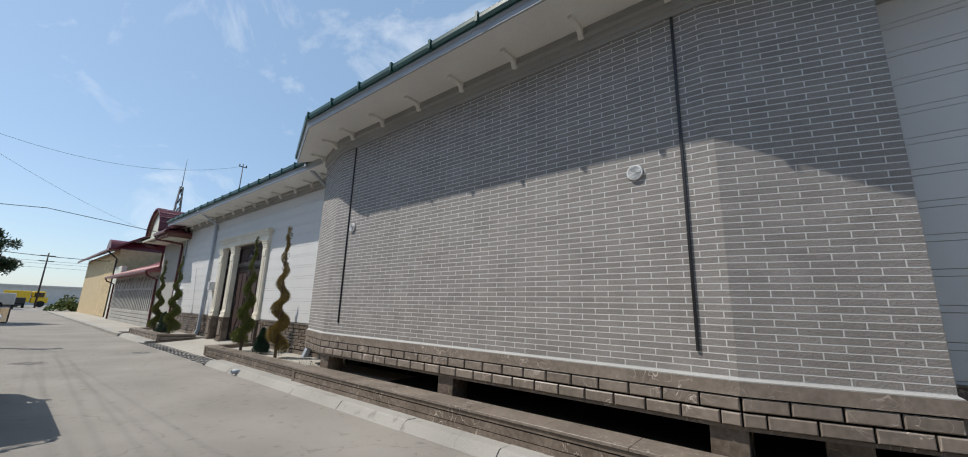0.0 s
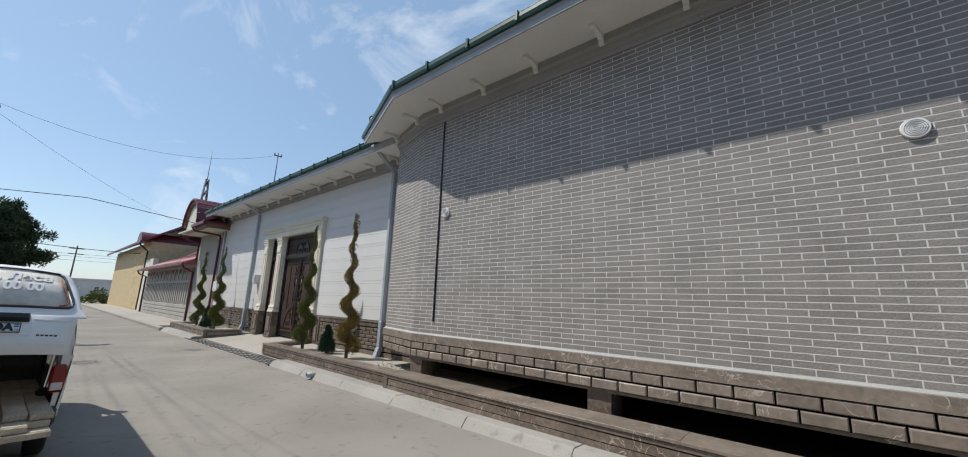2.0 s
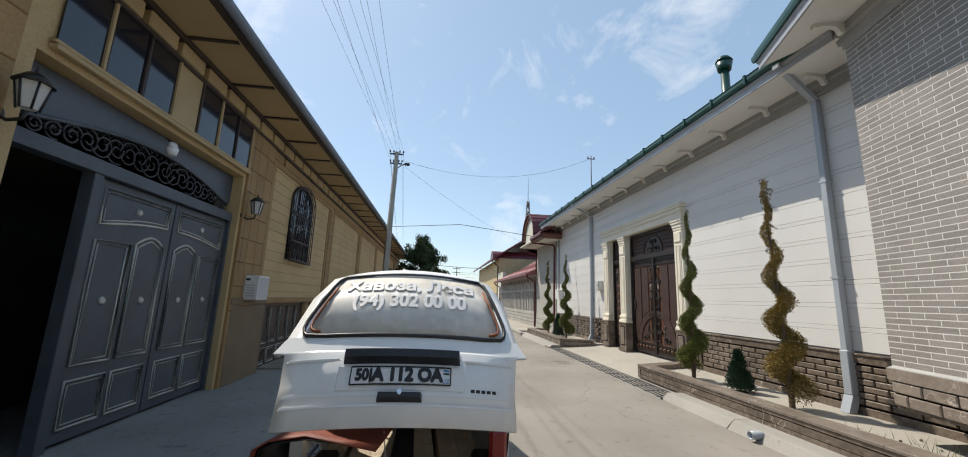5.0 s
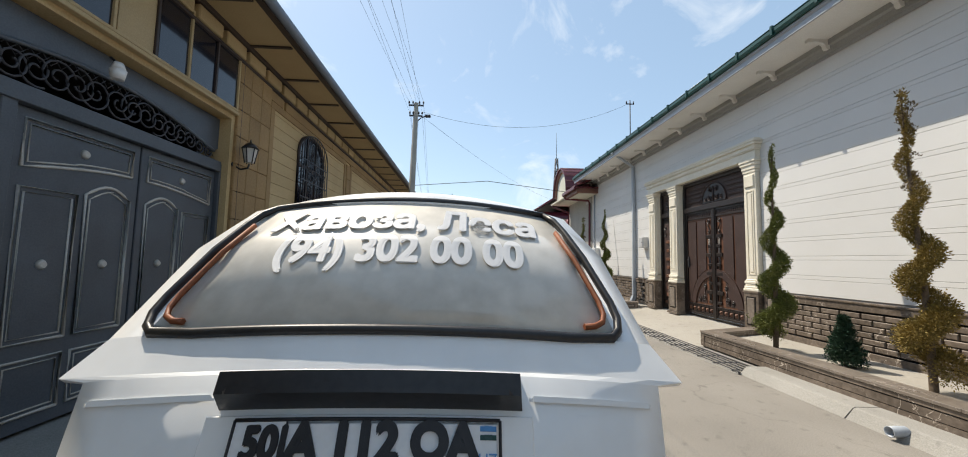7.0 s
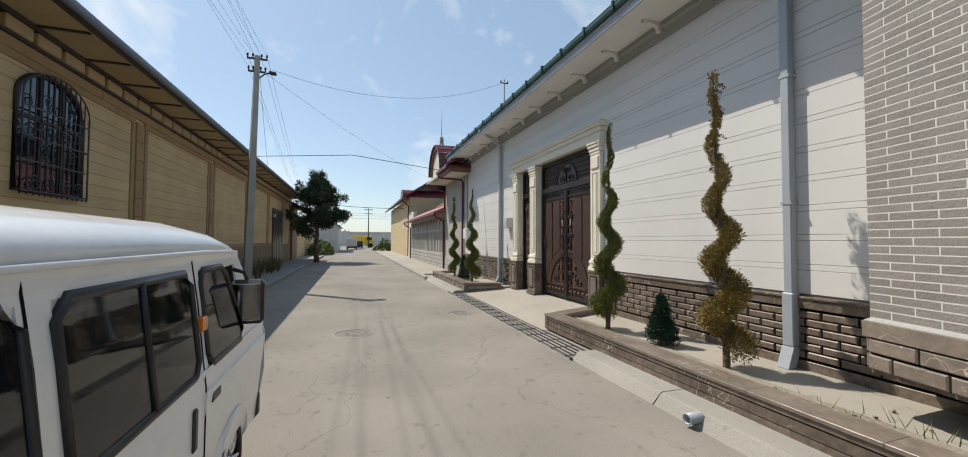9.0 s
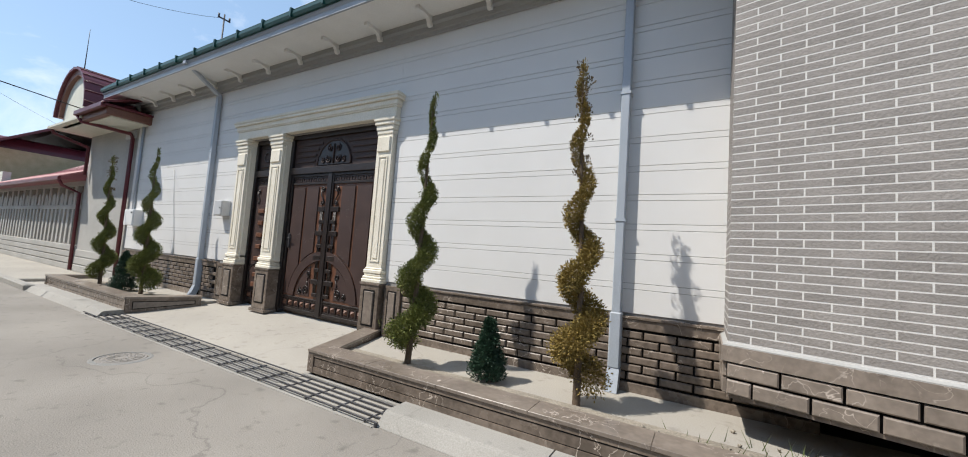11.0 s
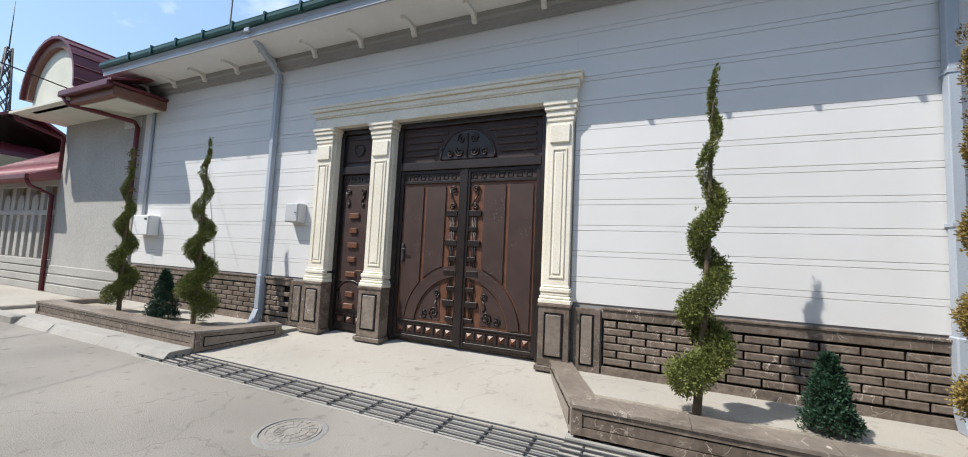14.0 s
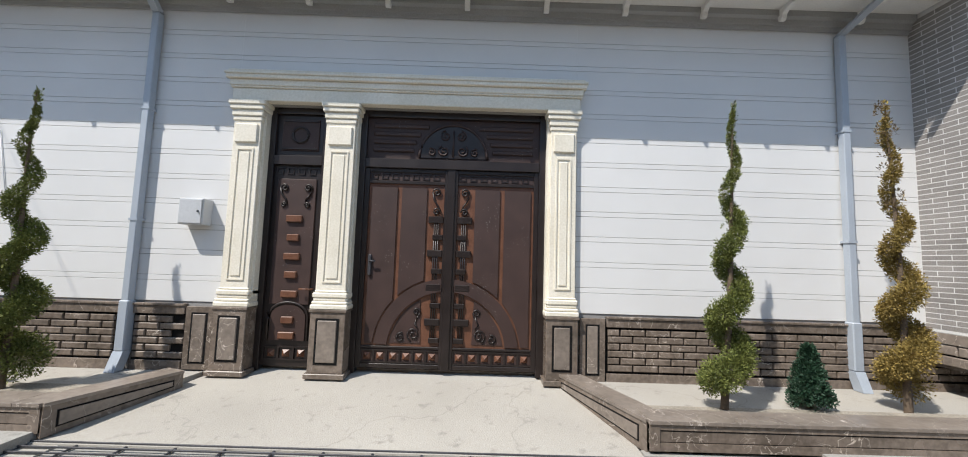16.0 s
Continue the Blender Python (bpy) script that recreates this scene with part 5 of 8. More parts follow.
def manhole(x, y, r, label):
    t = thing("manhole_cover", (x, y, 0), label, "manhole cover", "manhole covers")
    bm = bmesh.new()
    for r0, z0, r1, z1 in ((r + 0.055, 0.0, r + 0.04, 0.007), (r + 0.04, 0.007, r + 0.01, 0.012), (r + 0.01, 0.012, r + 0.005, 0.0)):
        a = [bm.verts.new((x + r0 * math.cos(2 * math.pi * i / 40), y + r0 * math.sin(2 * math.pi * i / 40), z0)) for i in range(40)]
        b = [bm.verts.new((x + r1 * math.cos(2 * math.pi * i / 40), y + r1 * math.sin(2 * math.pi * i / 40), z1)) for i in range(40)]
        for i in range(40):
            bm.faces.new((a[i], a[(i + 1) % 40], b[(i + 1) % 40], b[i]))
    part("ring", bm, APRON, t, "worn concrete ring")
    bm = bmesh.new()
    rod(bm, (x, y, 0.0), (x, y, 0.009), r, r - 0.006, 40, False)
    lid = part("lid", bm, IRON, t, "cast iron lid")
    for k in range(3):
        bm = bmesh.new()
        rr = r * (0.3 + 0.27 * k)
        tube(bm, [(x + rr * math.cos(2 * math.pi * i / 40), y + rr * math.sin(2 * math.pi * i / 40), 0.009) for i in range(41)], 0.006, 5)
        part("lid_ring", bm, IRON, lid)
    bm = bmesh.new()
    for i in range(16):
        a = 2 * math.pi * i / 16
        tube(bm, [(x + 0.3 * r * math.cos(a), y + 0.3 * r * math.sin(a), 0.009), (x + 0.84 * r * math.cos(a), y + 0.84 * r * math.sin(a), 0.009)], 0.005, 5)
    part("lid_ribs", bm, IRON, lid)


manhole(-13.62, 0.70, 0.29, "round iron manhole cover in a worn concrete ring")
manhole(-14.85, 2.88, 0.24, "smaller round iron manhole cover set in patched asphalt")


# ---- white van with its tailgate half open ----
van = thing("van", (-8.4, -0.6, 0.0), "small white parked van, tailgate half open over a load of planks", "van")
VC, VR, VF = -0.61, -7.20, -10.06     # middle line, rear, front
# outline of the body in (half width, height), from sill to roof
SECTION = [(0.585, 0.30), (0.63, 0.36), (0.645, 0.60), (0.645, 0.86), (0.635, 0.93), (0.60, 1.20), (0.565, 1.40)]
ROOF = [(0.565, 1.40), (0.555, 1.45), (0.49, 1.50), (0.36, 1.536), (0.18, 1.555), (0.0, 1.562)]


def side_y(z, s):
    for (a, z0), (b, z1) in zip(SECTION, SECTION[1:]):
        if z0 <= z <= z1:
            return VC + s * (a + (b - a) * (z - z0) / (z1 - z0))
    return VC + s * SECTION[-1][0]


def front_x(z):
    """How far forward the cab reaches at height z."""
    if z < 0.85:
        return VF + 0.03 * (z - 0.3) / 0.55
    return VF + 0.03 + (z - 0.85) / 0.55 * 0.52


def side_sheet(bm, x0, x1, z0, z1, s, out=0.0, holes=()):
    """A curved body side between two heights, split at section lines, following the raked front."""
    zs = sorted({z0, z1, *(z for _, z in SECTION if z0 < z < z1)})
    for za, zb in zip(zs, zs[1:]):
        q = []
        for x, z in ((x0, za), (x1, za), (x1, zb), (x0, zb)):
            x = max(x, front_x(z)) if x < -9.2 else x
            q.append(bm.verts.new((x, side_y(z, s) + s * out, z)))
        bm.faces.new(q)


def arch_cut(x0, x1, zt, s, cx, r, cz=0.28):
    """A lower side panel with a round wheel opening."""
    bm = bmesh.new()
    top = [(x0, zt), (x1, zt)]
    n = 14
    arc = [(cx + r * math.cos(math.pi * i / n), max(0.30, cz + r * math.sin(math.pi * i / n))) for i in range(n + 1)]
    pts = [(x0, 0.30)] + list(reversed(arc)) + [(x1, 0.30), (x1, zt), (x0, zt)]
    bm.faces.new([bm.verts.new((x, side_y(min(z, 0.86), s), z)) for x, z in pts])
    bmesh.ops.triangulate(bm, faces=bm.faces)
    return bm


def thicken(bm, d=0.012, outward=None):
    """Give a sheet its thickness, inwards where the outward direction is named."""
    bmesh.ops.remove_doubles(bm, verts=bm.verts, dist=0.0005)
    bmesh.ops.recalc_face_normals(bm, faces=bm.faces)
    if outward is not None and sum((f.normal * f.calc_area() for f in bm.faces), Vector()).dot(outward) < 0:
        bmesh.ops.reverse_faces(bm, faces=bm.faces)
    bmesh.ops.solidify(bm, geom=list(bm.faces), thickness=d)
    return bm


# windows: (rear x, front x, bottom z, top z)
SIDE_WINDOWS = [(-7.28, -7.88, 0.93, 1.33), (-7.98, -8.77, 0.93, 1.33), (-8.88, -9.44, 0.93, 1.33)]
for s in (1, -1):
    bm = arch_cut(-9.98, -8.82, 0.84, s, -9.36, 0.30)
    part("front_wing", thicken(bm), VAN_WHITE, van)
    bm = bmesh.new()
    side_sheet(bm, -8.82, -7.95, 0.30, 0.84, s)
    part("lower_side", thicken(bm), VAN_WHITE, van)
    bm = arch_cut(-7.95, VR, 0.84, s, -7.58, 0.30)
    part("rear_wing", thicken(bm), VAN_WHITE, van)
    bm = bmesh.new()
    side_sheet(bm, -9.97, VR, 0.84, 0.93, s)
    side_sheet(bm, -9.6, VR, 1.33, 1.40, s)
    for a, b in ((VR, -7.28), (-7.88, -7.98), (-8.77, -8.88), (-9.44, -9.99)):
        side_sheet(bm, b, a, 0.93, 1.33, s)
    upper = part("upper_side", thicken(bm), VAN_WHITE, van)
    for k, (a, b, z0, z1) in enumerate(SIDE_WINDOWS):
        bm = bmesh.new()
        pts = [(a, z0 + 0.05), (a - 0.05, z0), (b + 0.05, z0), (b, z0 + 0.05), (b + (0.18 if k == 2 else 0.0), z1 - 0.05), (b + 0.05 + (0.20 if k == 2 else 0.0), z1), (a - 0.05, z1), (a, z1 - 0.05)]
        pts = [(x, side_y(z, s) + s * 0.002, z) for x, z in pts]
        bm.faces.new([bm.verts.new(p) for p in pts])
        win = part("side_window", thicken(bm, 0.004), VAN_GLASS, van, "dark tinted side window")
        win.visible_shadow = False
        bm = bmesh.new()
        tube(bm, pts + [pts[0]], 0.016, 6)
        part("window_seal", bm, BLACK_PLASTIC, win, "black rubber seal")
        if k == 1:
            bm = bmesh.new()
            x = (a + b) / 2
            tube(bm, [(x, side_y(z0, s) + s * 0.006, z0), (x, side_y(z1, s) + s * 0.006, z1)], 0.014, 6)
            part("window_bar", bm, BLACK_PLASTIC, win)
    # door seams, handles, drip rail, side lamp
    for x in (-7.90, -8.825):
        bm = bmesh.new()
        tube(bm, [(x, side_y(z, s) + s * 0.001, z) for z in (0.36, 0.60, 0.86, 0.93, 1.20, 1.38)], 0.004, 4)
        part("door_seam", bm, BLACK_JOINT, van)
    bm = bmesh.new()
    tube(bm, [(-9.42, VC + s * 0.575, 1.395), (-9.0, VC + s * 0.575, 1.405), (VR, VC + s * 0.575, 1.40)], 0.010, 6)
    part("drip_rail", bm, VAN_WHITE, van)
    for x, z, h in ((-8.70, 0.76, 0.10), (-8.95, 0.80, 0.03)):
        bm = bmesh.new()
        box(bm, x - (0.02 if h > 0.05 else 0.06), side_y(z, s) - 0.012, z - h, x + (0.02 if h > 0.05 else 0.06), side_y(z, s) + 0.012, z + h * 0.6, 0.008)
        part("door_handle", bm, BLACK_PLASTIC, van, "black door handle")
    bm = bmesh.new()
    box(bm, -8.87, side_y(1.10, s) - 0.012, 1.085, -8.80, side_y(1.10, s) + 0.02, 1.145, 0.006)
    part("side_lamp", bm, AMBER, van, "amber side lamp")
    bm = bmesh.new()
    box(bm, -9.50, VC + s * 0.66 - 0.10, 1.0, -9.42, VC + s * 0.66 + 0.10, 1.24, 0.02)
    mirror = part("wing_mirror", bm, BLACK_PLASTIC, van, "square black wing mirror")
    bm = bmesh.new()
    box(bm, -9.419, VC + s * 0.66 - 0.08, 1.02, -9.414, VC + s * 0.66 + 0.08, 1.22, 0.002)
    part("mirror_glass", bm, CHROME, mirror)
    bm = bmesh.new()
    tube(bm, [(-9.46, VC + s * 0.66, 1.22), (-9.47, VC + s * 0.63, 1.28), (-9.44, VC + s * 0.57, 1.30)], 0.012)
    part("mirror_arm", bm, BLACK_PLASTIC, mirror)
    for cx in (-9.36, -7.58):
        bm = bmesh.new()
        prof = [(0.18, 0.0), (0.24, 0.0), (0.268, 0.025), (0.268, 0.12), (0.24, 0.145), (0.18, 0.145)]
        rings = []
        for i in range(28):
            a = 2 * math.pi * i / 28
            rings.append([bm.verts.new((cx + r * math.cos(a), VC + s * (0.61 - d), 0.27 + r * math.sin(a))) for r, d in prof])
        for i in range(28):
            p, q = rings[i], rings[(i + 1) % 28]
            for j in range(6):
                f = bm.faces.new((p[j], p[(j + 1) % 6], q[(j + 1) % 6], q[j]))
                f.smooth = True
        wheel = part("wheel", bm, RUBBER, van, "black tyre")
        bm = bmesh.new()
        rod(bm, (cx, VC + s * 0.585, 0.27), (cx, VC + s * 0.50, 0.27), 0.182, 0.182, 24)
        rod(bm, (cx, VC + s * 0.61, 0.27), (cx, VC + s * 0.585, 0.27), 0.05, 0.08, 16)
        part("rim", bm, CHROME, wheel, "bright wheel trim")
        for i in range(8):
            a = 2 * math.pi * i / 8
            bm = bmesh.new()
            rod(bm, (cx + 0.07 * math.cos(a), VC + s * 0.592, 0.27 + 0.07 * math.sin(a)), (cx + 0.165 * math.cos(a), VC + s * 0.588, 0.27 + 0.165 * math.sin(a)), 0.016, 0.024, 6)
            part("spoke", bm, CHROME, wheel)

# roof, cab front, floor
bm = bmesh.new()
stations = [(-9.47, 0.0), (-9.40, 0.55), (-9.25, 0.82), (-9.0, 0.96), (-8.4, 1.0), (-7.6, 0.99), (VR - 0.03, 0.88)]
rows = []
for x, f in stations:
    rows.append([bm.verts.new((x, VC + s * a, 1.40 + (z - 1.40) * f)) for s, pts in ((1, ROOF), (-1, list(reversed(ROOF[:-1])))) for a, z in pts])
for p, q in zip(rows, rows[1:]):
    for i in range(len(p) - 1):
        bm.faces.new((p[i], p[i + 1], q[i + 1], q[i])).smooth = True
part("roof", thicken(bm), VAN_WHITE, van)
bm = bmesh.new()
for z0, z1 in ((0.30, 0.60), (0.60, 0.85), (0.85, 0.93)):
    bm.faces.new([bm.verts.new((front_x(z), side_y(z, s), z)) for z, s in ((z0, -1), (z0, 1), (z1, 1), (z1, -1))])
part("nose", thicken(bm), VAN_WHITE, van)
bm = bmesh.new()
bm.faces.new([bm.verts.new((front_x(z) + 0.0, side_y(z, s) - s * 0.03, z)) for z, s in ((0.95, -1), (0.95, 1), (1.37, 1), (1.37, -1))])
part("windscreen", thicken(bm, 0.005), VAN_GLASS, van, "dark windscreen").visible_shadow = False
bm = bmesh.new()
box(bm, -10.06, VC - 0.62, 0.28, -9.96, VC + 0.62, 0.46, 0.03)
part("front_bumper", bm, BLACK_PLASTIC, van)
for s in (1, -1):
    bm = bmesh.new()
    box(bm, -10.02, VC + s * 0.46 - 0.11, 0.58, -9.96, VC + s * 0.46 + 0.11, 0.74, 0.02)
    part("headlamp", bm, CHROME, van, "clear headlamp")
bm = bmesh.new()
box(bm, -9.9, VC - 0.55, 0.28, VR, VC + 0.55, 0.36)
box(bm, -9.9, VC - 0.5, 0.20, -7.2, VC + 0.5, 0.28)
part("floor_pan", bm, BLACK_PLASTIC, van)
bm = bmesh.new()
box(bm, -9.75, VC - 0.56, 0.80, -9.40, VC + 0.56, 0.98, 0.04)
part("dashboard", bm, BLACK_PLASTIC, van)
for y in (VC - 0.32, VC + 0.32):
    bm = bmesh.new()
    box(bm, -9.0, y - 0.22, 0.36, -8.5, y + 0.22, 0.66, 0.05)
    box(bm, -8.56, y - 0.21, 0.60, -8.44, y + 0.21, 1.12, 0.04)
    box(bm, -8.55, y - 0.12, 1.12, -8.47, y + 0.12, 1.27, 0.04)
    part("seat", bm, SEAT_GREY, van, "grey cloth seat")
bm = bmesh.new()
tube(bm, [(-9.28 + 0.07 * math.sin(2 * math.pi * i / 20), VC - 0.32 + 0.18 * math.cos(2 * math.pi * i / 20), 1.02 + 0.15 * math.sin(2 * math.pi * i / 20)) for i in range(21)], 0.013)
part("steering_wheel", bm, BLACK_PLASTIC, van)
# rear body frame: opening edges, lamps, bumper remains
for s in (1, -1):
    bm = bmesh.new()
    prism(bm, [(VR, VC + s * a, z) for a, z in SECTION[1:]] + [(VR, VC + s * (a - 0.07), z) for a, z in reversed(SECTION[1:])], (-0.10, 0, 0))
    part("rear_pillar", bm, VAN_WHITE, van)
    if s < 0:
        continue
    bm = bmesh.new()
    box(bm, VR - 0.01, VC + s * 0.575 - 0.055, 0.55, VR + 0.035, VC + s * 0.575 + 0.055, 0.77, 0.02)
    lamp = part("tail_lamp", bm, RED_LAMP, van, "red tail lamp")
    bm = bmesh.new()
    box(bm, VR + 0.03, VC + s * 0.575 - 0.04, 0.57, VR + 0.04, VC + s * 0.575 + 0.04, 0.63, 0.004)
    part("reversing_lens", bm, BOX_WHITE, lamp)
bm = bmesh.new()
prism(bm, [(VR, VC - 0.54, 1.40), (VR, VC + 0.54, 1.40), (VR, VC + 0.36, 1.495), (VR, VC, 1.518), (VR, VC - 0.36, 1.495)], (-0.06, 0, 0))
part("rear_header", bm, VAN_WHITE, van)
bm = bmesh.new()
box(bm, VR - 0.02, VC - 0.62, 0.30, VR + 0.05, VC + 0.62, 0.44, 0.02)
part("rear_sill", bm, BLACK_PLASTIC, van)

# tailgate: hinged at the roof, its foot pushed out by the load
HINGE, OPEN = Vector((VR - 0.03, VC, 1.565)), radians(38)
gate_m = Matrix.Translation(HINGE) @ Matrix.Rotation(-OPEN, 4, "Y") @ Matrix.Diagonal((1.0, 1.025, 0.915, 1.0))


def tg(u, v, w=0.0):
    """Tailgate point: u across, v down from the hinge, w outwards."""
    return gate_m @ Vector((w, u, -v))


GATE_SHAPE = [(0.395, 0.018, -0.026), (0.48, 0.07, -0.009), (0.55, 0.25, 0.034), (0.60, 0.51, 0.060), (0.645, 0.595, 0.064), (0.585, 0.605, 0.072), (0.568, 0.75, 0.045), (0.565, 0.925, 0.012)]
tg_rows = []
bm = bmesh.new()
N = 16
for a, v, w in GATE_SHAPE:
    row = []
    for i in range(N + 1):
        f = -1 + 2 * i / N
        bow = 0.05 * (1 - f * f)
        row.append(bm.verts.new(tg(a * f, v - (0.008 * (1 - f * f) if v < 0.02 else 0), w + bow - 0.02)))
    tg_rows.append(row)
for k, (p, q) in enumerate(zip(tg_rows, tg_rows[1:])):
    for i in range(N):
        if k in (1, 2) and 1 <= i <= N - 2:
            continue
        bm.faces.new((p[i], p[i + 1], q[i + 1], q[i])).smooth = k not in (4, 3)
tailgate = part("tailgate", thicken(bm, 0.014, Vector((1, 0, 0.5))), VAN_WHITE, van, "white tailgate standing half open")
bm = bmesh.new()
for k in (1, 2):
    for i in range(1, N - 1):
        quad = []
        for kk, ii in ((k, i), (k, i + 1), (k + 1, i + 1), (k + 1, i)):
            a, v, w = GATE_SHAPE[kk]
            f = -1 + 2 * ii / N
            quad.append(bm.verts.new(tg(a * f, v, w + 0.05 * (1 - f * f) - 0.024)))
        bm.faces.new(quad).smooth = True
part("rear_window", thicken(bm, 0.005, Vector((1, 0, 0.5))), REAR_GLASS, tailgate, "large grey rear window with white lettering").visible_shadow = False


def gate_surface(u, v, out=0.0):
    """The place on the tailgate's skin at u across, v down."""
    for (a0, v0, w0), (a1, v1, w1) in zip(GATE_SHAPE, GATE_SHAPE[1:]):
        if v0 <= v <= v1:
            t = (v - v0) / (v1 - v0)
            a, w = a0 + (a1 - a0) * t, w0 + (w1 - w0) * t
            f = max(-1, min(1, u / a))
            return tg(u, v, w + 0.05 * (1 - f * f) - 0.02 + out)
    return tg(u, v, GATE_SHAPE[-1][2] + out)


edge = []
lo, hi = 0.51, 0.07
for i in range(13):
    f = 1 - 2 * i / 12
    edge.append(gate_surface(0.41 * f, hi - 0.012 * (1 - f * f), -0.003))
for u, v in ((-0.44, 0.105), (-0.46, 0.16), (-0.49, 0.27), (-0.53, 0.41), (-0.535, 0.455), (-0.527, 0.487), (-0.508, 0.506)):
    edge.append(gate_surface(u, v, 0.004))
for i in range(1, 12):
    edge.append(gate_surface(-0.49 + 0.98 * i / 12, lo + 0.004, 0.004))
for u, v in ((0.508, 0.506), (0.527, 0.487), (0.535, 0.455), (0.53, 0.41), (0.49, 0.27), (0.46, 0.16), (0.44, 0.105)):
    edge.append(gate_surface(u, v, 0.004))
bm = bmesh.new()
tube(bm, edge + [edge[0]], 0.010, 8)
part("window_seal", bm, BLACK_PLASTIC, tailgate, "thick black rubber seal")
for s in (1, -1):
    bm = bmesh.new()
    pts = [gate_surface(s * u, v, 0.006) for u, v in ((0.43, 0.17), (0.462, 0.28), (0.498, 0.41), (0.502, 0.445), (0.494, 0.468), (0.472, 0.481), (0.445, 0.485))]
    tube(bm, pts, 0.0065, 6)
    part("orange_tape", bm, TAPE, tailgate, "faded orange edge strip")


def lettering(text, size, u, v, mat, name, sx=1.0, out=0.012, depth=0.002, bold=0.0):
    """Flat letters lying on the tailgate, middle at u across, v down."""
    c = bpy.data.curves.new(name, "FONT")
    c.body, c.size, c.align_x, c.align_y, c.extrude = text, size, "CENTER", "CENTER", depth
    tmp = bpy.data.objects.new(name, c)
    scene.collection.objects.link(tmp)
    me = bpy.data.meshes.new_from_object(tmp.evaluated_get(bpy.context.evaluated_depsgraph_get()))
    bpy.data.objects.remove(tmp)
    bm = bmesh.new()
    for k in range(9 if bold else 1):
        # strokes thickened by laying the glyphs over one another
        dx, dy = ((0.0, 0.0), (1, 0), (-1, 0), (0, 1), (0, -1), (0.7, 0.7), (-0.7, 0.7), (0.7, -0.7), (-0.7, -0.7))[k]
        g = bmesh.new()
        g.from_mesh(me)
        for p in g.verts:
            p.co = gate_surface(u + (p.co.x + bold * dx) * sx, v - p.co.y - bold * dy, out + p.co.z + 0.0003 * k)
        merge(bm, g)
    bpy.data.meshes.remove(me)
    return bm


part("lettering", lettering("\u0425\u0430\u0432\u043e\u0437\u0430, \u041b\u0435\u0441\u0430", 0.115, 0.0, 0.165, LETTER_WHITE, "lettering", 1.02, -0.0005, 0.0005, 0.0055), LETTER_WHITE, tailgate, "white window lettering")
part("lettering", lettering("(94) 302 00 00", 0.125, 0.0, 0.285, LETTER_WHITE, "lettering", 0.86, -0.0005, 0.0005, 0.0060), LETTER_WHITE, tailgate, "white window lettering")


def gate_block(u0, u1, v0, v1, out0, out1, name, mat, label="", parent=None):
    """A block that follows the tailgate's skin."""
    bm = bmesh.new()
    n = 8
    grid = []
    for o, e in ((out0, 0.0), (out1, 0.008)):
        for v in (v0 + e, v1 - e):
            grid.append([bm.verts.new(gate_surface(u0 + e + (u1 - u0 - 2 * e) * i / n, v, o)) for i in range(n + 1)])
    a, b, c, d = grid
    for i in range(n):
        for p, q in ((c, d), (a, c), (d, b)):
            bm.faces.new((p[i], p[i + 1], q[i + 1], q[i]))
    for i in (0, n):
        bm.faces.new((a[i], b[i], d[i], c[i]))
    return part(name, bm, mat, parent or tailgate, label)


gate_block(-0.285, 0.285, 0.612, 0.664, 0.0, 0.045, "grip_bar", BLACK_PLASTIC, "wide black plastic grip bar")
gate_block(-0.262, 0.262, 0.650, 0.656, 0.044, 0.050, "grip_rib", BLACK_PLASTIC)
gate_block(-0.31, 0.31, 0.668, 0.785, -0.006, 0.004, "plate_recess", VAN_WHITE)
plate = gate_block(-0.24, 0.24, 0.685, 0.762, 0.004, 0.016, "number_plate", PLATE_WHITE, "white number plate with black characters")
gate_block(-0.237, -0.145, 0.689, 0.758, 0.0165, 0.0175, "plate_field", PLATE_WHITE, "", plate)
gate_block(-0.147, -0.143, 0.689, 0.758, 0.0165, 0.0185, "plate_rule", LETTER_BLACK, "", plate)
part("plate_letters", lettering("50", 0.066, -0.185, 0.7235, LETTER_BLACK, "plate_letters", 0.95, 0.019, 0.0005, 0.004), LETTER_BLACK, plate)
part("plate_letters", lettering("A 112 OA", 0.078, 0.03, 0.7235, LETTER_BLACK, "plate_letters", 1.02, 0.019, 0.0005, 0.005), LETTER_BLACK, plate)
for v0, v1, mat in ((0.695, 0.703, PLATE_BLUE), (0.708, 0.716, GREEN_METAL)):
    gate_block(0.202, 0.232, v0, v1, 0.0165, 0.018, "plate_flag", mat, "", plate)
part("plate_letters", lettering("UZ", 0.026, 0.216, 0.746, PLATE_BLUE, "plate_letters", 1.0, 0.019, 0.0005), PLATE_BLUE, plate)
bm = bmesh.new()
for i, a in enumerate(((-0.239, 0.686), (0.239, 0.686), (0.239, 0.761), (-0.239, 0.761))):
    b = ((0.239, 0.686), (0.239, 0.761), (-0.239, 0.761), (-0.239, 0.686))[i]
    tube(bm, [gate_surface(a[0] + (b[0] - a[0]) * j / 6, a[1] + (b[1] - a[1]) * j / 6, 0.017) for j in range(7)], 0.003, 4)
part("plate_border", bm, LETTER_BLACK, plate)
for i in range(5):
    gate_block(0.34 + 0.027 * i, 0.360 + 0.027 * i, 0.764, 0.778, 0.0, 0.004, "badge_bar", BLACK_PLASTIC)
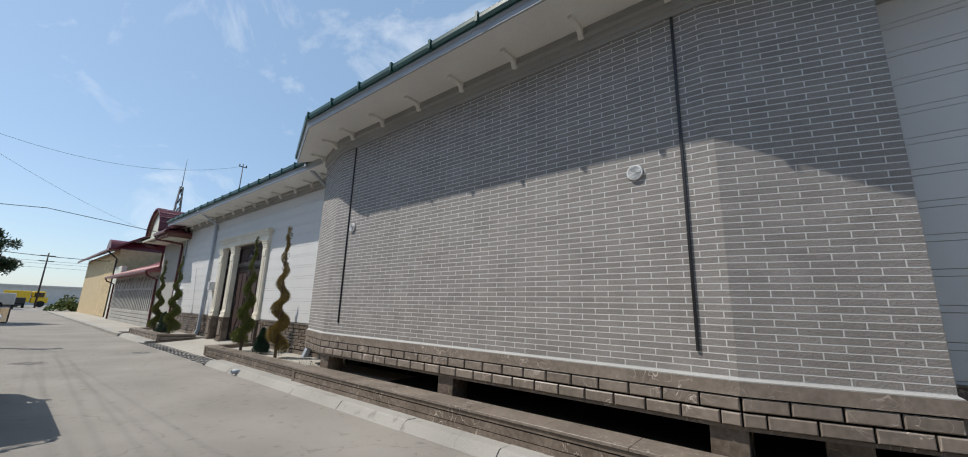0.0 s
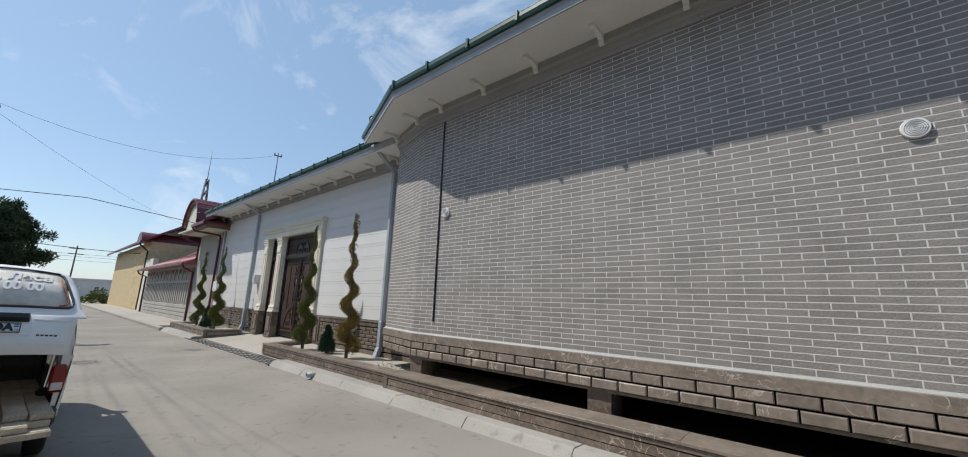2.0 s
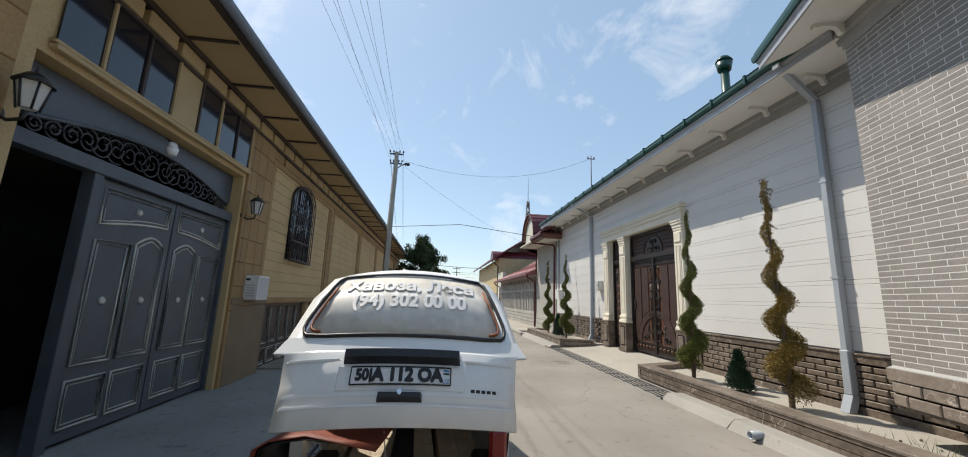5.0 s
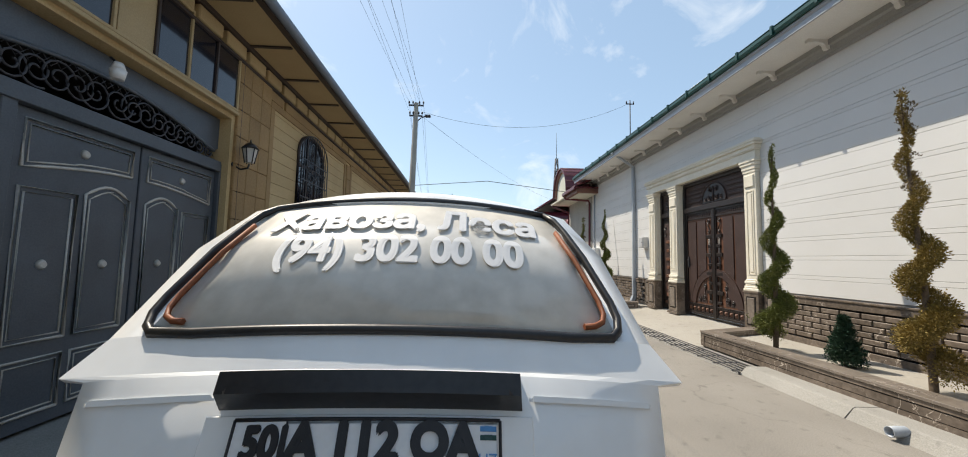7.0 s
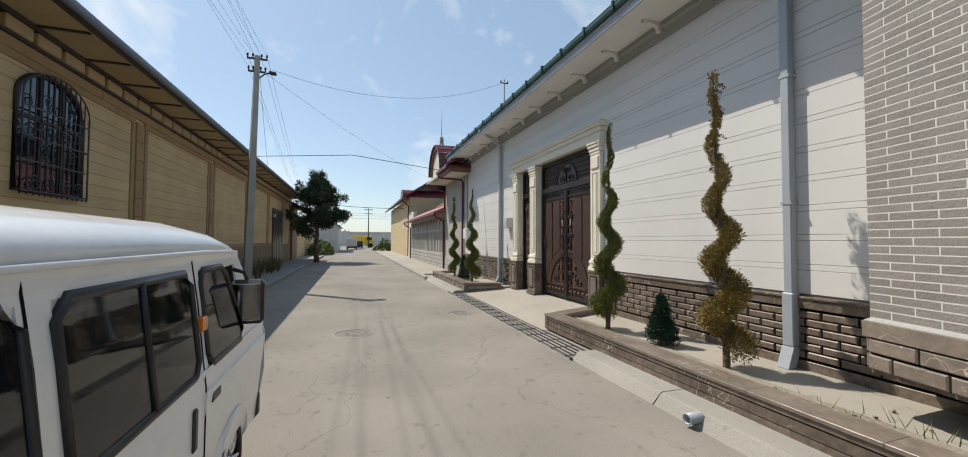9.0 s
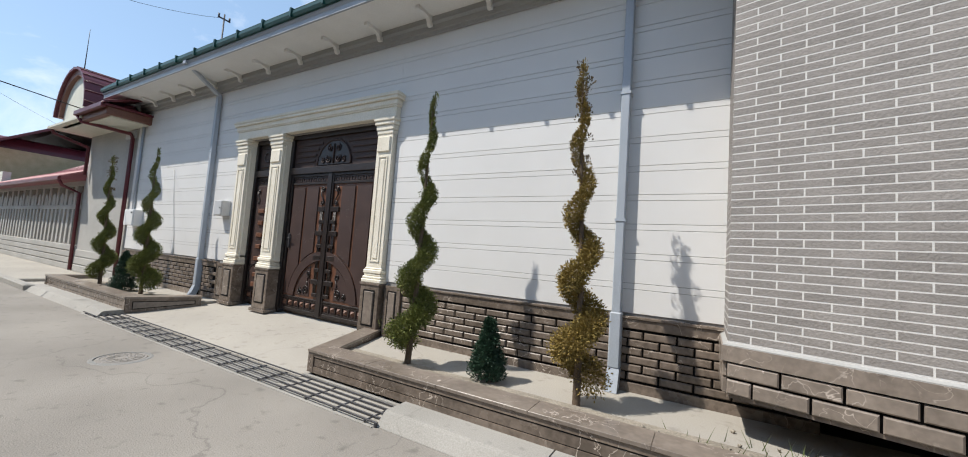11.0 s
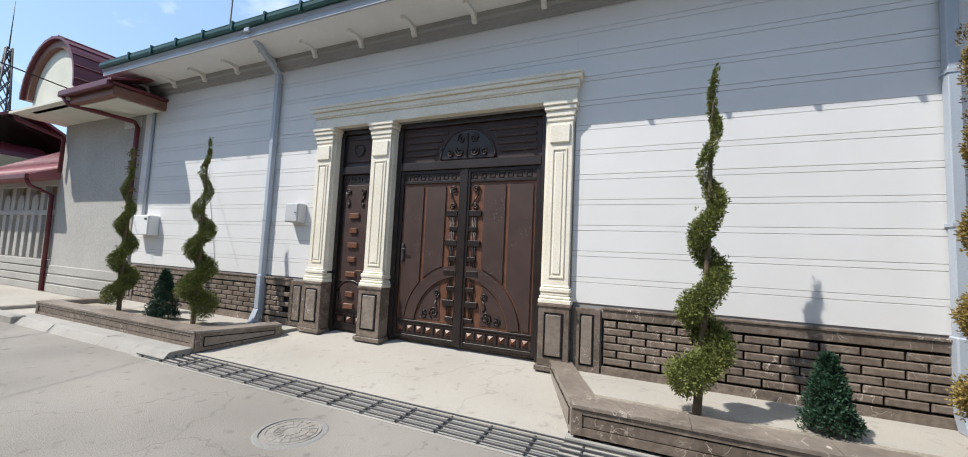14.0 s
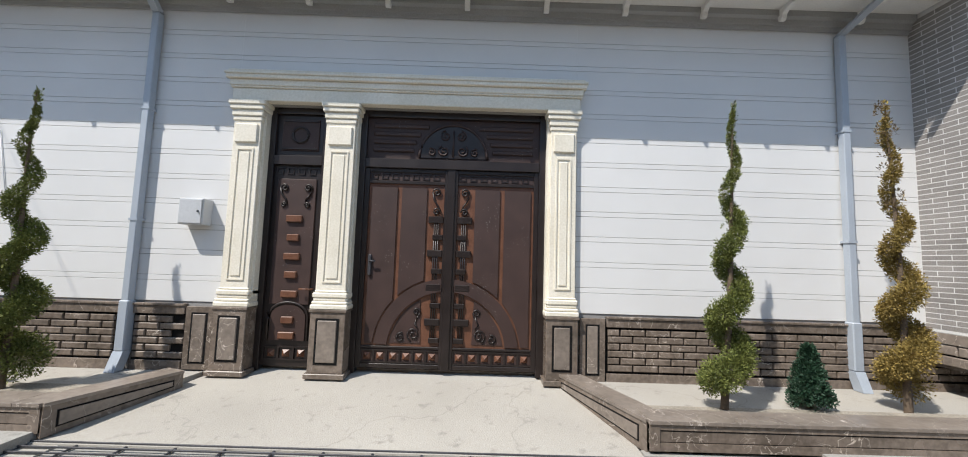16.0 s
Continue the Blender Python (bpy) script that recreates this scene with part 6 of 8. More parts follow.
gate_block(-0.105, 0.105, 0.793, 0.828, 0.0, 0.035, "latch_handle", BLACK_PLASTIC, "black latch handle with lock")
bm = bmesh.new()
rod(bm, gate_surface(0, 0.803, 0.03), gate_surface(0, 0.803, 0.042), 0.011, sides=12)
part("lock", bm, CHROME, tailgate)
gate_block(-0.55, 0.55, 0.792, 0.797, -0.002, 0.004, "crease", VAN_WHITE)
gate_block(-0.55, 0.55, 0.838, 0.845, 0.0, 0.006, "crease", VAN_WHITE)
gate_block(-0.56, -0.30, 0.642, 0.648, 0.0, 0.005, "crease", VAN_WHITE)
gate_block(0.30, 0.56, 0.642, 0.648, 0.0, 0.005, "crease", VAN_WHITE)
bm = bmesh.new()
rod(bm, (VR - 0.15, VC + 0.55, 1.02), tg(0.53, 0.45, 0.02), 0.014)
rod(bm, (VR - 0.08, VC + 0.56, 1.05), (VR - 0.15, VC + 0.55, 1.02), 0.02)
part("gas_strut", bm, BOX_GREY, van, "grey tailgate strut")

# the body as it stands: a little taller and narrower than drawn above
van.matrix_basis = Matrix.Translation((-8.29, -0.51, 0.0)) @ Matrix.Diagonal((1.0, 0.90, 1.085, 1.0))

# planks of the load


def plank(x, y, z, w, length, th, turn=0.0):
    bm = bmesh.new()
    box(bm, -length, -w / 2, 0, 0, w / 2, th, 0.005)
    ob = whole("plank", bm, WOOD_OLD, "weathered wooden plank lying in the van's open rear", "plank", group="planks in the van")
    ob.matrix_world = pose(x, y, z, 0, 0, turn) @ Matrix.Translation((-length / 2, 0, 0))


rnd = random.Random(5)
for side, ys in ((-1, (-0.93, -0.79, -0.65)), (1, (-0.35, -0.21, -0.075))):
    for layer in range(3):
        for y in ys:
            plank(-6.42 + rnd.uniform(-0.12, 0.06) - 0.03 * layer, y + rnd.uniform(-0.012, 0.012), 0.395 + 0.048 * layer, 0.130, 2.0, 0.044, rnd.uniform(1.5, 4.0))
bm = bmesh.new()
box(bm, -9.5, -1.0, 0.391, -7.8, -0.1, 0.394)
whole("load_mat", bm, SEAT_GREY, "dark mat on the van floor", "mat")
# torn red bumper skin rolled up under one corner of the tailgate
ROLL = [(-0.62, 0.80), (-0.80, 0.825), (-0.98, 0.84), (-1.13, 0.835), (-1.22, 0.79), (-1.265, 0.72), (-1.26, 0.66), (-1.20, 0.62), (-1.10, 0.605)]


def rolled(inset, x0, x1, wave):
    """A sheet bent along the roll, from x0 at the back to x1 at its torn mouth."""
    bm = bmesh.new()
    rows = []
    for i in range(8):
        f = i / 7
        row = []
        for j, (y, z) in enumerate(ROLL):
            c = Vector((-1.02, 0.72))
            p = Vector((y, z)) + (c - Vector((y, z))).normalized() * inset
            dent = wave * (math.sin(3.1 * j + 4 * f) + math.sin(1.7 * j - 6 * f))
            row.append(bm.verts.new((x0 + (x1 - x0 + 0.05 * math.sin(2.3 * j) - 0.012 * j) * f, p.x + 0.05 * (1 - f) + dent, p.y - 0.03 * (1 - f) + dent)))
        rows.append(row)
    for p, q in zip(rows, rows[1:]):
        for j in range(len(ROLL) - 1):
            bm.faces.new((p[j], p[j + 1], q[j + 1], q[j])).smooth = True
    return thicken(bm, 0.005)


skin = part("bumper_skin", rolled(0.0, -7.22, -6.70, 0.006), RED_RUST, van, "torn faded red bumper hanging loose")
part("bumper_liner", rolled(0.022, -7.20, -6.73, 0.007), BLACK_PLASTIC, skin, "black inside of the bumper")
bm = bmesh.new()
tube(bm, [(-6.95, -0.62, 0.80), (-6.80, -0.58, 0.70), (-6.78, -0.54, 0.60)], 0.003, 5)
part("loose_wire", bm, LETTER_WHITE, van, "loose pale wire")
bm = bmesh.new()
tube(bm, [(-6.85, -1.06, 0.66), (-6.74, -1.10, 0.58), (-6.72, -1.05, 0.53), (-6.80, -1.00, 0.52)], 0.003, 5)
part("loose_wire", bm, LETTER_WHITE, van, "loose pale wire")


# ---- details of the ochre house ----
def ring_tube(bm, pts, r):
    tube(bm, list(pts) + [pts[0]], r, 5)


def strip(x0, x1, z0, z1, mat, name, out=0.04, parent=None):
    bm = bmesh.new()
    box(bm, x0, LW - 0.02, z0, x1, LW + out, z1, 0.006)
    return part(name, bm, mat, parent or wall_left)


STONE = brick_mesh("stone_block", 0.30, 0.045, 0.395, OCHRE_DARK, 0.01)
# pilasters of sandstone blocks between the sunk panels
for x in (-11.72, -12.02, -12.32, -16.85, -21.3, -25.8, -30.2, -34.6, -37.6, -7.75, -3.0, 2.0, 7.0):
    z = 1.45 if x < -13 else 0.2
    while z < 4.2:
        piece("stone_block", STONE, wall_left, pose(x, LW, z, 0, 0, 180))
        z += 0.40
strip(-38, -15.5, 4.12, 4.28, OCHRE_DARK, "top_rail")
strip(-12.9, -11.6, 4.12, 4.28, OCHRE_DARK, "top_rail")
strip(-15.48, -13.0, 4.12, 4.28, OCHRE_DARK, "top_rail")
strip(-8.0, 14, 4.12, 4.28, OCHRE_DARK, "top_rail")
strip(-38, -15.6, 1.18, 1.30, BASE_BROWN, "base_rail", 0.06)
strip(-12.9, -11.6, 1.30, 1.42, BASE_BROWN, "base_rail", 0.06)
x = -37.9
while x < -15.7:
    bm = bmesh.new()
    box(bm, x, LW - 0.02, 0.05, x + 0.27, LW + 0.035, 1.17, 0.008)
    part("base_board", bm, BASE_BROWN, wall_left)
    x += 0.285
bm = bmesh.new()
box(bm, -12.9, LW - 0.02, 0.02, -11.62, LW + 0.05, 1.29, 0.008)
part("base_panel", bm, BASE_BROWN, wall_left)
# clapboard-like courses in the panels
for a, b in ((-21.1, -17.05), (-25.6, -21.5), (-30.0, -26.0), (-34.4, -30.4), (-16.65, -12.5)):
    for p, q in ((a, a + 0.13), (b - 0.13, b)):
        strip(p, q, 1.42, 4.0, OCHRE_DARK, "panel_border", 0.035)
    strip(a, b, 1.31, 1.42, OCHRE_DARK, "panel_border", 0.035)
    strip(a, b, 4.0, 4.115, OCHRE_DARK, "panel_border", 0.035)
    for k in range(14):
        z = 1.34 + 0.2 * k
        if z > 4.05:
            continue
        bm = bmesh.new()
        box(bm, a, LW - 0.01, z, b, LW + 0.012, z + 0.192, 0.004)
        part("cladding_course", bm, OCHRE_WALL, wall_left)
# frieze of blocks below the soffit
x = -38.0
while x < 6:
    bm = bmesh.new()
    box(bm, x, LW - 0.02, 4.34, x + 0.46, LW + 0.09, 4.52, 0.012)
    part("frieze_block", bm, TAN_SOFFIT, wall_left)
    x += 0.55
strip(-38, 13.9, 4.29, 4.33, DARK_TRIM, "frieze_line", 0.07)
strip(-38, 13.9, 4.53, 4.60, DARK_TRIM, "frieze_line", 0.11)
x = -37.6
k = 0
while x < 6:
    bm = bmesh.new()
    box(bm, x, LW + 0.1, 4.575, x + 0.05, LW + 0.70, 4.598)
    whole("soffit_batten", bm, DARK_TRIM, "dark batten across the tan soffit", "batten", group="soffit battens")
    x += 1.08
t = thing("eaves_gutter", (-20, LW + 0.8, 4.55), "dark steel half round gutter of the ochre house", "gutter", kind="structure")
bm = bmesh.new()
tube(bm, [(-38.7, LW + 0.86, 4.66), (14, LW + 0.86, 4.66)], 0.065, 10)
part("trough", bm, FAR_BLUE, t)

# gate of the ochre house
lg = thing("panel_gate", (-10.2, LW - 0.15, 0.02), "slate grey steel gate with silver mouldings, one narrow wing open", "gate")
LY = LW - 0.16
bm = bmesh.new()
box(bm, -11.56, LY - 0.06, 0.02, -11.46, LY + 0.07, 2.76, 0.006)
box(bm, -9.03, LY - 0.06, 0.02, -8.92, LY + 0.07, 2.66, 0.006)
box(bm, -11.46, LY - 0.06, 2.64, -8.06, LY + 0.09, 2.78, 0.006)
part("gate_frame", bm, SLATE_GATE, lg)


def silver(bm, pts, y):
    for r, o in ((0.015, 0.0), (0.008, 0.04)):
        cx = sum(p[0] for p in pts) / len(pts)
        cz = sum(p[1] for p in pts) / len(pts)
        q = [(x + (o if x < cx else -o), y, z + (o if z < cz else -o)) for x, z in pts]
        ring_tube(bm, q, r)


def leaf_left(x0, x1, s):
    """One leaf: slab, raised mouldings and round knobs; s: side of the arch's crown."""
    bm = bmesh.new()
    box(bm, x0, LY - 0.03, 0.06, x1, LY + 0.02, 2.63, 0.006)
    leaf = part("gate_leaf", bm, SLATE_GATE, lg)
    y = LY + 0.024
    w = x1 - x0
    a, b, c = x0 + 0.09, (x0 + x1) / 2, x1 - 0.09
    shapes = []
    for p, q in ((a, b - 0.04), (b + 0.04, c)):
        shapes.append([(p, 0.18), (q, 0.18), (q, 0.62), (p, 0.62)])
    inner, outer = ((a, b - 0.04), (b + 0.04, c)) if s < 0 else ((b + 0.04, c), (a, b - 0.04))
    p, q = outer
    shapes.append([(p, 0.76), (q, 0.76), (q, 2.0), (p, 2.0)])
    p, q = inner
    n = 8
    arc = [(q + (p - q) * i / n, 2.02 + 0.10 * math.sin(math.pi * i / n)) for i in range(n + 1)]
    shapes.append([(p, 0.76), (q, 0.76)] + arc)
    low = [(a + (c - a) * i / n, 2.16 + (0.11 * math.sin(math.pi * 0.5 * i / n) if s > 0 else 0.11 * math.cos(math.pi * 0.5 * i / n))) for i in range(n + 1)]
    shapes.append(low + [(c, 2.54), (a, 2.54)])
    for sh in shapes:
        bm = bmesh.new()
        silver(bm, sh, y)
        part("moulding", bm, SILVER_TRIM, leaf, "dull silver moulding")
    for kx, kz in (((a + b - 0.04) / 2, 1.38), ((b + 0.04 + c) / 2, 1.38), ((a + c) / 2, 2.38)):
        bm = bmesh.new()
        rod(bm, (kx, LY + 0.02, kz), (kx, LY + 0.045, kz), 0.045, 0.025, 14)
        part("knob", bm, SILVER_TRIM, leaf)


leaf_left(-11.45, -10.24, 1)
leaf_left(-10.22, -9.04, -1)
# open wing leaning back into the yard
bm = bmesh.new()
box(bm, -8.16, LY - 0.95, 0.06, -8.11, LY - 0.05, 2.62, 0.006)
part("side_wing", bm, SLATE_GATE, lg, "narrow wing standing open")
# arched panel with wrought scrolls over the leaves
bm = bmesh.new()
prism(bm, [(-11.55, LY, 3.40), (-8.06, LY, 3.40), (-8.06, LY, 3.0)] + [(-8.2 - 3.2 * i / 16, LY, 2.92 + 0.26 * math.sin(math.pi * i / 16)) for i in range(17)] + [(-11.55, LY, 3.0)], (0, -0.03, 0))
part("overpanel", bm, SLATE_GATE, lg)
bm = bmesh.new()
tube(bm, [(-8.2 - 3.2 * i / 24, LY + 0.015, 2.92 + 0.26 * math.sin(math.pi * i / 24)) for i in range(25)], 0.022, 6)
part("arch_rail", bm, SLATE_GATE, lg)
for i in range(9):
    for s in (1, -1):
        cx = -9.8 + s * (0.12 + 0.17 * i)
        h = 0.14 + 0.26 * math.cos(math.pi * (cx + 9.8) / 3.3)
        if h < 0.10:
            continue
        bm = bmesh.new()
        spiral(bm, cx, LY + 0.01, 2.80 + h * 0.45, h * 0.42, 1.7, (i % 4) * 1.4, 1 if i % 2 else -1, 0.010, s)
        part("wrought_scroll", bm, STEEL_DARK, lg)
bm = bmesh.new()
for i in range(36):
    x = -8.35 - 0.085 * i
    h = 0.26 * math.sin(math.pi * (x + 8.2) / -3.2)
    tube(bm, [(x, LY + 0.0, 2.92 + h - 0.10), (x - 0.09, LY + 0.0, 2.92 + h)], 0.004, 4)
    tube(bm, [(x - 0.09, LY + 0.0, 2.92 + h - 0.10), (x, LY + 0.0, 2.92 + h)], 0.004, 4)
tagged(part("wrought_mesh", bm, STEEL_DARK, lg), kind="stuff")
# passage walls coloured near black for the shade inside the opening
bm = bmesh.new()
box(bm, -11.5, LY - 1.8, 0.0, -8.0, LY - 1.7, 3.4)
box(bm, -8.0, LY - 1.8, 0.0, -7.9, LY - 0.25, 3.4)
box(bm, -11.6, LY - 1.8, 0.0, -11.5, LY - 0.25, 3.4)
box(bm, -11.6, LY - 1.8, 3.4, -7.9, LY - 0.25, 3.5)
whole("wall_gate_passage", bm, PAINTED_SHADE, "gate passage of the ochre house, its shade painted near black", "wall", "structure")
# band of windows above the gate
win = thing("window_band", (-9.8, LW, 3.40), "band of dark panes in cream frames above the gate, one pane cream", "window", kind="structure")
edges = [-8.12 - 0.490 * i for i in range(8)]
for i, (a, b) in enumerate(zip(edges, edges[1:])):
    bm = bmesh.new()
    box(bm, b + 0.035, LW + 0.012, 3.58, a - 0.035, LW + 0.03, 4.36)
    part("pane", bm, TAN_SOFFIT if i == 3 else DARK_GLASS, win, "cream blank panel" if i == 3 else "dark window pane")
    bm = bmesh.new()
    box(bm, b + 0.0, LW, 3.53, b + 0.032, LW + 0.055, 4.40, 0.005)
    part("mullion", bm, DARK_TRIM if i % 2 else TAN_SOFFIT, win)
bm = bmesh.new()
box(bm, edges[-1], LW, 3.48, edges[0], LW + 0.075, 3.525, 0.006)
box(bm, edges[-1], LW, 3.535, edges[0], LW + 0.06, 3.57, 0.006)
part("sill", bm, TAN_SOFFIT, win)


def wall_lantern(x):
    t = thing("wall_lantern", (x, LW, 2.70), "black cast iron wall lantern with frosted panes", "lantern", "wall lanterns")
    y = LW + 0.22
    bm = bmesh.new()
    tube(bm, [(x, LW, 2.78), (x, LW + 0.10, 2.72), (x, LW + 0.20, 2.74), (x, y, 2.80)], 0.014)
    rod(bm, (x, LW, 2.78), (x, LW + 0.02, 2.78), 0.06)
    part("bracket_arm", bm, BLACK_PLASTIC, t)
    bm = bmesh.new()
    rod(bm, (x, y, 2.82), (x, y, 3.02), 0.055, 0.095, 6, False)
    part("glass", bm, LAMP_GLASS, t)
    for i in range(6):
        a = 2 * math.pi * i / 6
        bm = bmesh.new()
        rod(bm, (x + 0.06 * math.cos(a), y + 0.06 * math.sin(a), 2.81), (x + 0.10 * math.cos(a), y + 0.10 * math.sin(a), 3.03), 0.008, sides=5)
        part("rib", bm, BLACK_PLASTIC, t)
    bm = bmesh.new()
    rod(bm, (x, y, 3.02), (x, y, 3.10), 0.12, 0.05, 12)
    rod(bm, (x, y, 3.10), (x, y, 3.16), 0.018, 0.005, 8)
    part("cap", bm, BLACK_PLASTIC, t)


wall_lantern(-11.62)
wall_lantern(-7.88)
t = thing("bulb_lamp", (-9.6, LW + 0.1, 3.02), "white glass bulb lamp under the window band", "lamp")
bm = bmesh.new()
rod(bm, (-9.6, LW + 0.02, 3.30), (-9.6, LW + 0.10, 3.24), 0.012)
part("arm", bm, BLACK_PLASTIC, t)
bm = bmesh.new()
rod(bm, (-9.6, LW + 0.10, 3.25), (-9.6, LW + 0.10, 3.18), 0.035, 0.06, 14)
rod(bm, (-9.6, LW + 0.10, 3.18), (-9.6, LW + 0.10, 3.09), 0.065, 0.05, 14)
part("globe", bm, BOX_WHITE, t)
t = thing("gas_box", (-12.19, LW, 1.38), "pale gas meter box with louvre on the ochre house", "meter box")
bm = bmesh.new()
box(bm, -12.39, LW + 0.02, 1.38, -11.97, LW + 0.27, 1.80, 0.012)
part("body", bm, BOX_WHITE, t)
bm = bmesh.new()
box(bm, -12.36, LW + 0.268, 1.41, -12.0, LW + 0.276, 1.77, 0.004)
part("door", bm, BOX_GREY, t)
bm = bmesh.new()
for k in range(5):
    box(bm, -11.972, LW + 0.07, 1.44 + 0.045 * k, -11.962, LW + 0.22, 1.462 + 0.045 * k)
part("louvre", bm, BOX_GREY, t)
bm = bmesh.new()
box(bm, -11.972, LW + 0.06, 1.71, -11.964, LW + 0.13, 1.75)
part("slot", bm, LETTER_BLACK, t)
for y, x in ((LW + 0.03, -11.66),):
    bm = bmesh.new()
    tube(bm, [(x, y, 4.5), (x, y, 3.2), (x - 0.02, y, 1.8)], 0.018)
    tube(bm, [(x - 0.08, y, 4.5), (x - 0.08, y, 3.0), (x - 0.10, y, 1.8)], 0.012)
    whole("gas_pipe", bm, DARK_TRIM, "dark thin gas pipes running down the wall", "pipe")

# arched window with iron grille
w = thing("window_1", (-14.3, LW, 2.24), "tall arched window behind a dark wrought iron grille", "window", kind="structure")
A0, A1, B0, B1 = -14.98, -13.62, 2.24, 3.58


def arch_pts(m, y, n=14):
    cx, r = (A0 + A1) / 2, (A1 - A0) / 2 - m
    return [(A0 + m, y, B0 + m)] + [(cx - r * math.cos(math.pi * i / n), y, B1 + (r * 0.62) * math.sin(math.pi * i / n)) for i in range(n + 1)] + [(A1 - m, y, B0 + m)]


bm = bmesh.new()
prism(bm, arch_pts(0.0, LW - 0.02), (0, 0.035, 0))
part("pane", bm, DARK_GLASS, w)
bm = bmesh.new()
ring_tube(bm, arch_pts(0.02, LW + 0.03), 0.035)
part("window_frame", bm, DARK_TRIM, w)
for f in (0.33, 0.66):
    bm = bmesh.new()
    x = A0 + (A1 - A0) * f
    box(bm, x - 0.025, LW + 0.01, B0, x + 0.025, LW + 0.035, B1 + 0.35)
    part("mullion", bm, DARK_TRIM, w)
bm = bmesh.new()
box(bm, A0, LW + 0.01, 3.28, A1, LW + 0.035, 3.34)
part("transom_bar", bm, DARK_TRIM, w)
grille = thing("window_grille", (-14.3, LW + 0.12, 2.20), "dark wrought iron window grille with scrolls", "grille")
for i in range(13):
    x = A0 - 0.01 + (A1 - A0 + 0.02) * i / 12
    top = B1 + 0.42 * math.sqrt(max(0.0, 1 - ((x - (A0 + A1) / 2) / 0.69) ** 2))
    bm = bmesh.new()
    rod(bm, (x, LW + 0.12, B0 - 0.05), (x, LW + 0.12, top), 0.009, sides=6)
    part("bar", bm, STEEL_DARK, grille)
for z in (B0, B0 + 0.42, 3.0, 3.42):
    bm = bmesh.new()
    box(bm, A0 - 0.03, LW + 0.112, z, A1 + 0.03, LW + 0.128, z + 0.02)
    part("cross_bar", bm, STEEL_DARK, grille)
bm = bmesh.new()
ring_tube(bm, arch_pts(-0.02, LW + 0.12), 0.012)
part("rim", bm, STEEL_DARK, grille)
for s in (1, -1):
    for cx, cz, r in ((0.16, 3.16, 0.13), (0.42, 3.2, 0.12), (0.18, 2.36, 0.13), (0.45, 2.36, 0.12), (0.3, 2.84, 0.11), (0.25, 3.58, 0.1)):
        bm = bmesh.new()
        spiral(bm, (A0 + A1) / 2 + s * cx, LW + 0.13, cz, r, 1.6, 0.5, 1, 0.009, s)
        part("scroll", bm, STEEL_DARK, grille)
for x in (A0, A1):
    bm = bmesh.new()
    for z in (B0 + 0.02, 3.0):
        rod(bm, (x, LW, z), (x, LW + 0.12, z), 0.009, sides=6)
    part("wall_fixing", bm, STEEL_DARK, grille)
# low cellar doors with silver mouldings
d = thing("cellar_door", (-14.2, LW - 0.1, 0.02), "low dark double doors with silver moulded panels below the window", "door")
bm = bmesh.new()
box(bm, -15.5, LW - 0.30, 0.02, -12.95, LW - 0.10, 1.30)
part("slab", bm, DARK_TRIM, d)
for i in range(5):
    a = -15.42 + 0.49 * i
    for z0, z1 in ((0.10, 0.40), (0.50, 1.22)):
        bm = bmesh.new()
        silver(bm, [(a, z0), (a + 0.38, z0), (a + 0.38, z1), (a, z1)], LW - 0.095)
        part("moulding", bm, SILVER_TRIM, d, "dull silver moulding")
# far gate recess of the same house
t = thing("far_gate", (-33.0, LW + 0.05, 0.06), "dark brown gate in the ochre wall", "gate")
bm = bmesh.new()
box(bm, -34.7, LW, 0.06, -31.3, LW + 0.06, 3.4, 0.01)
part("slab", bm, DARK_TRIM, t)
for i in range(6):
    bm = bmesh.new()
    box(bm, -34.55 + 0.54 * i, LW + 0.055, 0.2, -34.1 + 0.54 * i, LW + 0.085, 3.0, 0.01)
    part("panel", bm, BLACK_GATE, t)
wall_lantern(-30.9)
# dry shrubs on the verge
bm = bmesh.new()
rs = random.Random(9)
for i in range(46):
    c = Vector((rs.uniform(-29, -17.5), rs.uniform(-3.5, -2.6), 0.05))
    for k in range(26):
        a, h = rs.uniform(0, 6.28), rs.uniform(0.25, 0.75)
        sp = rs.uniform(0.05, 0.3)
        tip = c + Vector((sp * math.cos(a), sp * math.sin(a), h))
        side = Vector((-math.sin(a), math.cos(a), 0)) * 0.012
        bm.faces.new([bm.verts.new(q) for q in (c - side, c + side, tip)])
        for j in range(3):
            p = c.lerp(tip, rs.uniform(0.4, 1))
            u = Vector((rs.gauss(0, 1), rs.gauss(0, 1), rs.gauss(0, 1))).normalized() * 0.05
            bm.faces.new([bm.verts.new(q) for q in (p, p + u, p + u.cross(side).normalized() * 0.03)])
whole("dry_shrubs", bm, DRY_SHRUB, "dry brown shrubs along the foot of the wall", "shrubs", "stuff")


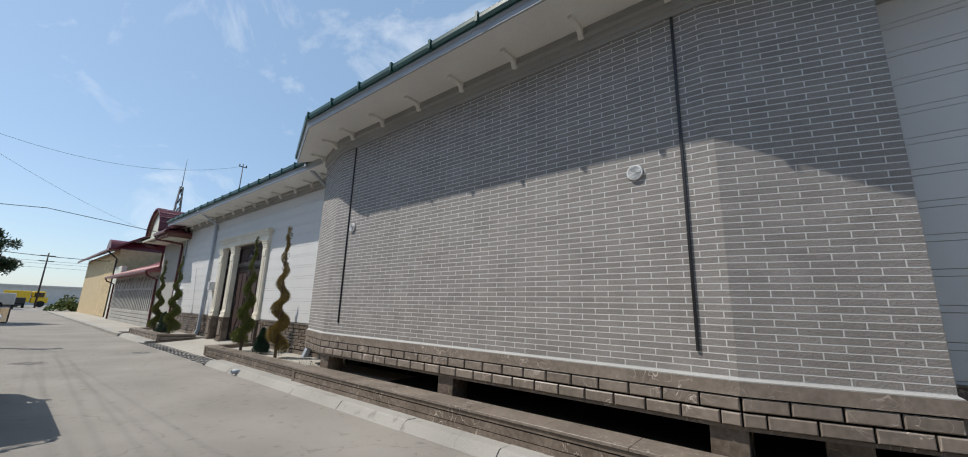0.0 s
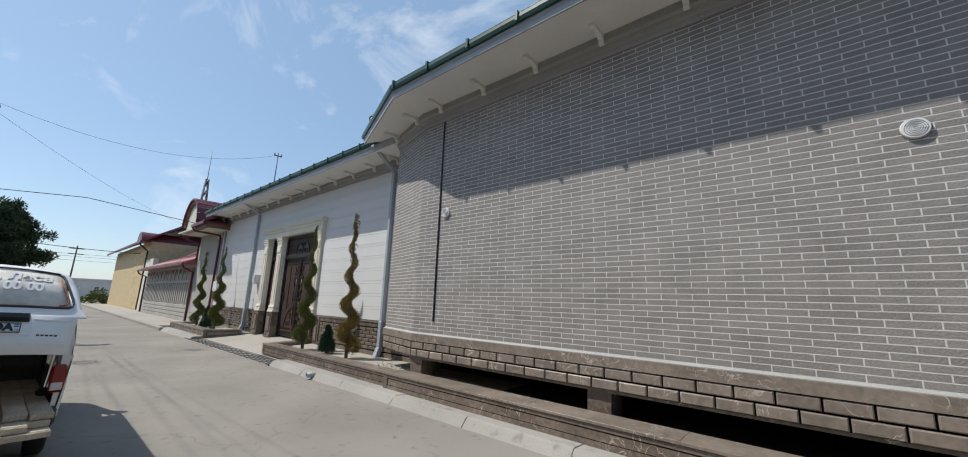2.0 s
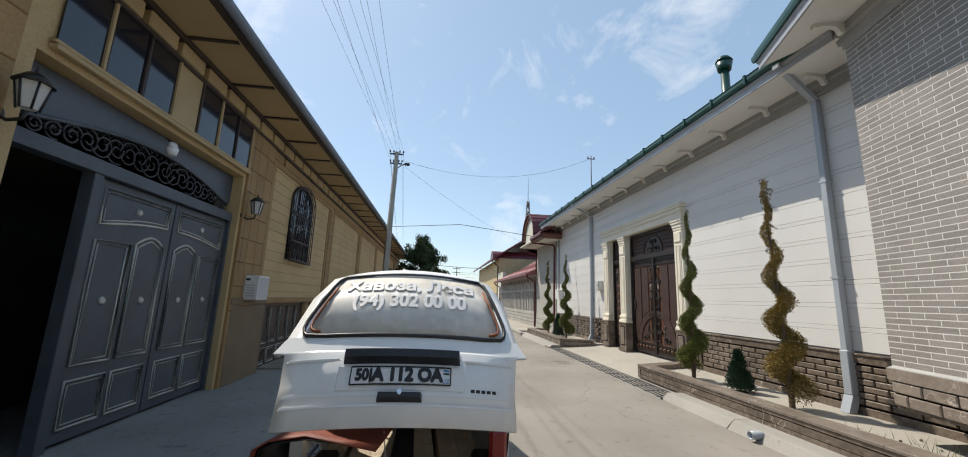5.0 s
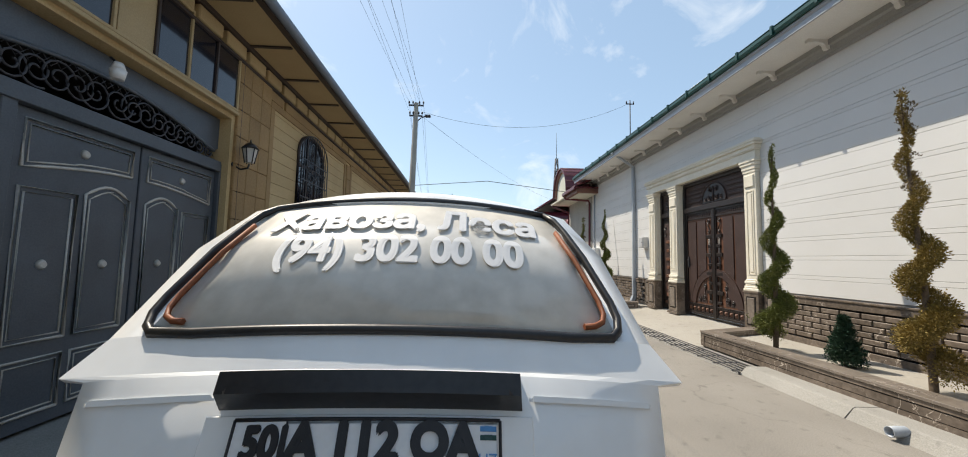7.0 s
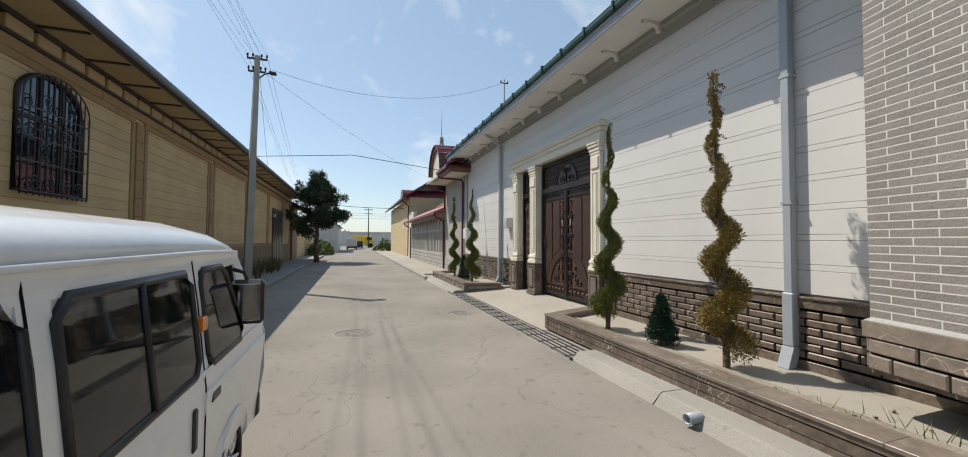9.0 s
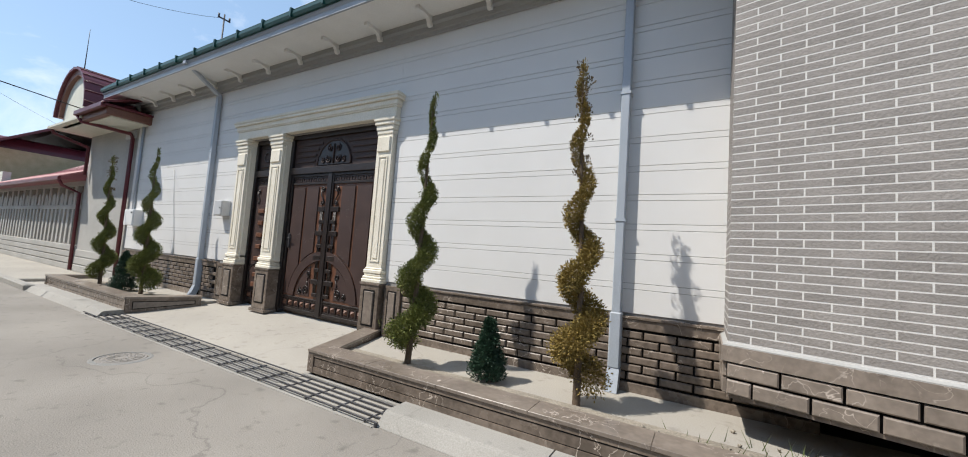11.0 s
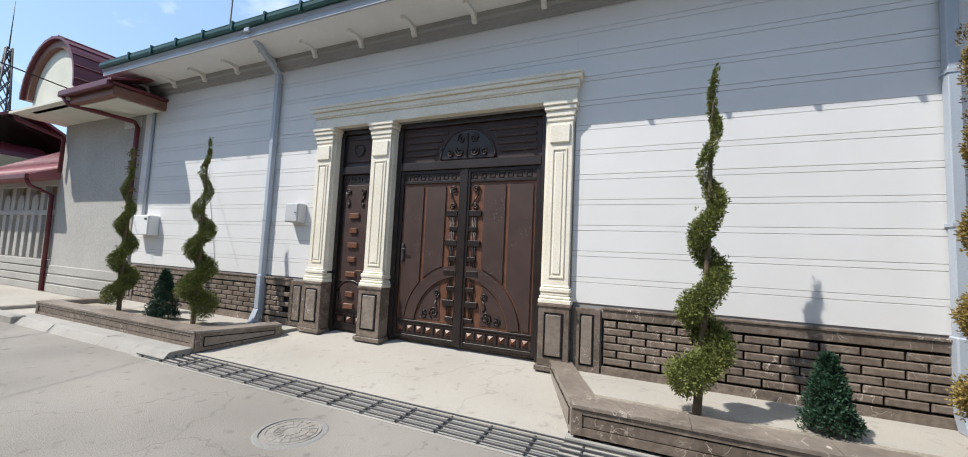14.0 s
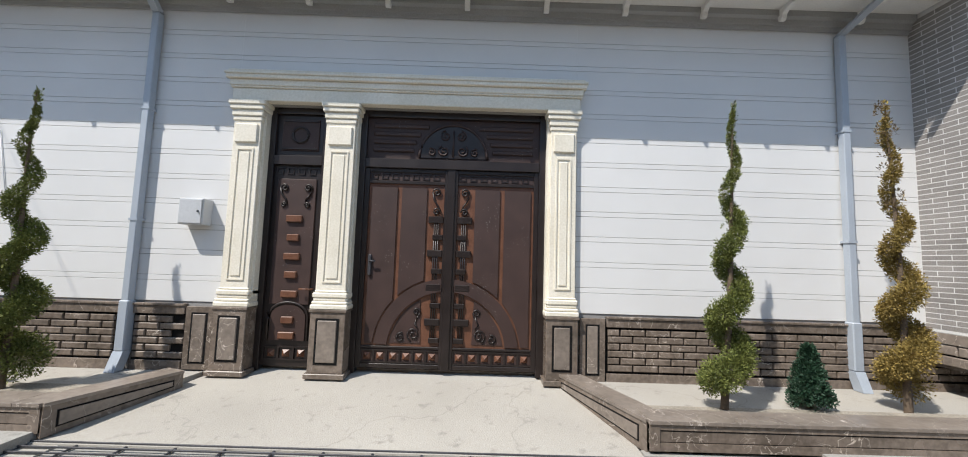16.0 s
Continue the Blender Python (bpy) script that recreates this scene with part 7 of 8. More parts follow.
# ---- grey neighbour with barrel dormer ----
nb = thing("neighbour_house", (-24.4, W, 0.0), "grey plastered house with maroon barrel dormer and boxed brown eaves", "house")
bm = bmesh.new()
box(bm, -26.5, W, 0.0, -22.76, W + 0.4, 4.7)
part("wall", bm, GREY_PLASTER, nb, "bare grey cement wall")
for k in range(3):
    bm = bmesh.new()
    box(bm, -26.5, W - 0.02 - 0.012 * (2 - k), 0.10 + 0.24 * k, -22.77, W + 0.02, 0.31 + 0.24 * k, 0.012)
    part("base_course", bm, GREY_PLASTER, nb)
CX, CZ, CR0 = -24.80, 4.78, 1.26
YB = 4.32


def arc(r, y, a0=0.0, a1=math.pi, n=22):
    return [(CX + r * math.cos(a0 + (a1 - a0) * i / n), y, CZ + r * math.sin(a0 + (a1 - a0) * i / n)) for i in range(n + 1)]


bm = bmesh.new()
prism(bm, arc(CR0 - 0.12, YB + 0.10) + [(CX - CR0 + 0.12, YB + 0.10, 4.5), (CX + CR0 - 0.12, YB + 0.10, 4.5)], (0, 0.1, 0))
part("dormer_face", bm, PALE_PLASTER, nb, "pale lime dormer face")
bm = bmesh.new()
prism(bm, arc(CR0, YB) + list(reversed(arc(CR0 - 0.16, YB))), (0, 0.22, 0))
part("dormer_trim", bm, BROWN_EAVE, nb)
bm = bmesh.new()
prism(bm, arc(CR0 + 0.06, YB - 0.08) + list(reversed(arc(CR0, YB - 0.08))), (0, 4.5, 0))
barrel = part("barrel_roof", bm, MAROON, nb, "maroon barrel roof of ribbed sheet")
for i in range(13):
    a = math.pi * (i + 0.5) / 13
    p = Vector((CX + (CR0 + 0.065) * math.cos(a), YB - 0.08, CZ + (CR0 + 0.065) * math.sin(a)))
    bm = bmesh.new()
    rod(bm, p, p + Vector((0, 4.4, 0)), 0.02, sides=5)
    part("rib", bm, MAROON, barrel)
bm = bmesh.new()
box(bm, -26.7, YB - 0.05, 4.50, -23.75, W + 0.1, 4.56)
part("dormer_soffit", bm, PALE_PLASTER, nb)
bm = bmesh.new()
box(bm, -23.95, YB, 4.42, -22.0, W + 0.1, 4.62, 0.015)
part("boxed_eave", bm, BROWN_EAVE, nb, "boxed red brown eave")
bm = bmesh.new()
box(bm, -23.90, YB + 0.12, 4.40, -22.1, W - 0.02, 4.425)
part("eave_panel", bm, PALE_PLASTER, nb)
bm = bmesh.new()
box(bm, -24.0, YB - 0.10, 4.62, -21.95, W + 0.1, 4.68, 0.01)
box(bm, -24.0, YB - 0.13, 4.56, -21.95, YB - 0.03, 4.70, 0.02)
part("eave_gutter", bm, MAROON, nb)
bm = bmesh.new()
prism(bm, [(-24.0, YB - 0.08, 4.68), (-21.95, YB - 0.08, 4.68), (-21.95, 8.0, 6.2), (-24.0, 8.0, 6.2)], (0, 0, 0.05))
part("side_roof", bm, MAROON, nb)
for k in range(6):
    bm = bmesh.new()
    x = -23.8 + 0.35 * k
    rod(bm, (x, YB - 0.06, 4.74), (x, 7.9, 6.24), 0.018, sides=5)
    part("rib", bm, MAROON, nb)
bm = bmesh.new()
box(bm, -23.6, W - 0.03, 4.15, -22.9, W + 0.02, 4.38, 0.01)
part("small_window", bm, BOX_GREY, nb, "small pale window under the eave")
bm = bmesh.new()
tube(bm, [(-23.9, YB - 0.08, 4.60), (-23.8, YB + 0.0, 4.42), (-23.05, W - 0.08, 4.25), (-22.9, W - 0.08, 4.1), (-22.9, W - 0.08, 0.25)], 0.05, 8)
part("downpipe", bm, MAROON, nb, "dark maroon downpipe")
bm = bmesh.new()
tube(bm, [(-26.65, YB, 4.60), (-26.65, YB + 0.1, 4.4), (-26.3, W - 0.1, 4.1), (-26.3, W - 0.1, 3.2)], 0.05, 8)
part("downpipe", bm, MAROON, nb)

# ---- arcaded fence with narrow roof ----
fence = thing("arcade_fence", (-32.8, W, 0.1), "grey plastered arcade fence with a narrow maroon roof", "fence")
F0, F1 = -39.2, -26.5
bm = bmesh.new()
box(bm, F0, W + 0.14, 0.0, F1, W + 0.4, 3.1)
part("back_wall", bm, BASE_BROWN, fence, "dark recessed back of the arcade")
for k in range(4):
    bm = bmesh.new()
    box(bm, F0, W - 0.02, 0.10 + 0.21 * k, F1, W + 0.15, 0.285 + 0.21 * k, 0.012)
    part("base_course", bm, GREY_PLASTER, fence)
bm = bmesh.new()
box(bm, F0, W, 2.10, F1, W + 0.15, 2.24, 0.01)
part("middle_rail", bm, GREY_PLASTER, fence)
bm = bmesh.new()
box(bm, F0, W, 2.90, F1, W + 0.15, 3.08, 0.01)
part("top_rail", bm, GREY_PLASTER, fence)
n = 28
for i in range(n + 1):
    x = F0 + (F1 - F0) * i / n
    bm = bmesh.new()
    box(bm, x - 0.10, W + 0.002, 0.93, x + 0.10, W + 0.15, 2.10, 0.008)
    part("lower_post", bm, GREY_PLASTER, fence)
    if i % 2 == 0:
        bm = bmesh.new()
        box(bm, x - 0.12, W + 0.002, 2.24, x + 0.12, W + 0.15, 2.90, 0.008)
        part("upper_post", bm, GREY_PLASTER, fence)
    else:
        bm = bmesh.new()
        prism(bm, [(x - 0.20, W + 0.02, 2.24), (x + 0.20, W + 0.02, 2.24)] + [(x + 0.20 * math.cos(math.pi * j / 8), W + 0.02, 2.46 + 0.22 * math.sin(math.pi * j / 8)) for j in range(9)], (0, 0.11, 0))
        part("arch_head", bm, GREY_PLASTER, fence)
bm = bmesh.new()
prism(bm, [(F0, W - 0.58, 2.98), (F0, W - 0.58, 3.08), (F0, W + 1.2, 3.95), (F0, W + 1.2, 3.85), (F0, W + 0.3, 3.08)], (F1 - F0, 0, 0))
froof = part("narrow_roof", bm, ROOF_RED, fence, "faded maroon sheet roof")
bm = bmesh.new()
box(bm, F0, W - 0.64, 2.96, F1, W - 0.56, 3.09, 0.015)
part("gutter", bm, MAROON, fence)
for i in range(32):
    x = F0 + 0.2 + (F1 - F0 - 0.4) * i / 31
    bm = bmesh.new()
    rod(bm, (x, W - 0.56, 3.10), (x, W + 1.18, 3.96), 0.016, sides=4)
    part("rib", bm, ROOF_RED, froof)
for x in (-26.62, -39.1):
    bm = bmesh.new()
    tube(bm, [(x, W - 0.6, 3.0), (x, W - 0.5, 2.8), (x, W - 0.08, 2.62), (x, W - 0.07, 0.12)], 0.05, 8)
    part("downpipe", bm, MAROON, fence)


def house(name, x0, x1, y0, y1, wall_h, ridge, wall_mat, roof_mat, label, eave_out=0.5):
    """A plain house with a gabled roof along the street."""
    t = thing(name, ((x0 + x1) / 2, (y0 + y1) / 2, 0), label, "house")
    bm = bmesh.new()
    box(bm, x0, y0, 0, x1, y1, wall_h)
    part("wall", bm, wall_mat, t)
    bm = bmesh.new()
    ym = (y0 + y1) / 2
    e = eave_out
    prism(bm, [(x0 - e, y0 - e, wall_h - 0.05), (x0 - e, ym, ridge), (x0 - e, y1 + e, wall_h - 0.05), (x0 - e, y1 + e, wall_h - 0.2), (x0 - e, ym, ridge - 0.15), (x0 - e, y0 - e, wall_h - 0.2)], (x1 - x0 + 2 * e, 0, 0))
    roof = part("roof", bm, roof_mat, t)
    n = int((x1 - x0) / 0.45)
    for i in range(n):
        x = x0 + (x1 - x0) * (i + 0.5) / n
        bm = bmesh.new()
        rod(bm, (x, y0 - e, wall_h - 0.03), (x, ym, ridge + 0.02), 0.018, sides=4)
        part("rib", bm, roof_mat, roof)
    bm = bmesh.new()
    box(bm, x0 - e, y0 - e - 0.08, wall_h - 0.24, x1 + e, y0 - e + 0.02, wall_h - 0.06, 0.02)
    part("gutter", bm, MAROON, t)
    return t


house("red_roof_house", -40.5, -29.0, 7.2, 13.0, 4.0, 6.1, PALE_PLASTER, ROOF_RED, "pale house with faded maroon sheet roof behind the fence")
hs = house("sand_brick_house", -60.0, -42.0, 5.5, 12.0, 5.5, 8.0, SAND_BRICK, MAROON, "tall sand yellow brick house with maroon eaves", 0.7)
bm = bmesh.new()
prism(bm, [(-43.2 + 1.0 * math.cos(math.pi * i / 16), 4.9, 5.45 + 0.85 * math.sin(math.pi * i / 16)) for i in range(17)], (0, 5, 0))
part("barrel_dormer", bm, MAROON, hs)
bm = bmesh.new()
tube(bm, [(-42.2, 4.75, 5.3), (-42.2, 5.2, 4.9), (-42.1, 5.4, 4.7), (-42.1, 5.4, 0.15)], 0.06, 8)
part("downpipe", bm, DARK_TRIM, hs)
bm = bmesh.new()
box(bm, -42.0, 5.42, 0.1, -39.2, 5.7, 4.0)
whole("garden_wall", bm, PALE_PLASTER, "pale plastered wall between fence and brick house", "wall")
SB = brick_mesh("brick", 0.5, 0.02, 0.19, SAND_BRICK, 0.006)
bw = hs
for r in range(26):
    z = 0.25 + 0.2 * r
    for c in range(11):
        piece("brick", SB, hs, pose(-42.3 - 0.52 * c - (0.26 if r % 2 else 0), 5.5, z))
house("blue_roof_barn", -62.0, -47.0, 14.0, 24.0, 8.0, 11.5, FAR_WALL, FAR_BLUE, "large far building with blue grey sheet roof", 0.4)

# left far side
bm = bmesh.new()
box(bm, -58, -4.2, 0, -38.3, -3.9, 2.4)
far_wall = whole("garden_wall", bm, SAND_BRICK, "sand coloured brick garden wall beyond the ochre house", "wall")
for r in range(11):
    for c in range(26):
        piece("brick", SB, far_wall, pose(-38.7 - 0.54 * c - (0.27 if r % 2 else 0), -3.9, 0.15 + 0.205 * r, 0, 0, 180))
house("grey_block_house", -72.0, -59.0, -9.0, -1.2, 3.5, 4.6, FAR_WALL, FAR_BLUE, "pale grey block house at the end of the lane", 0.3)
t = thing("dark_shed", (-39.2, -4.6, 0), "dark grey metal shed front beside the ochre house", "shed")
bm = bmesh.new()
box(bm, -41.0, -5.4, 0, -38.4, -3.6, 4.0)
part("body", bm, BASE_BROWN, t)
bm = bmesh.new()
box(bm, -41.2, -5.6, 4.0, -38.2, -3.1, 4.12)
part("roof", bm, DARK_TRIM, t)

# ---- power pole and wires ----
pole = thing("power_pole", (-21.1, -2.52, 0.1), "weathered square concrete power pole with insulators", "power pole")
PB0, PT = Vector((-20.95, -2.55, 0.1)), Vector((-21.2, -2.46, 7.72))
bm = bmesh.new()
rod(bm, PB0, PT, 0.165, 0.10, 4, False)
part("shaft", bm, POLE_GREY, pole)
for k, (dz, half) in enumerate(((-0.12, 0.30), (-0.55, 0.26))):
    bm = bmesh.new()
    box(bm, PT.x - 0.03, PT.y - half, PT.z + dz, PT.x + 0.03, PT.y + half, PT.z + dz + 0.05)
    part("crossarm", bm, STEEL_DARK, pole)
    for s in (-1, -0.45, 0.45, 1):
        bm = bmesh.new()
        rod(bm, (PT.x, PT.y + s * half * 0.95, PT.z + dz + 0.05), (PT.x, PT.y + s * half * 0.95, PT.z + dz + 0.14), 0.018, sides=6)
        rod(bm, (PT.x, PT.y + s * half * 0.95, PT.z + dz + 0.12), (PT.x, PT.y + s * half * 0.95, PT.z + dz + 0.20), 0.038, 0.025, 8)
        part("insulator", bm, DARK_TRIM, pole)
bm = bmesh.new()
tube(bm, [(PT.x, PT.y, PT.z - 0.8), (PT.x + 0.05, PT.y + 0.22, PT.z - 0.62), (PT.x + 0.1, PT.y + 0.42, PT.z - 0.55)], 0.022)
box(bm, PT.x + 0.0, PT.y + 0.38, PT.z - 0.60, PT.x + 0.2, PT.y + 0.60, PT.z - 0.52, 0.02)
part("street_lamp", bm, STEEL_DARK, pole, "small street lamp head on an arm")


def wire(a, b, sag, r, label="thin black overhead wire", kinds="overhead wires"):
    a, b = Vector(a), Vector(b)
    n = 16
    bm = bmesh.new()
    tube(bm, [a.lerp(b, i / n) - Vector((0, 0, 4 * sag * (i / n) * (1 - i / n))) for i in range(n + 1)], r, 5)
    ob = tagged(new("overhead_wire", finish(bm, "overhead_wire", WIRE_BLACK)), label, "wire", kinds)
    return ob


for s, y1, dz in ((-0.29, -4.6, 0.05), (-0.13, -4.0, 0.05), (0.13, -3.4, 0.05), (0.29, -2.9, 0.05), (-0.25, -2.3, -0.4), (0.12, -1.0, -0.4), (0.25, -0.4, -0.4)):
    wire((PT.x, PT.y + s, PT.z + dz), (22.0, y1, 8.6 + dz), 0.55, 0.0035)
for s, dz in ((-0.29, 0.05), (0.29, 0.05), (-0.25, -0.4), (0.25, -0.4)):
    wire((PT.x, PT.y + s, PT.z + dz), (-66.0, -6.0 + s, 7.0 + dz), 0.5, 0.005)
wire((PT.x, PT.y + 0.25, PT.z - 0.35), (-23.55, 7.35, 9.1), 0.9, 0.006, "thin black service wire to the roof mast")
wire((PT.x, PT.y + 0.2, PT.z - 0.5), (-40.0, 9.0, 6.5), 0.6, 0.005)
wire((PT.x, PT.y + 0.1, PT.z - 0.7), (-30.0, -3.6, 4.5), 0.3, 0.006, "thin black service wire to the ochre house")
wire((-23.5, -3.0, 4.78), (-23.5, 0.6, 5.10), 0.0, 0.014, "thick black cable across the lane", "lane cables")
wire((-23.5, 0.6, 5.10), (-23.9, 4.35, 4.78), 0.0, 0.014, "thick black cable across the lane", "lane cables")
wire((-40.0, -4.0, 4.7), (-42.0, 5.0, 4.45), 0.18, 0.022, "thick black cable across the lane", "lane cables")
for z in (7.9, 7.5, 6.9):
    wire((-90, -45, z), (-90, 45, z), 0.9, 0.018, "far overhead line beyond the lane", "far lines")
t = thing("roof_mast", (-23.55, 7.35, 5.9), "thin steel mast with a short crossarm on the roof", "mast")
bm = bmesh.new()
rod(bm, (-23.55, 7.35, 5.6), (-23.55, 7.35, 9.24), 0.025, sides=6)
part("pole", bm, STEEL_DARK, t)
bm = bmesh.new()
box(bm, -23.57, 7.15, 9.04, -23.53, 7.55, 9.08)
rod(bm, (-23.55, 7.18, 9.06), (-23.55, 7.18, 9.19), 0.03, sides=6)
rod(bm, (-23.55, 7.52, 9.06), (-23.55, 7.52, 9.19), 0.03, sides=6)
part("crossarm", bm, STEEL_DARK, t)
t = thing("lattice_mast", (-51.2, 10.4, 5.2), "dark steel lattice mast with a whip antenna", "mast")
bm = bmesh.new()
legs = [((-51.2 + 0.5 * a, 10.4 + 0.5 * b, 5.2), (-51.2 + 0.12 * a, 10.4 + 0.12 * b, 13.8)) for a, b in ((-1, -1), (1, -1), (1, 1), (-1, 1))]
for a, b in legs:
    rod(bm, a, b, 0.06, sides=4)
part("legs", bm, STEEL_DARK, t)
bm = bmesh.new()
for k in range(8):
    f, g = k / 8, (k + 1) / 8
    for i in range(4):
        a, b = legs[i], legs[(i + 1) % 4]
        p = Vector(a[0]).lerp(Vector(a[1]), f)
        q = Vector(b[0]).lerp(Vector(b[1]), g)
        rod(bm, p, q, 0.035, sides=3)
        rod(bm, Vector(b[0]).lerp(Vector(b[1]), f), Vector(a[0]).lerp(Vector(a[1]), g), 0.035, sides=3)
tagged(part("bracing", bm, STEEL_DARK, t), kind="stuff")
bm = bmesh.new()
rod(bm, (-51.2, 10.4, 13.7), (-51.2, 10.4, 17.0), 0.04, 0.015, 5)
part("whip", bm, STEEL_DARK, t)
for x, y, h in ((-86, 3.5, 8.0), (-60, 20.0, 13.0), (-90, -45, 8.0), (-90, 45, 8.0)):
    t = thing("far_pole", (x, y, 0), "thin dark far utility pole with crossarms", "pole", "far poles")
    bm = bmesh.new()
    rod(bm, (x, y, 0), (x, y, h), 0.13, 0.09, 6)
    part("shaft", bm, DARK_TRIM, t)
    bm = bmesh.new()
    for k in range(2):
        box(bm, x - 0.05, y - 0.8, h - 0.5 - 0.8 * k, x + 0.05, y + 0.8, h - 0.38 - 0.8 * k)
    part("crossarms", bm, DARK_TRIM, t)

# ---- pine tree ----
tree = thing("pine_tree", (-36.0, -1.75, 0.1), "broad dark green pine tree with bare lower trunk", "tree")
rt = random.Random(3)
bm = bmesh.new()
trunk = [Vector((-36.0 + 0.06 * math.sin(i), -1.75 + 0.05 * math.cos(2 * i), 0.05 + 0.62 * i)) for i in range(10)]
for i, (a, b) in enumerate(zip(trunk, trunk[1:])):
    rod(bm, a, b, 0.19 - 0.018 * i, 0.19 - 0.018 * (i + 1), 8)
limbs = []
for i in range(46):
    z = rt.uniform(1.8, 5.6)
    a = rt.uniform(0, 6.28)
    reach = (1.75 if z < 3.8 else 1.75 - 0.62 * (z - 3.8)) * rt.uniform(0.65, 1.05)
    base = Vector((-36.0, -1.75, z))
    tip = base + Vector((reach * math.cos(a), reach * math.sin(a), reach * rt.uniform(0.15, 0.45)))
    limbs.append((base, tip))
    rod(bm, base, tip, 0.045, 0.012, 5)
part("trunk", bm, BARK, tree)
bm = bmesh.new()


def needles(c, r, n):
    for k in range(n):
        d = Vector((rt.gauss(0, 1), rt.gauss(0, 1), rt.gauss(0, 1))).normalized()
        p = c + d * r * rt.uniform(0.2, 1.0)
        u = (d + Vector((0, 0, 0.5))).normalized() * rt.uniform(0.08, 0.17)
        s = u.cross(Vector((rt.gauss(0, 1), rt.gauss(0, 1), rt.gauss(0, 1)))).normalized() * 0.035
        bm.faces.new([bm.verts.new(q) for q in (p - s, p + u * 0.5 - s, p + u, p + s)])


for base, tip in limbs:
    for f in (0.35, 0.55, 0.75, 0.92, 1.05):
        needles(base.lerp(tip, f) + Vector((rt.gauss(0, .1), rt.gauss(0, .1), rt.gauss(0, .1))), rt.uniform(0.25, 0.42), 130)
for i in range(14):
    needles(Vector((-36.0 + rt.gauss(0, .25), -1.75 + rt.gauss(0, .25), rt.uniform(5.0, 6.25))), 0.32, 120)
part("crown", bm, PINE_GREEN, tree)


def leafy(c, r, n, mat, name, label, size=0.14):
    bm = bmesh.new()
    for k in range(n):
        d = Vector((rt.gauss(0, 1), rt.gauss(0, 1), abs(rt.gauss(0, 0.8))))
        d = d.normalized() * rt.uniform(0.2, 1.0)
        p = Vector((c[0] + d.x * r[0], c[1] + d.y * r[1], c[2] + d.z * r[2]))
        u = Vector((rt.gauss(0, 1), rt.gauss(0, 1), rt.gauss(0.5, 1))).normalized() * size
        s = u.cross(Vector((rt.gauss(0, 1), rt.gauss(0, 1), rt.gauss(0, 1)))).normalized() * size * 0.5
        bm.faces.new([bm.verts.new(q) for q in (p - u - s, p + u - s, p + u + s, p - u + s)])
    return whole(name, bm, mat, label, "bush", "stuff" if r[0] > 3 else "")


leafy((-52.0, -2.6, 0.1), (4.5, 1.3, 1.5), 1800, WEED_GREEN, "roadside_bushes", "green weeds and bushes along the lane side")
leafy((-62.5, 4.9, 0.05), (1.6, 1.1, 1.8), 900, WEED_GREEN, "roadside_bush", "green bush at the corner of the brick house")
leafy((-68.0, 4.4, 0.0), (4.0, 0.9, 0.8), 700, WEED_GREEN, "roadside_weeds", "low green weeds along the kerb")
leafy((-135.0, -20.0, 0.0), (8.0, 40.0, 5.0), 5000, PINE_GREEN, "far_trees", "far belt of dark trees", 0.6)
leafy((-135.0, 45.0, 0.0), (8.0, 22.0, 5.5), 3000, PINE_GREEN, "far_trees", "far belt of dark trees", 0.6)
bm = bmesh.new()
for i in range(60):
    c = Vector((rt.uniform(-66, -60), rt.uniform(3.9, 5.0), 0.0))
    r = rt.uniform(0.05, 0.22)
    b2 = bmesh.new()
    bmesh.ops.create_icosphere(b2, subdivisions=1, radius=r)
    for v in b2.verts:
        v.co *= rt.uniform(0.6, 1.2)
    merge(bm, b2, Matrix.Translation(c + Vector((0, 0, r * 0.4))))
whole("rubble_heap", bm, CONCRETE, "heap of pale rubble beside the road", "rubble", "stuff")

# ---- vehicles and buildings at the end of the lane ----
def lorry(x, y, mat, label, length=7.0, tall=2.9):
    t = thing("lorry", (x, y, 0), label, "lorry")
    bm = bmesh.new()
    box(bm, x - 1.2, y - length / 2, 0.75, x + 1.2, y + length / 2 - 1.9, tall, 0.05)
    part("box_body", bm, mat, t)
    bm = bmesh.new()
    box(bm, x - 1.1, y + length / 2 - 1.8, 0.6, x + 1.1, y + length / 2, 1.5, 0.1)
    box(bm, x - 1.05, y + length / 2 - 1.8, 1.5, x + 1.05, y + length / 2 - 0.35, 2.4, 0.15)
    part("cab", bm, mat, t)
    bm = bmesh.new()
    box(bm, x + 1.04, y + length / 2 - 1.5, 1.55, x + 1.07, y + length / 2 - 0.5, 2.2)
    part("cab_window", bm, DARK_GLASS, t)
    for dy in (-0.32 * length, -0.18 * length, 0.34 * length):
        bm = bmesh.new()
        rod(bm, (x + 1.15, y + dy, 0.48), (x + 0.85, y + dy, 0.48), 0.48, sides=16)
        part("wheel", bm, RUBBER, t)


lorry(-92.0, 2.6, TRUCK_YELLOW, "yellow box lorry standing across the end of the lane", 4.6, 2.4)


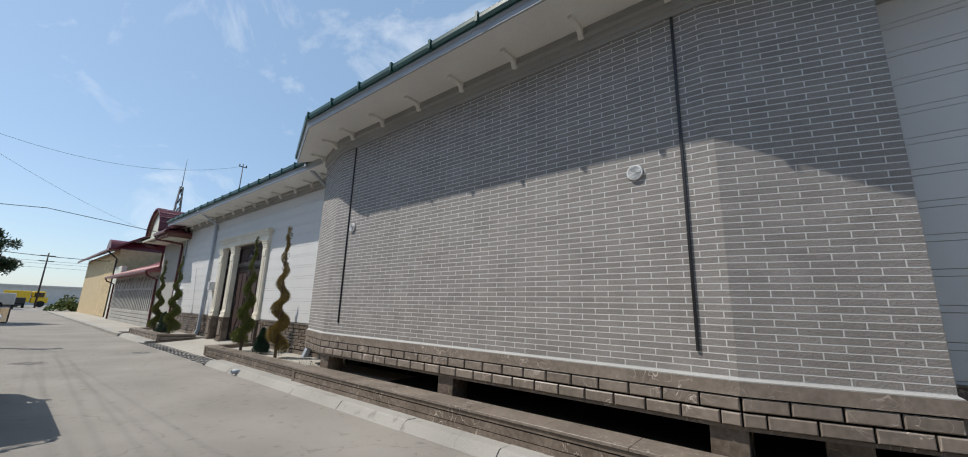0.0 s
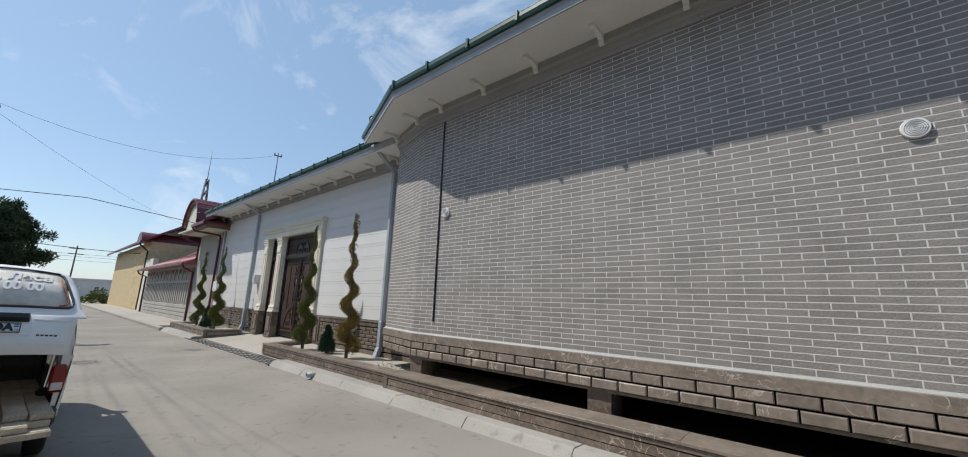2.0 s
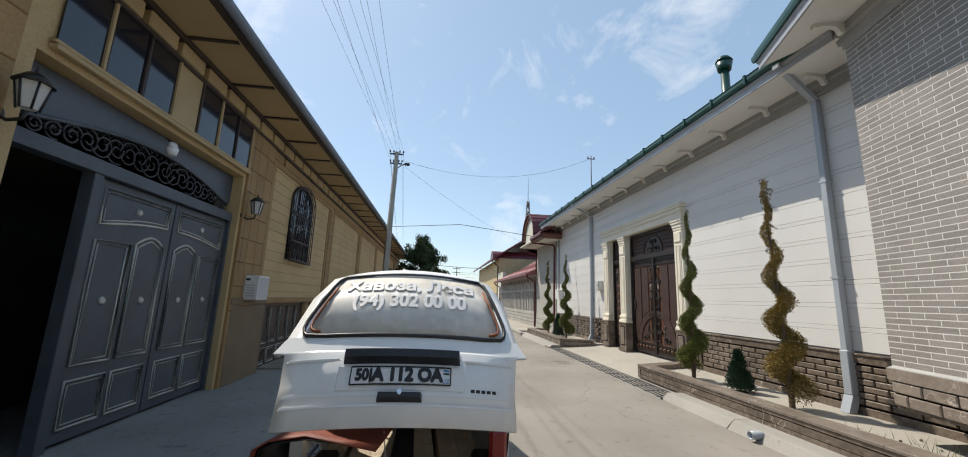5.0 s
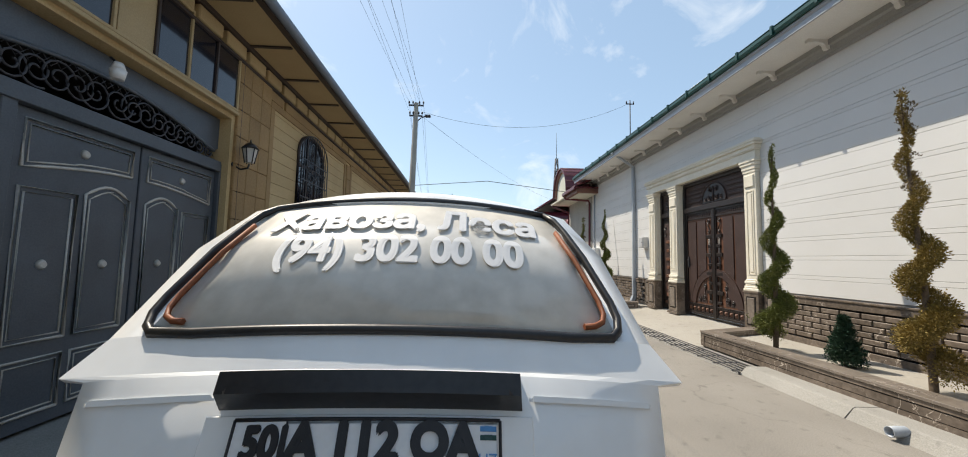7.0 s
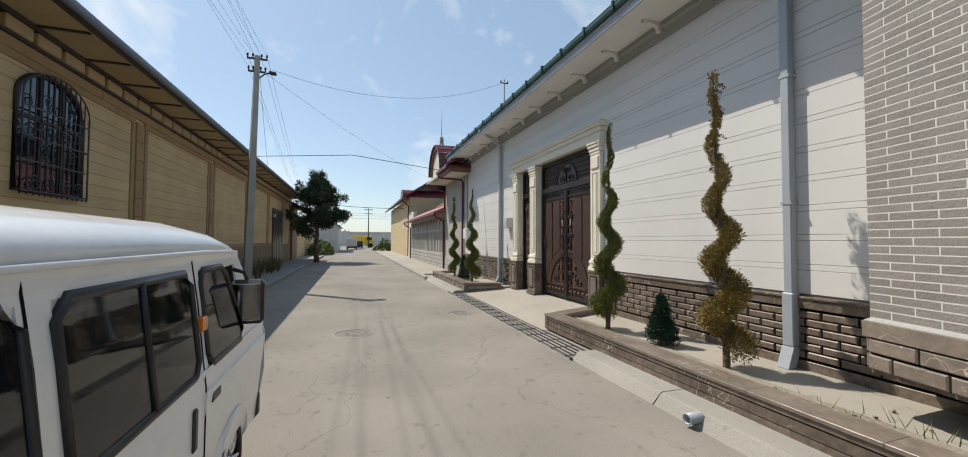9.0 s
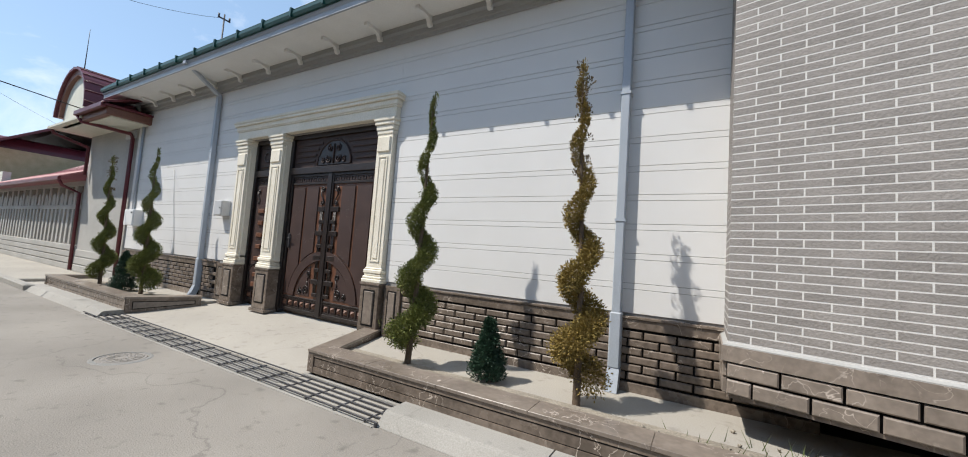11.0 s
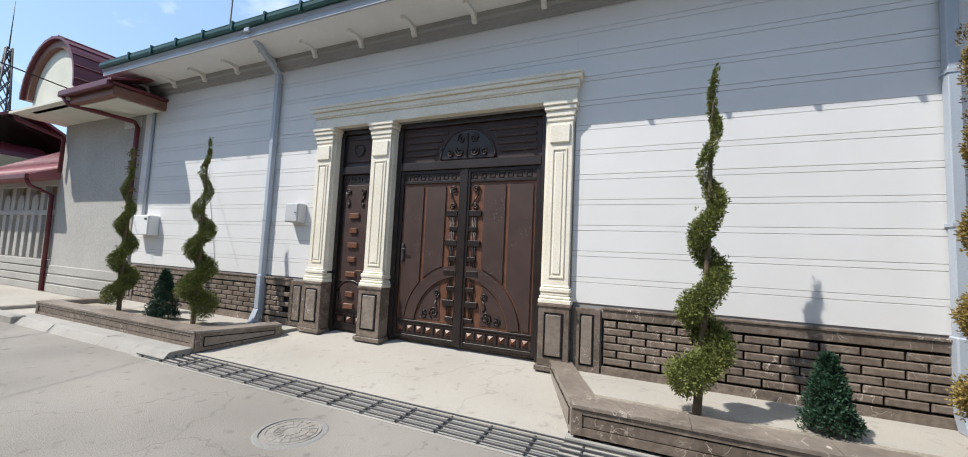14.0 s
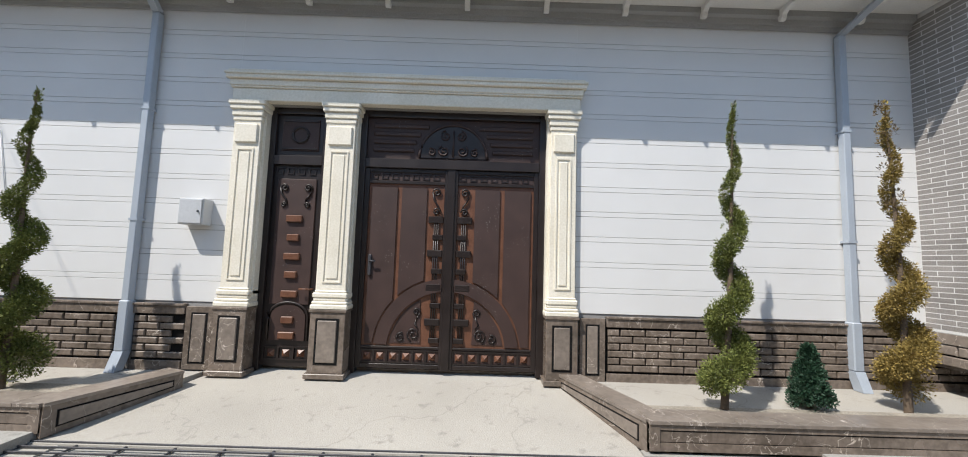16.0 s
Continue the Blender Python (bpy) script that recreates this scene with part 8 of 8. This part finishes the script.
def small_truck(x, y, mat, label, h=1.75):
    t = thing("delivery_van", (x, y, 0), label, "van", "far vehicles")
    bm = bmesh.new()
    box(bm, x - 1.4, y - 0.8, 0.55, x + 1.5, y + 0.8, h, 0.06)
    part("box_body", bm, mat, t)
    bm = bmesh.new()
    box(bm, x - 2.6, y - 0.75, 0.4, x - 1.4, y + 0.75, h - 0.2, 0.15)
    part("cab", bm, mat, t)
    bm = bmesh.new()
    box(bm, x + 1.49, y - 0.6, 0.3, x + 1.56, y + 0.6, 0.5, 0.02)
    part("bumper", bm, BLACK_PLASTIC, t)
    for dx in (-1.9, 0.9):
        for s in (-1, 1):
            bm = bmesh.new()
            rod(bm, (x + dx, y + s * 0.8, 0.3), (x + dx, y + s * 0.6, 0.3), 0.3, sides=14)
            part("wheel", bm, RUBBER, t)


small_truck(-74.0, 0.5, FAR_WALL, "pale grey delivery van parked at the lane's end", 1.9)
small_truck(-84.0, 1.6, BLACK_PLASTIC, "dark car parked beyond the delivery van", 1.4)
for i in range(6):
    small_truck(-100.0, -32.0 + 5.2 * i, BOX_WHITE if i % 2 else FASCIA_GREY, "small far vehicle parked beside the cross road", 1.5)
t = thing("far_building", (-118, 0, 0), "long low pale far buildings beyond the cross road", "building")
for i in range(9):
    bm = bmesh.new()
    y = -80 + 19 * i
    box(bm, -124, y, 0, -116, y + 16, 2.6 + (i * 37 % 5) * 0.3)
    part("wall", bm, FAR_WALL if i % 3 else SAND_BRICK, t)
    bm = bmesh.new()
    box(bm, -124.3, y - 0.2, 2.6 + (i * 37 % 5) * 0.3, -115.7, y + 16.2, 2.9 + (i * 37 % 5) * 0.3)
    part("roof", bm, FAR_BLUE if i % 2 else FAR_WALL, t)
# house fronts that close the lane behind
house("rear_house", 26.0, 40.0, -7.0, 9.0, 4.6, 7.2, OCHRE_WALL, MAROON, "ochre house closing the lane behind")


# ---- brick slips of the bay ----
COURSE, PITCH, JOINT = 0.0635, 0.310, 0.0085
SLIP = brick_mesh("brick", PITCH - JOINT, 0.013, COURSE - JOINT, SLATE_BRICK, 0.002)
rest_v, rest_f = [], []
count = 0
for (x0, y0), (x1, y1) in zip(corners, corners[1:]):
    d = Vector((x1 - x0, y1 - y0, 0))
    n, u = d.length, d.normalized()
    turn = math.degrees(math.atan2(u.y, u.x))
    rows = int((4.93 - BZ0 - 0.012) / COURSE)
    for r in range(rows):
        z = BZ0 + 0.012 + COURSE * (r + 0.5)
        s = 0.0 if r % 2 else -PITCH / 2
        while s < n - 0.005:
            a, b = (s + JOINT / 2 if s > 0.001 else -0.001), (s + PITCH - JOINT / 2 if s + PITCH < n else n + 0.001)
            s += PITCH
            if b - a < 0.03:
                continue
            q = Vector((x0, y0, 0)) + u * ((a + b) / 2) + Vector((u.y, -u.x, 0)) * -0.012
            m = pose(q.x, q.y, z, 0, 0, turn)
            near = z < 1.95 and -6.6 < q.x < -1.6
            full = abs((b - a) - (PITCH - JOINT)) < 0.003
            if near and full and count < 300:
                piece("brick", SLIP, wall_bay, m)
                count += 1
            else:
                w, k = (b - a) / 2, len(rest_v)
                e, s2 = (COURSE - JOINT) / 2, 0.002
                for p in ((-w, 0, -e), (w, 0, -e), (w, 0, e), (-w, 0, e), (-w, -0.010, -e), (w, -0.010, -e), (w, -0.010, e), (-w, -0.010, e),
                          (-w + s2, -0.013, -e + s2), (w - s2, -0.013, -e + s2), (w - s2, -0.013, e - s2), (-w + s2, -0.013, e - s2)):
                    rest_v.append(m @ Vector(p))
                for g in (0, 4):
                    for i in range(4):
                        rest_f.append((k + g + i, k + g + (i + 1) % 4, k + g + 4 + (i + 1) % 4, k + g + 4 + i))
                rest_f.append((k + 8, k + 9, k + 10, k + 11))
me = bpy.data.meshes.new("brickwork")
me.from_pydata([tuple(v) for v in rest_v], [], rest_f)
me.materials.append(SLATE_BRICK)
brickwork = new("brickwork", me)
brickwork.parent = wall_bay
tagged(brickwork, "slate grey brick slips in running bond", kind="stuff")


# ---- true size: the plan's unit is a little over a metre ----
for ob in list(scene.objects):
    if ob.parent is None and ob.type in ("MESH", "EMPTY"):
        ob.matrix_basis = Matrix.Scale(SIZE, 4) @ ob.matrix_basis
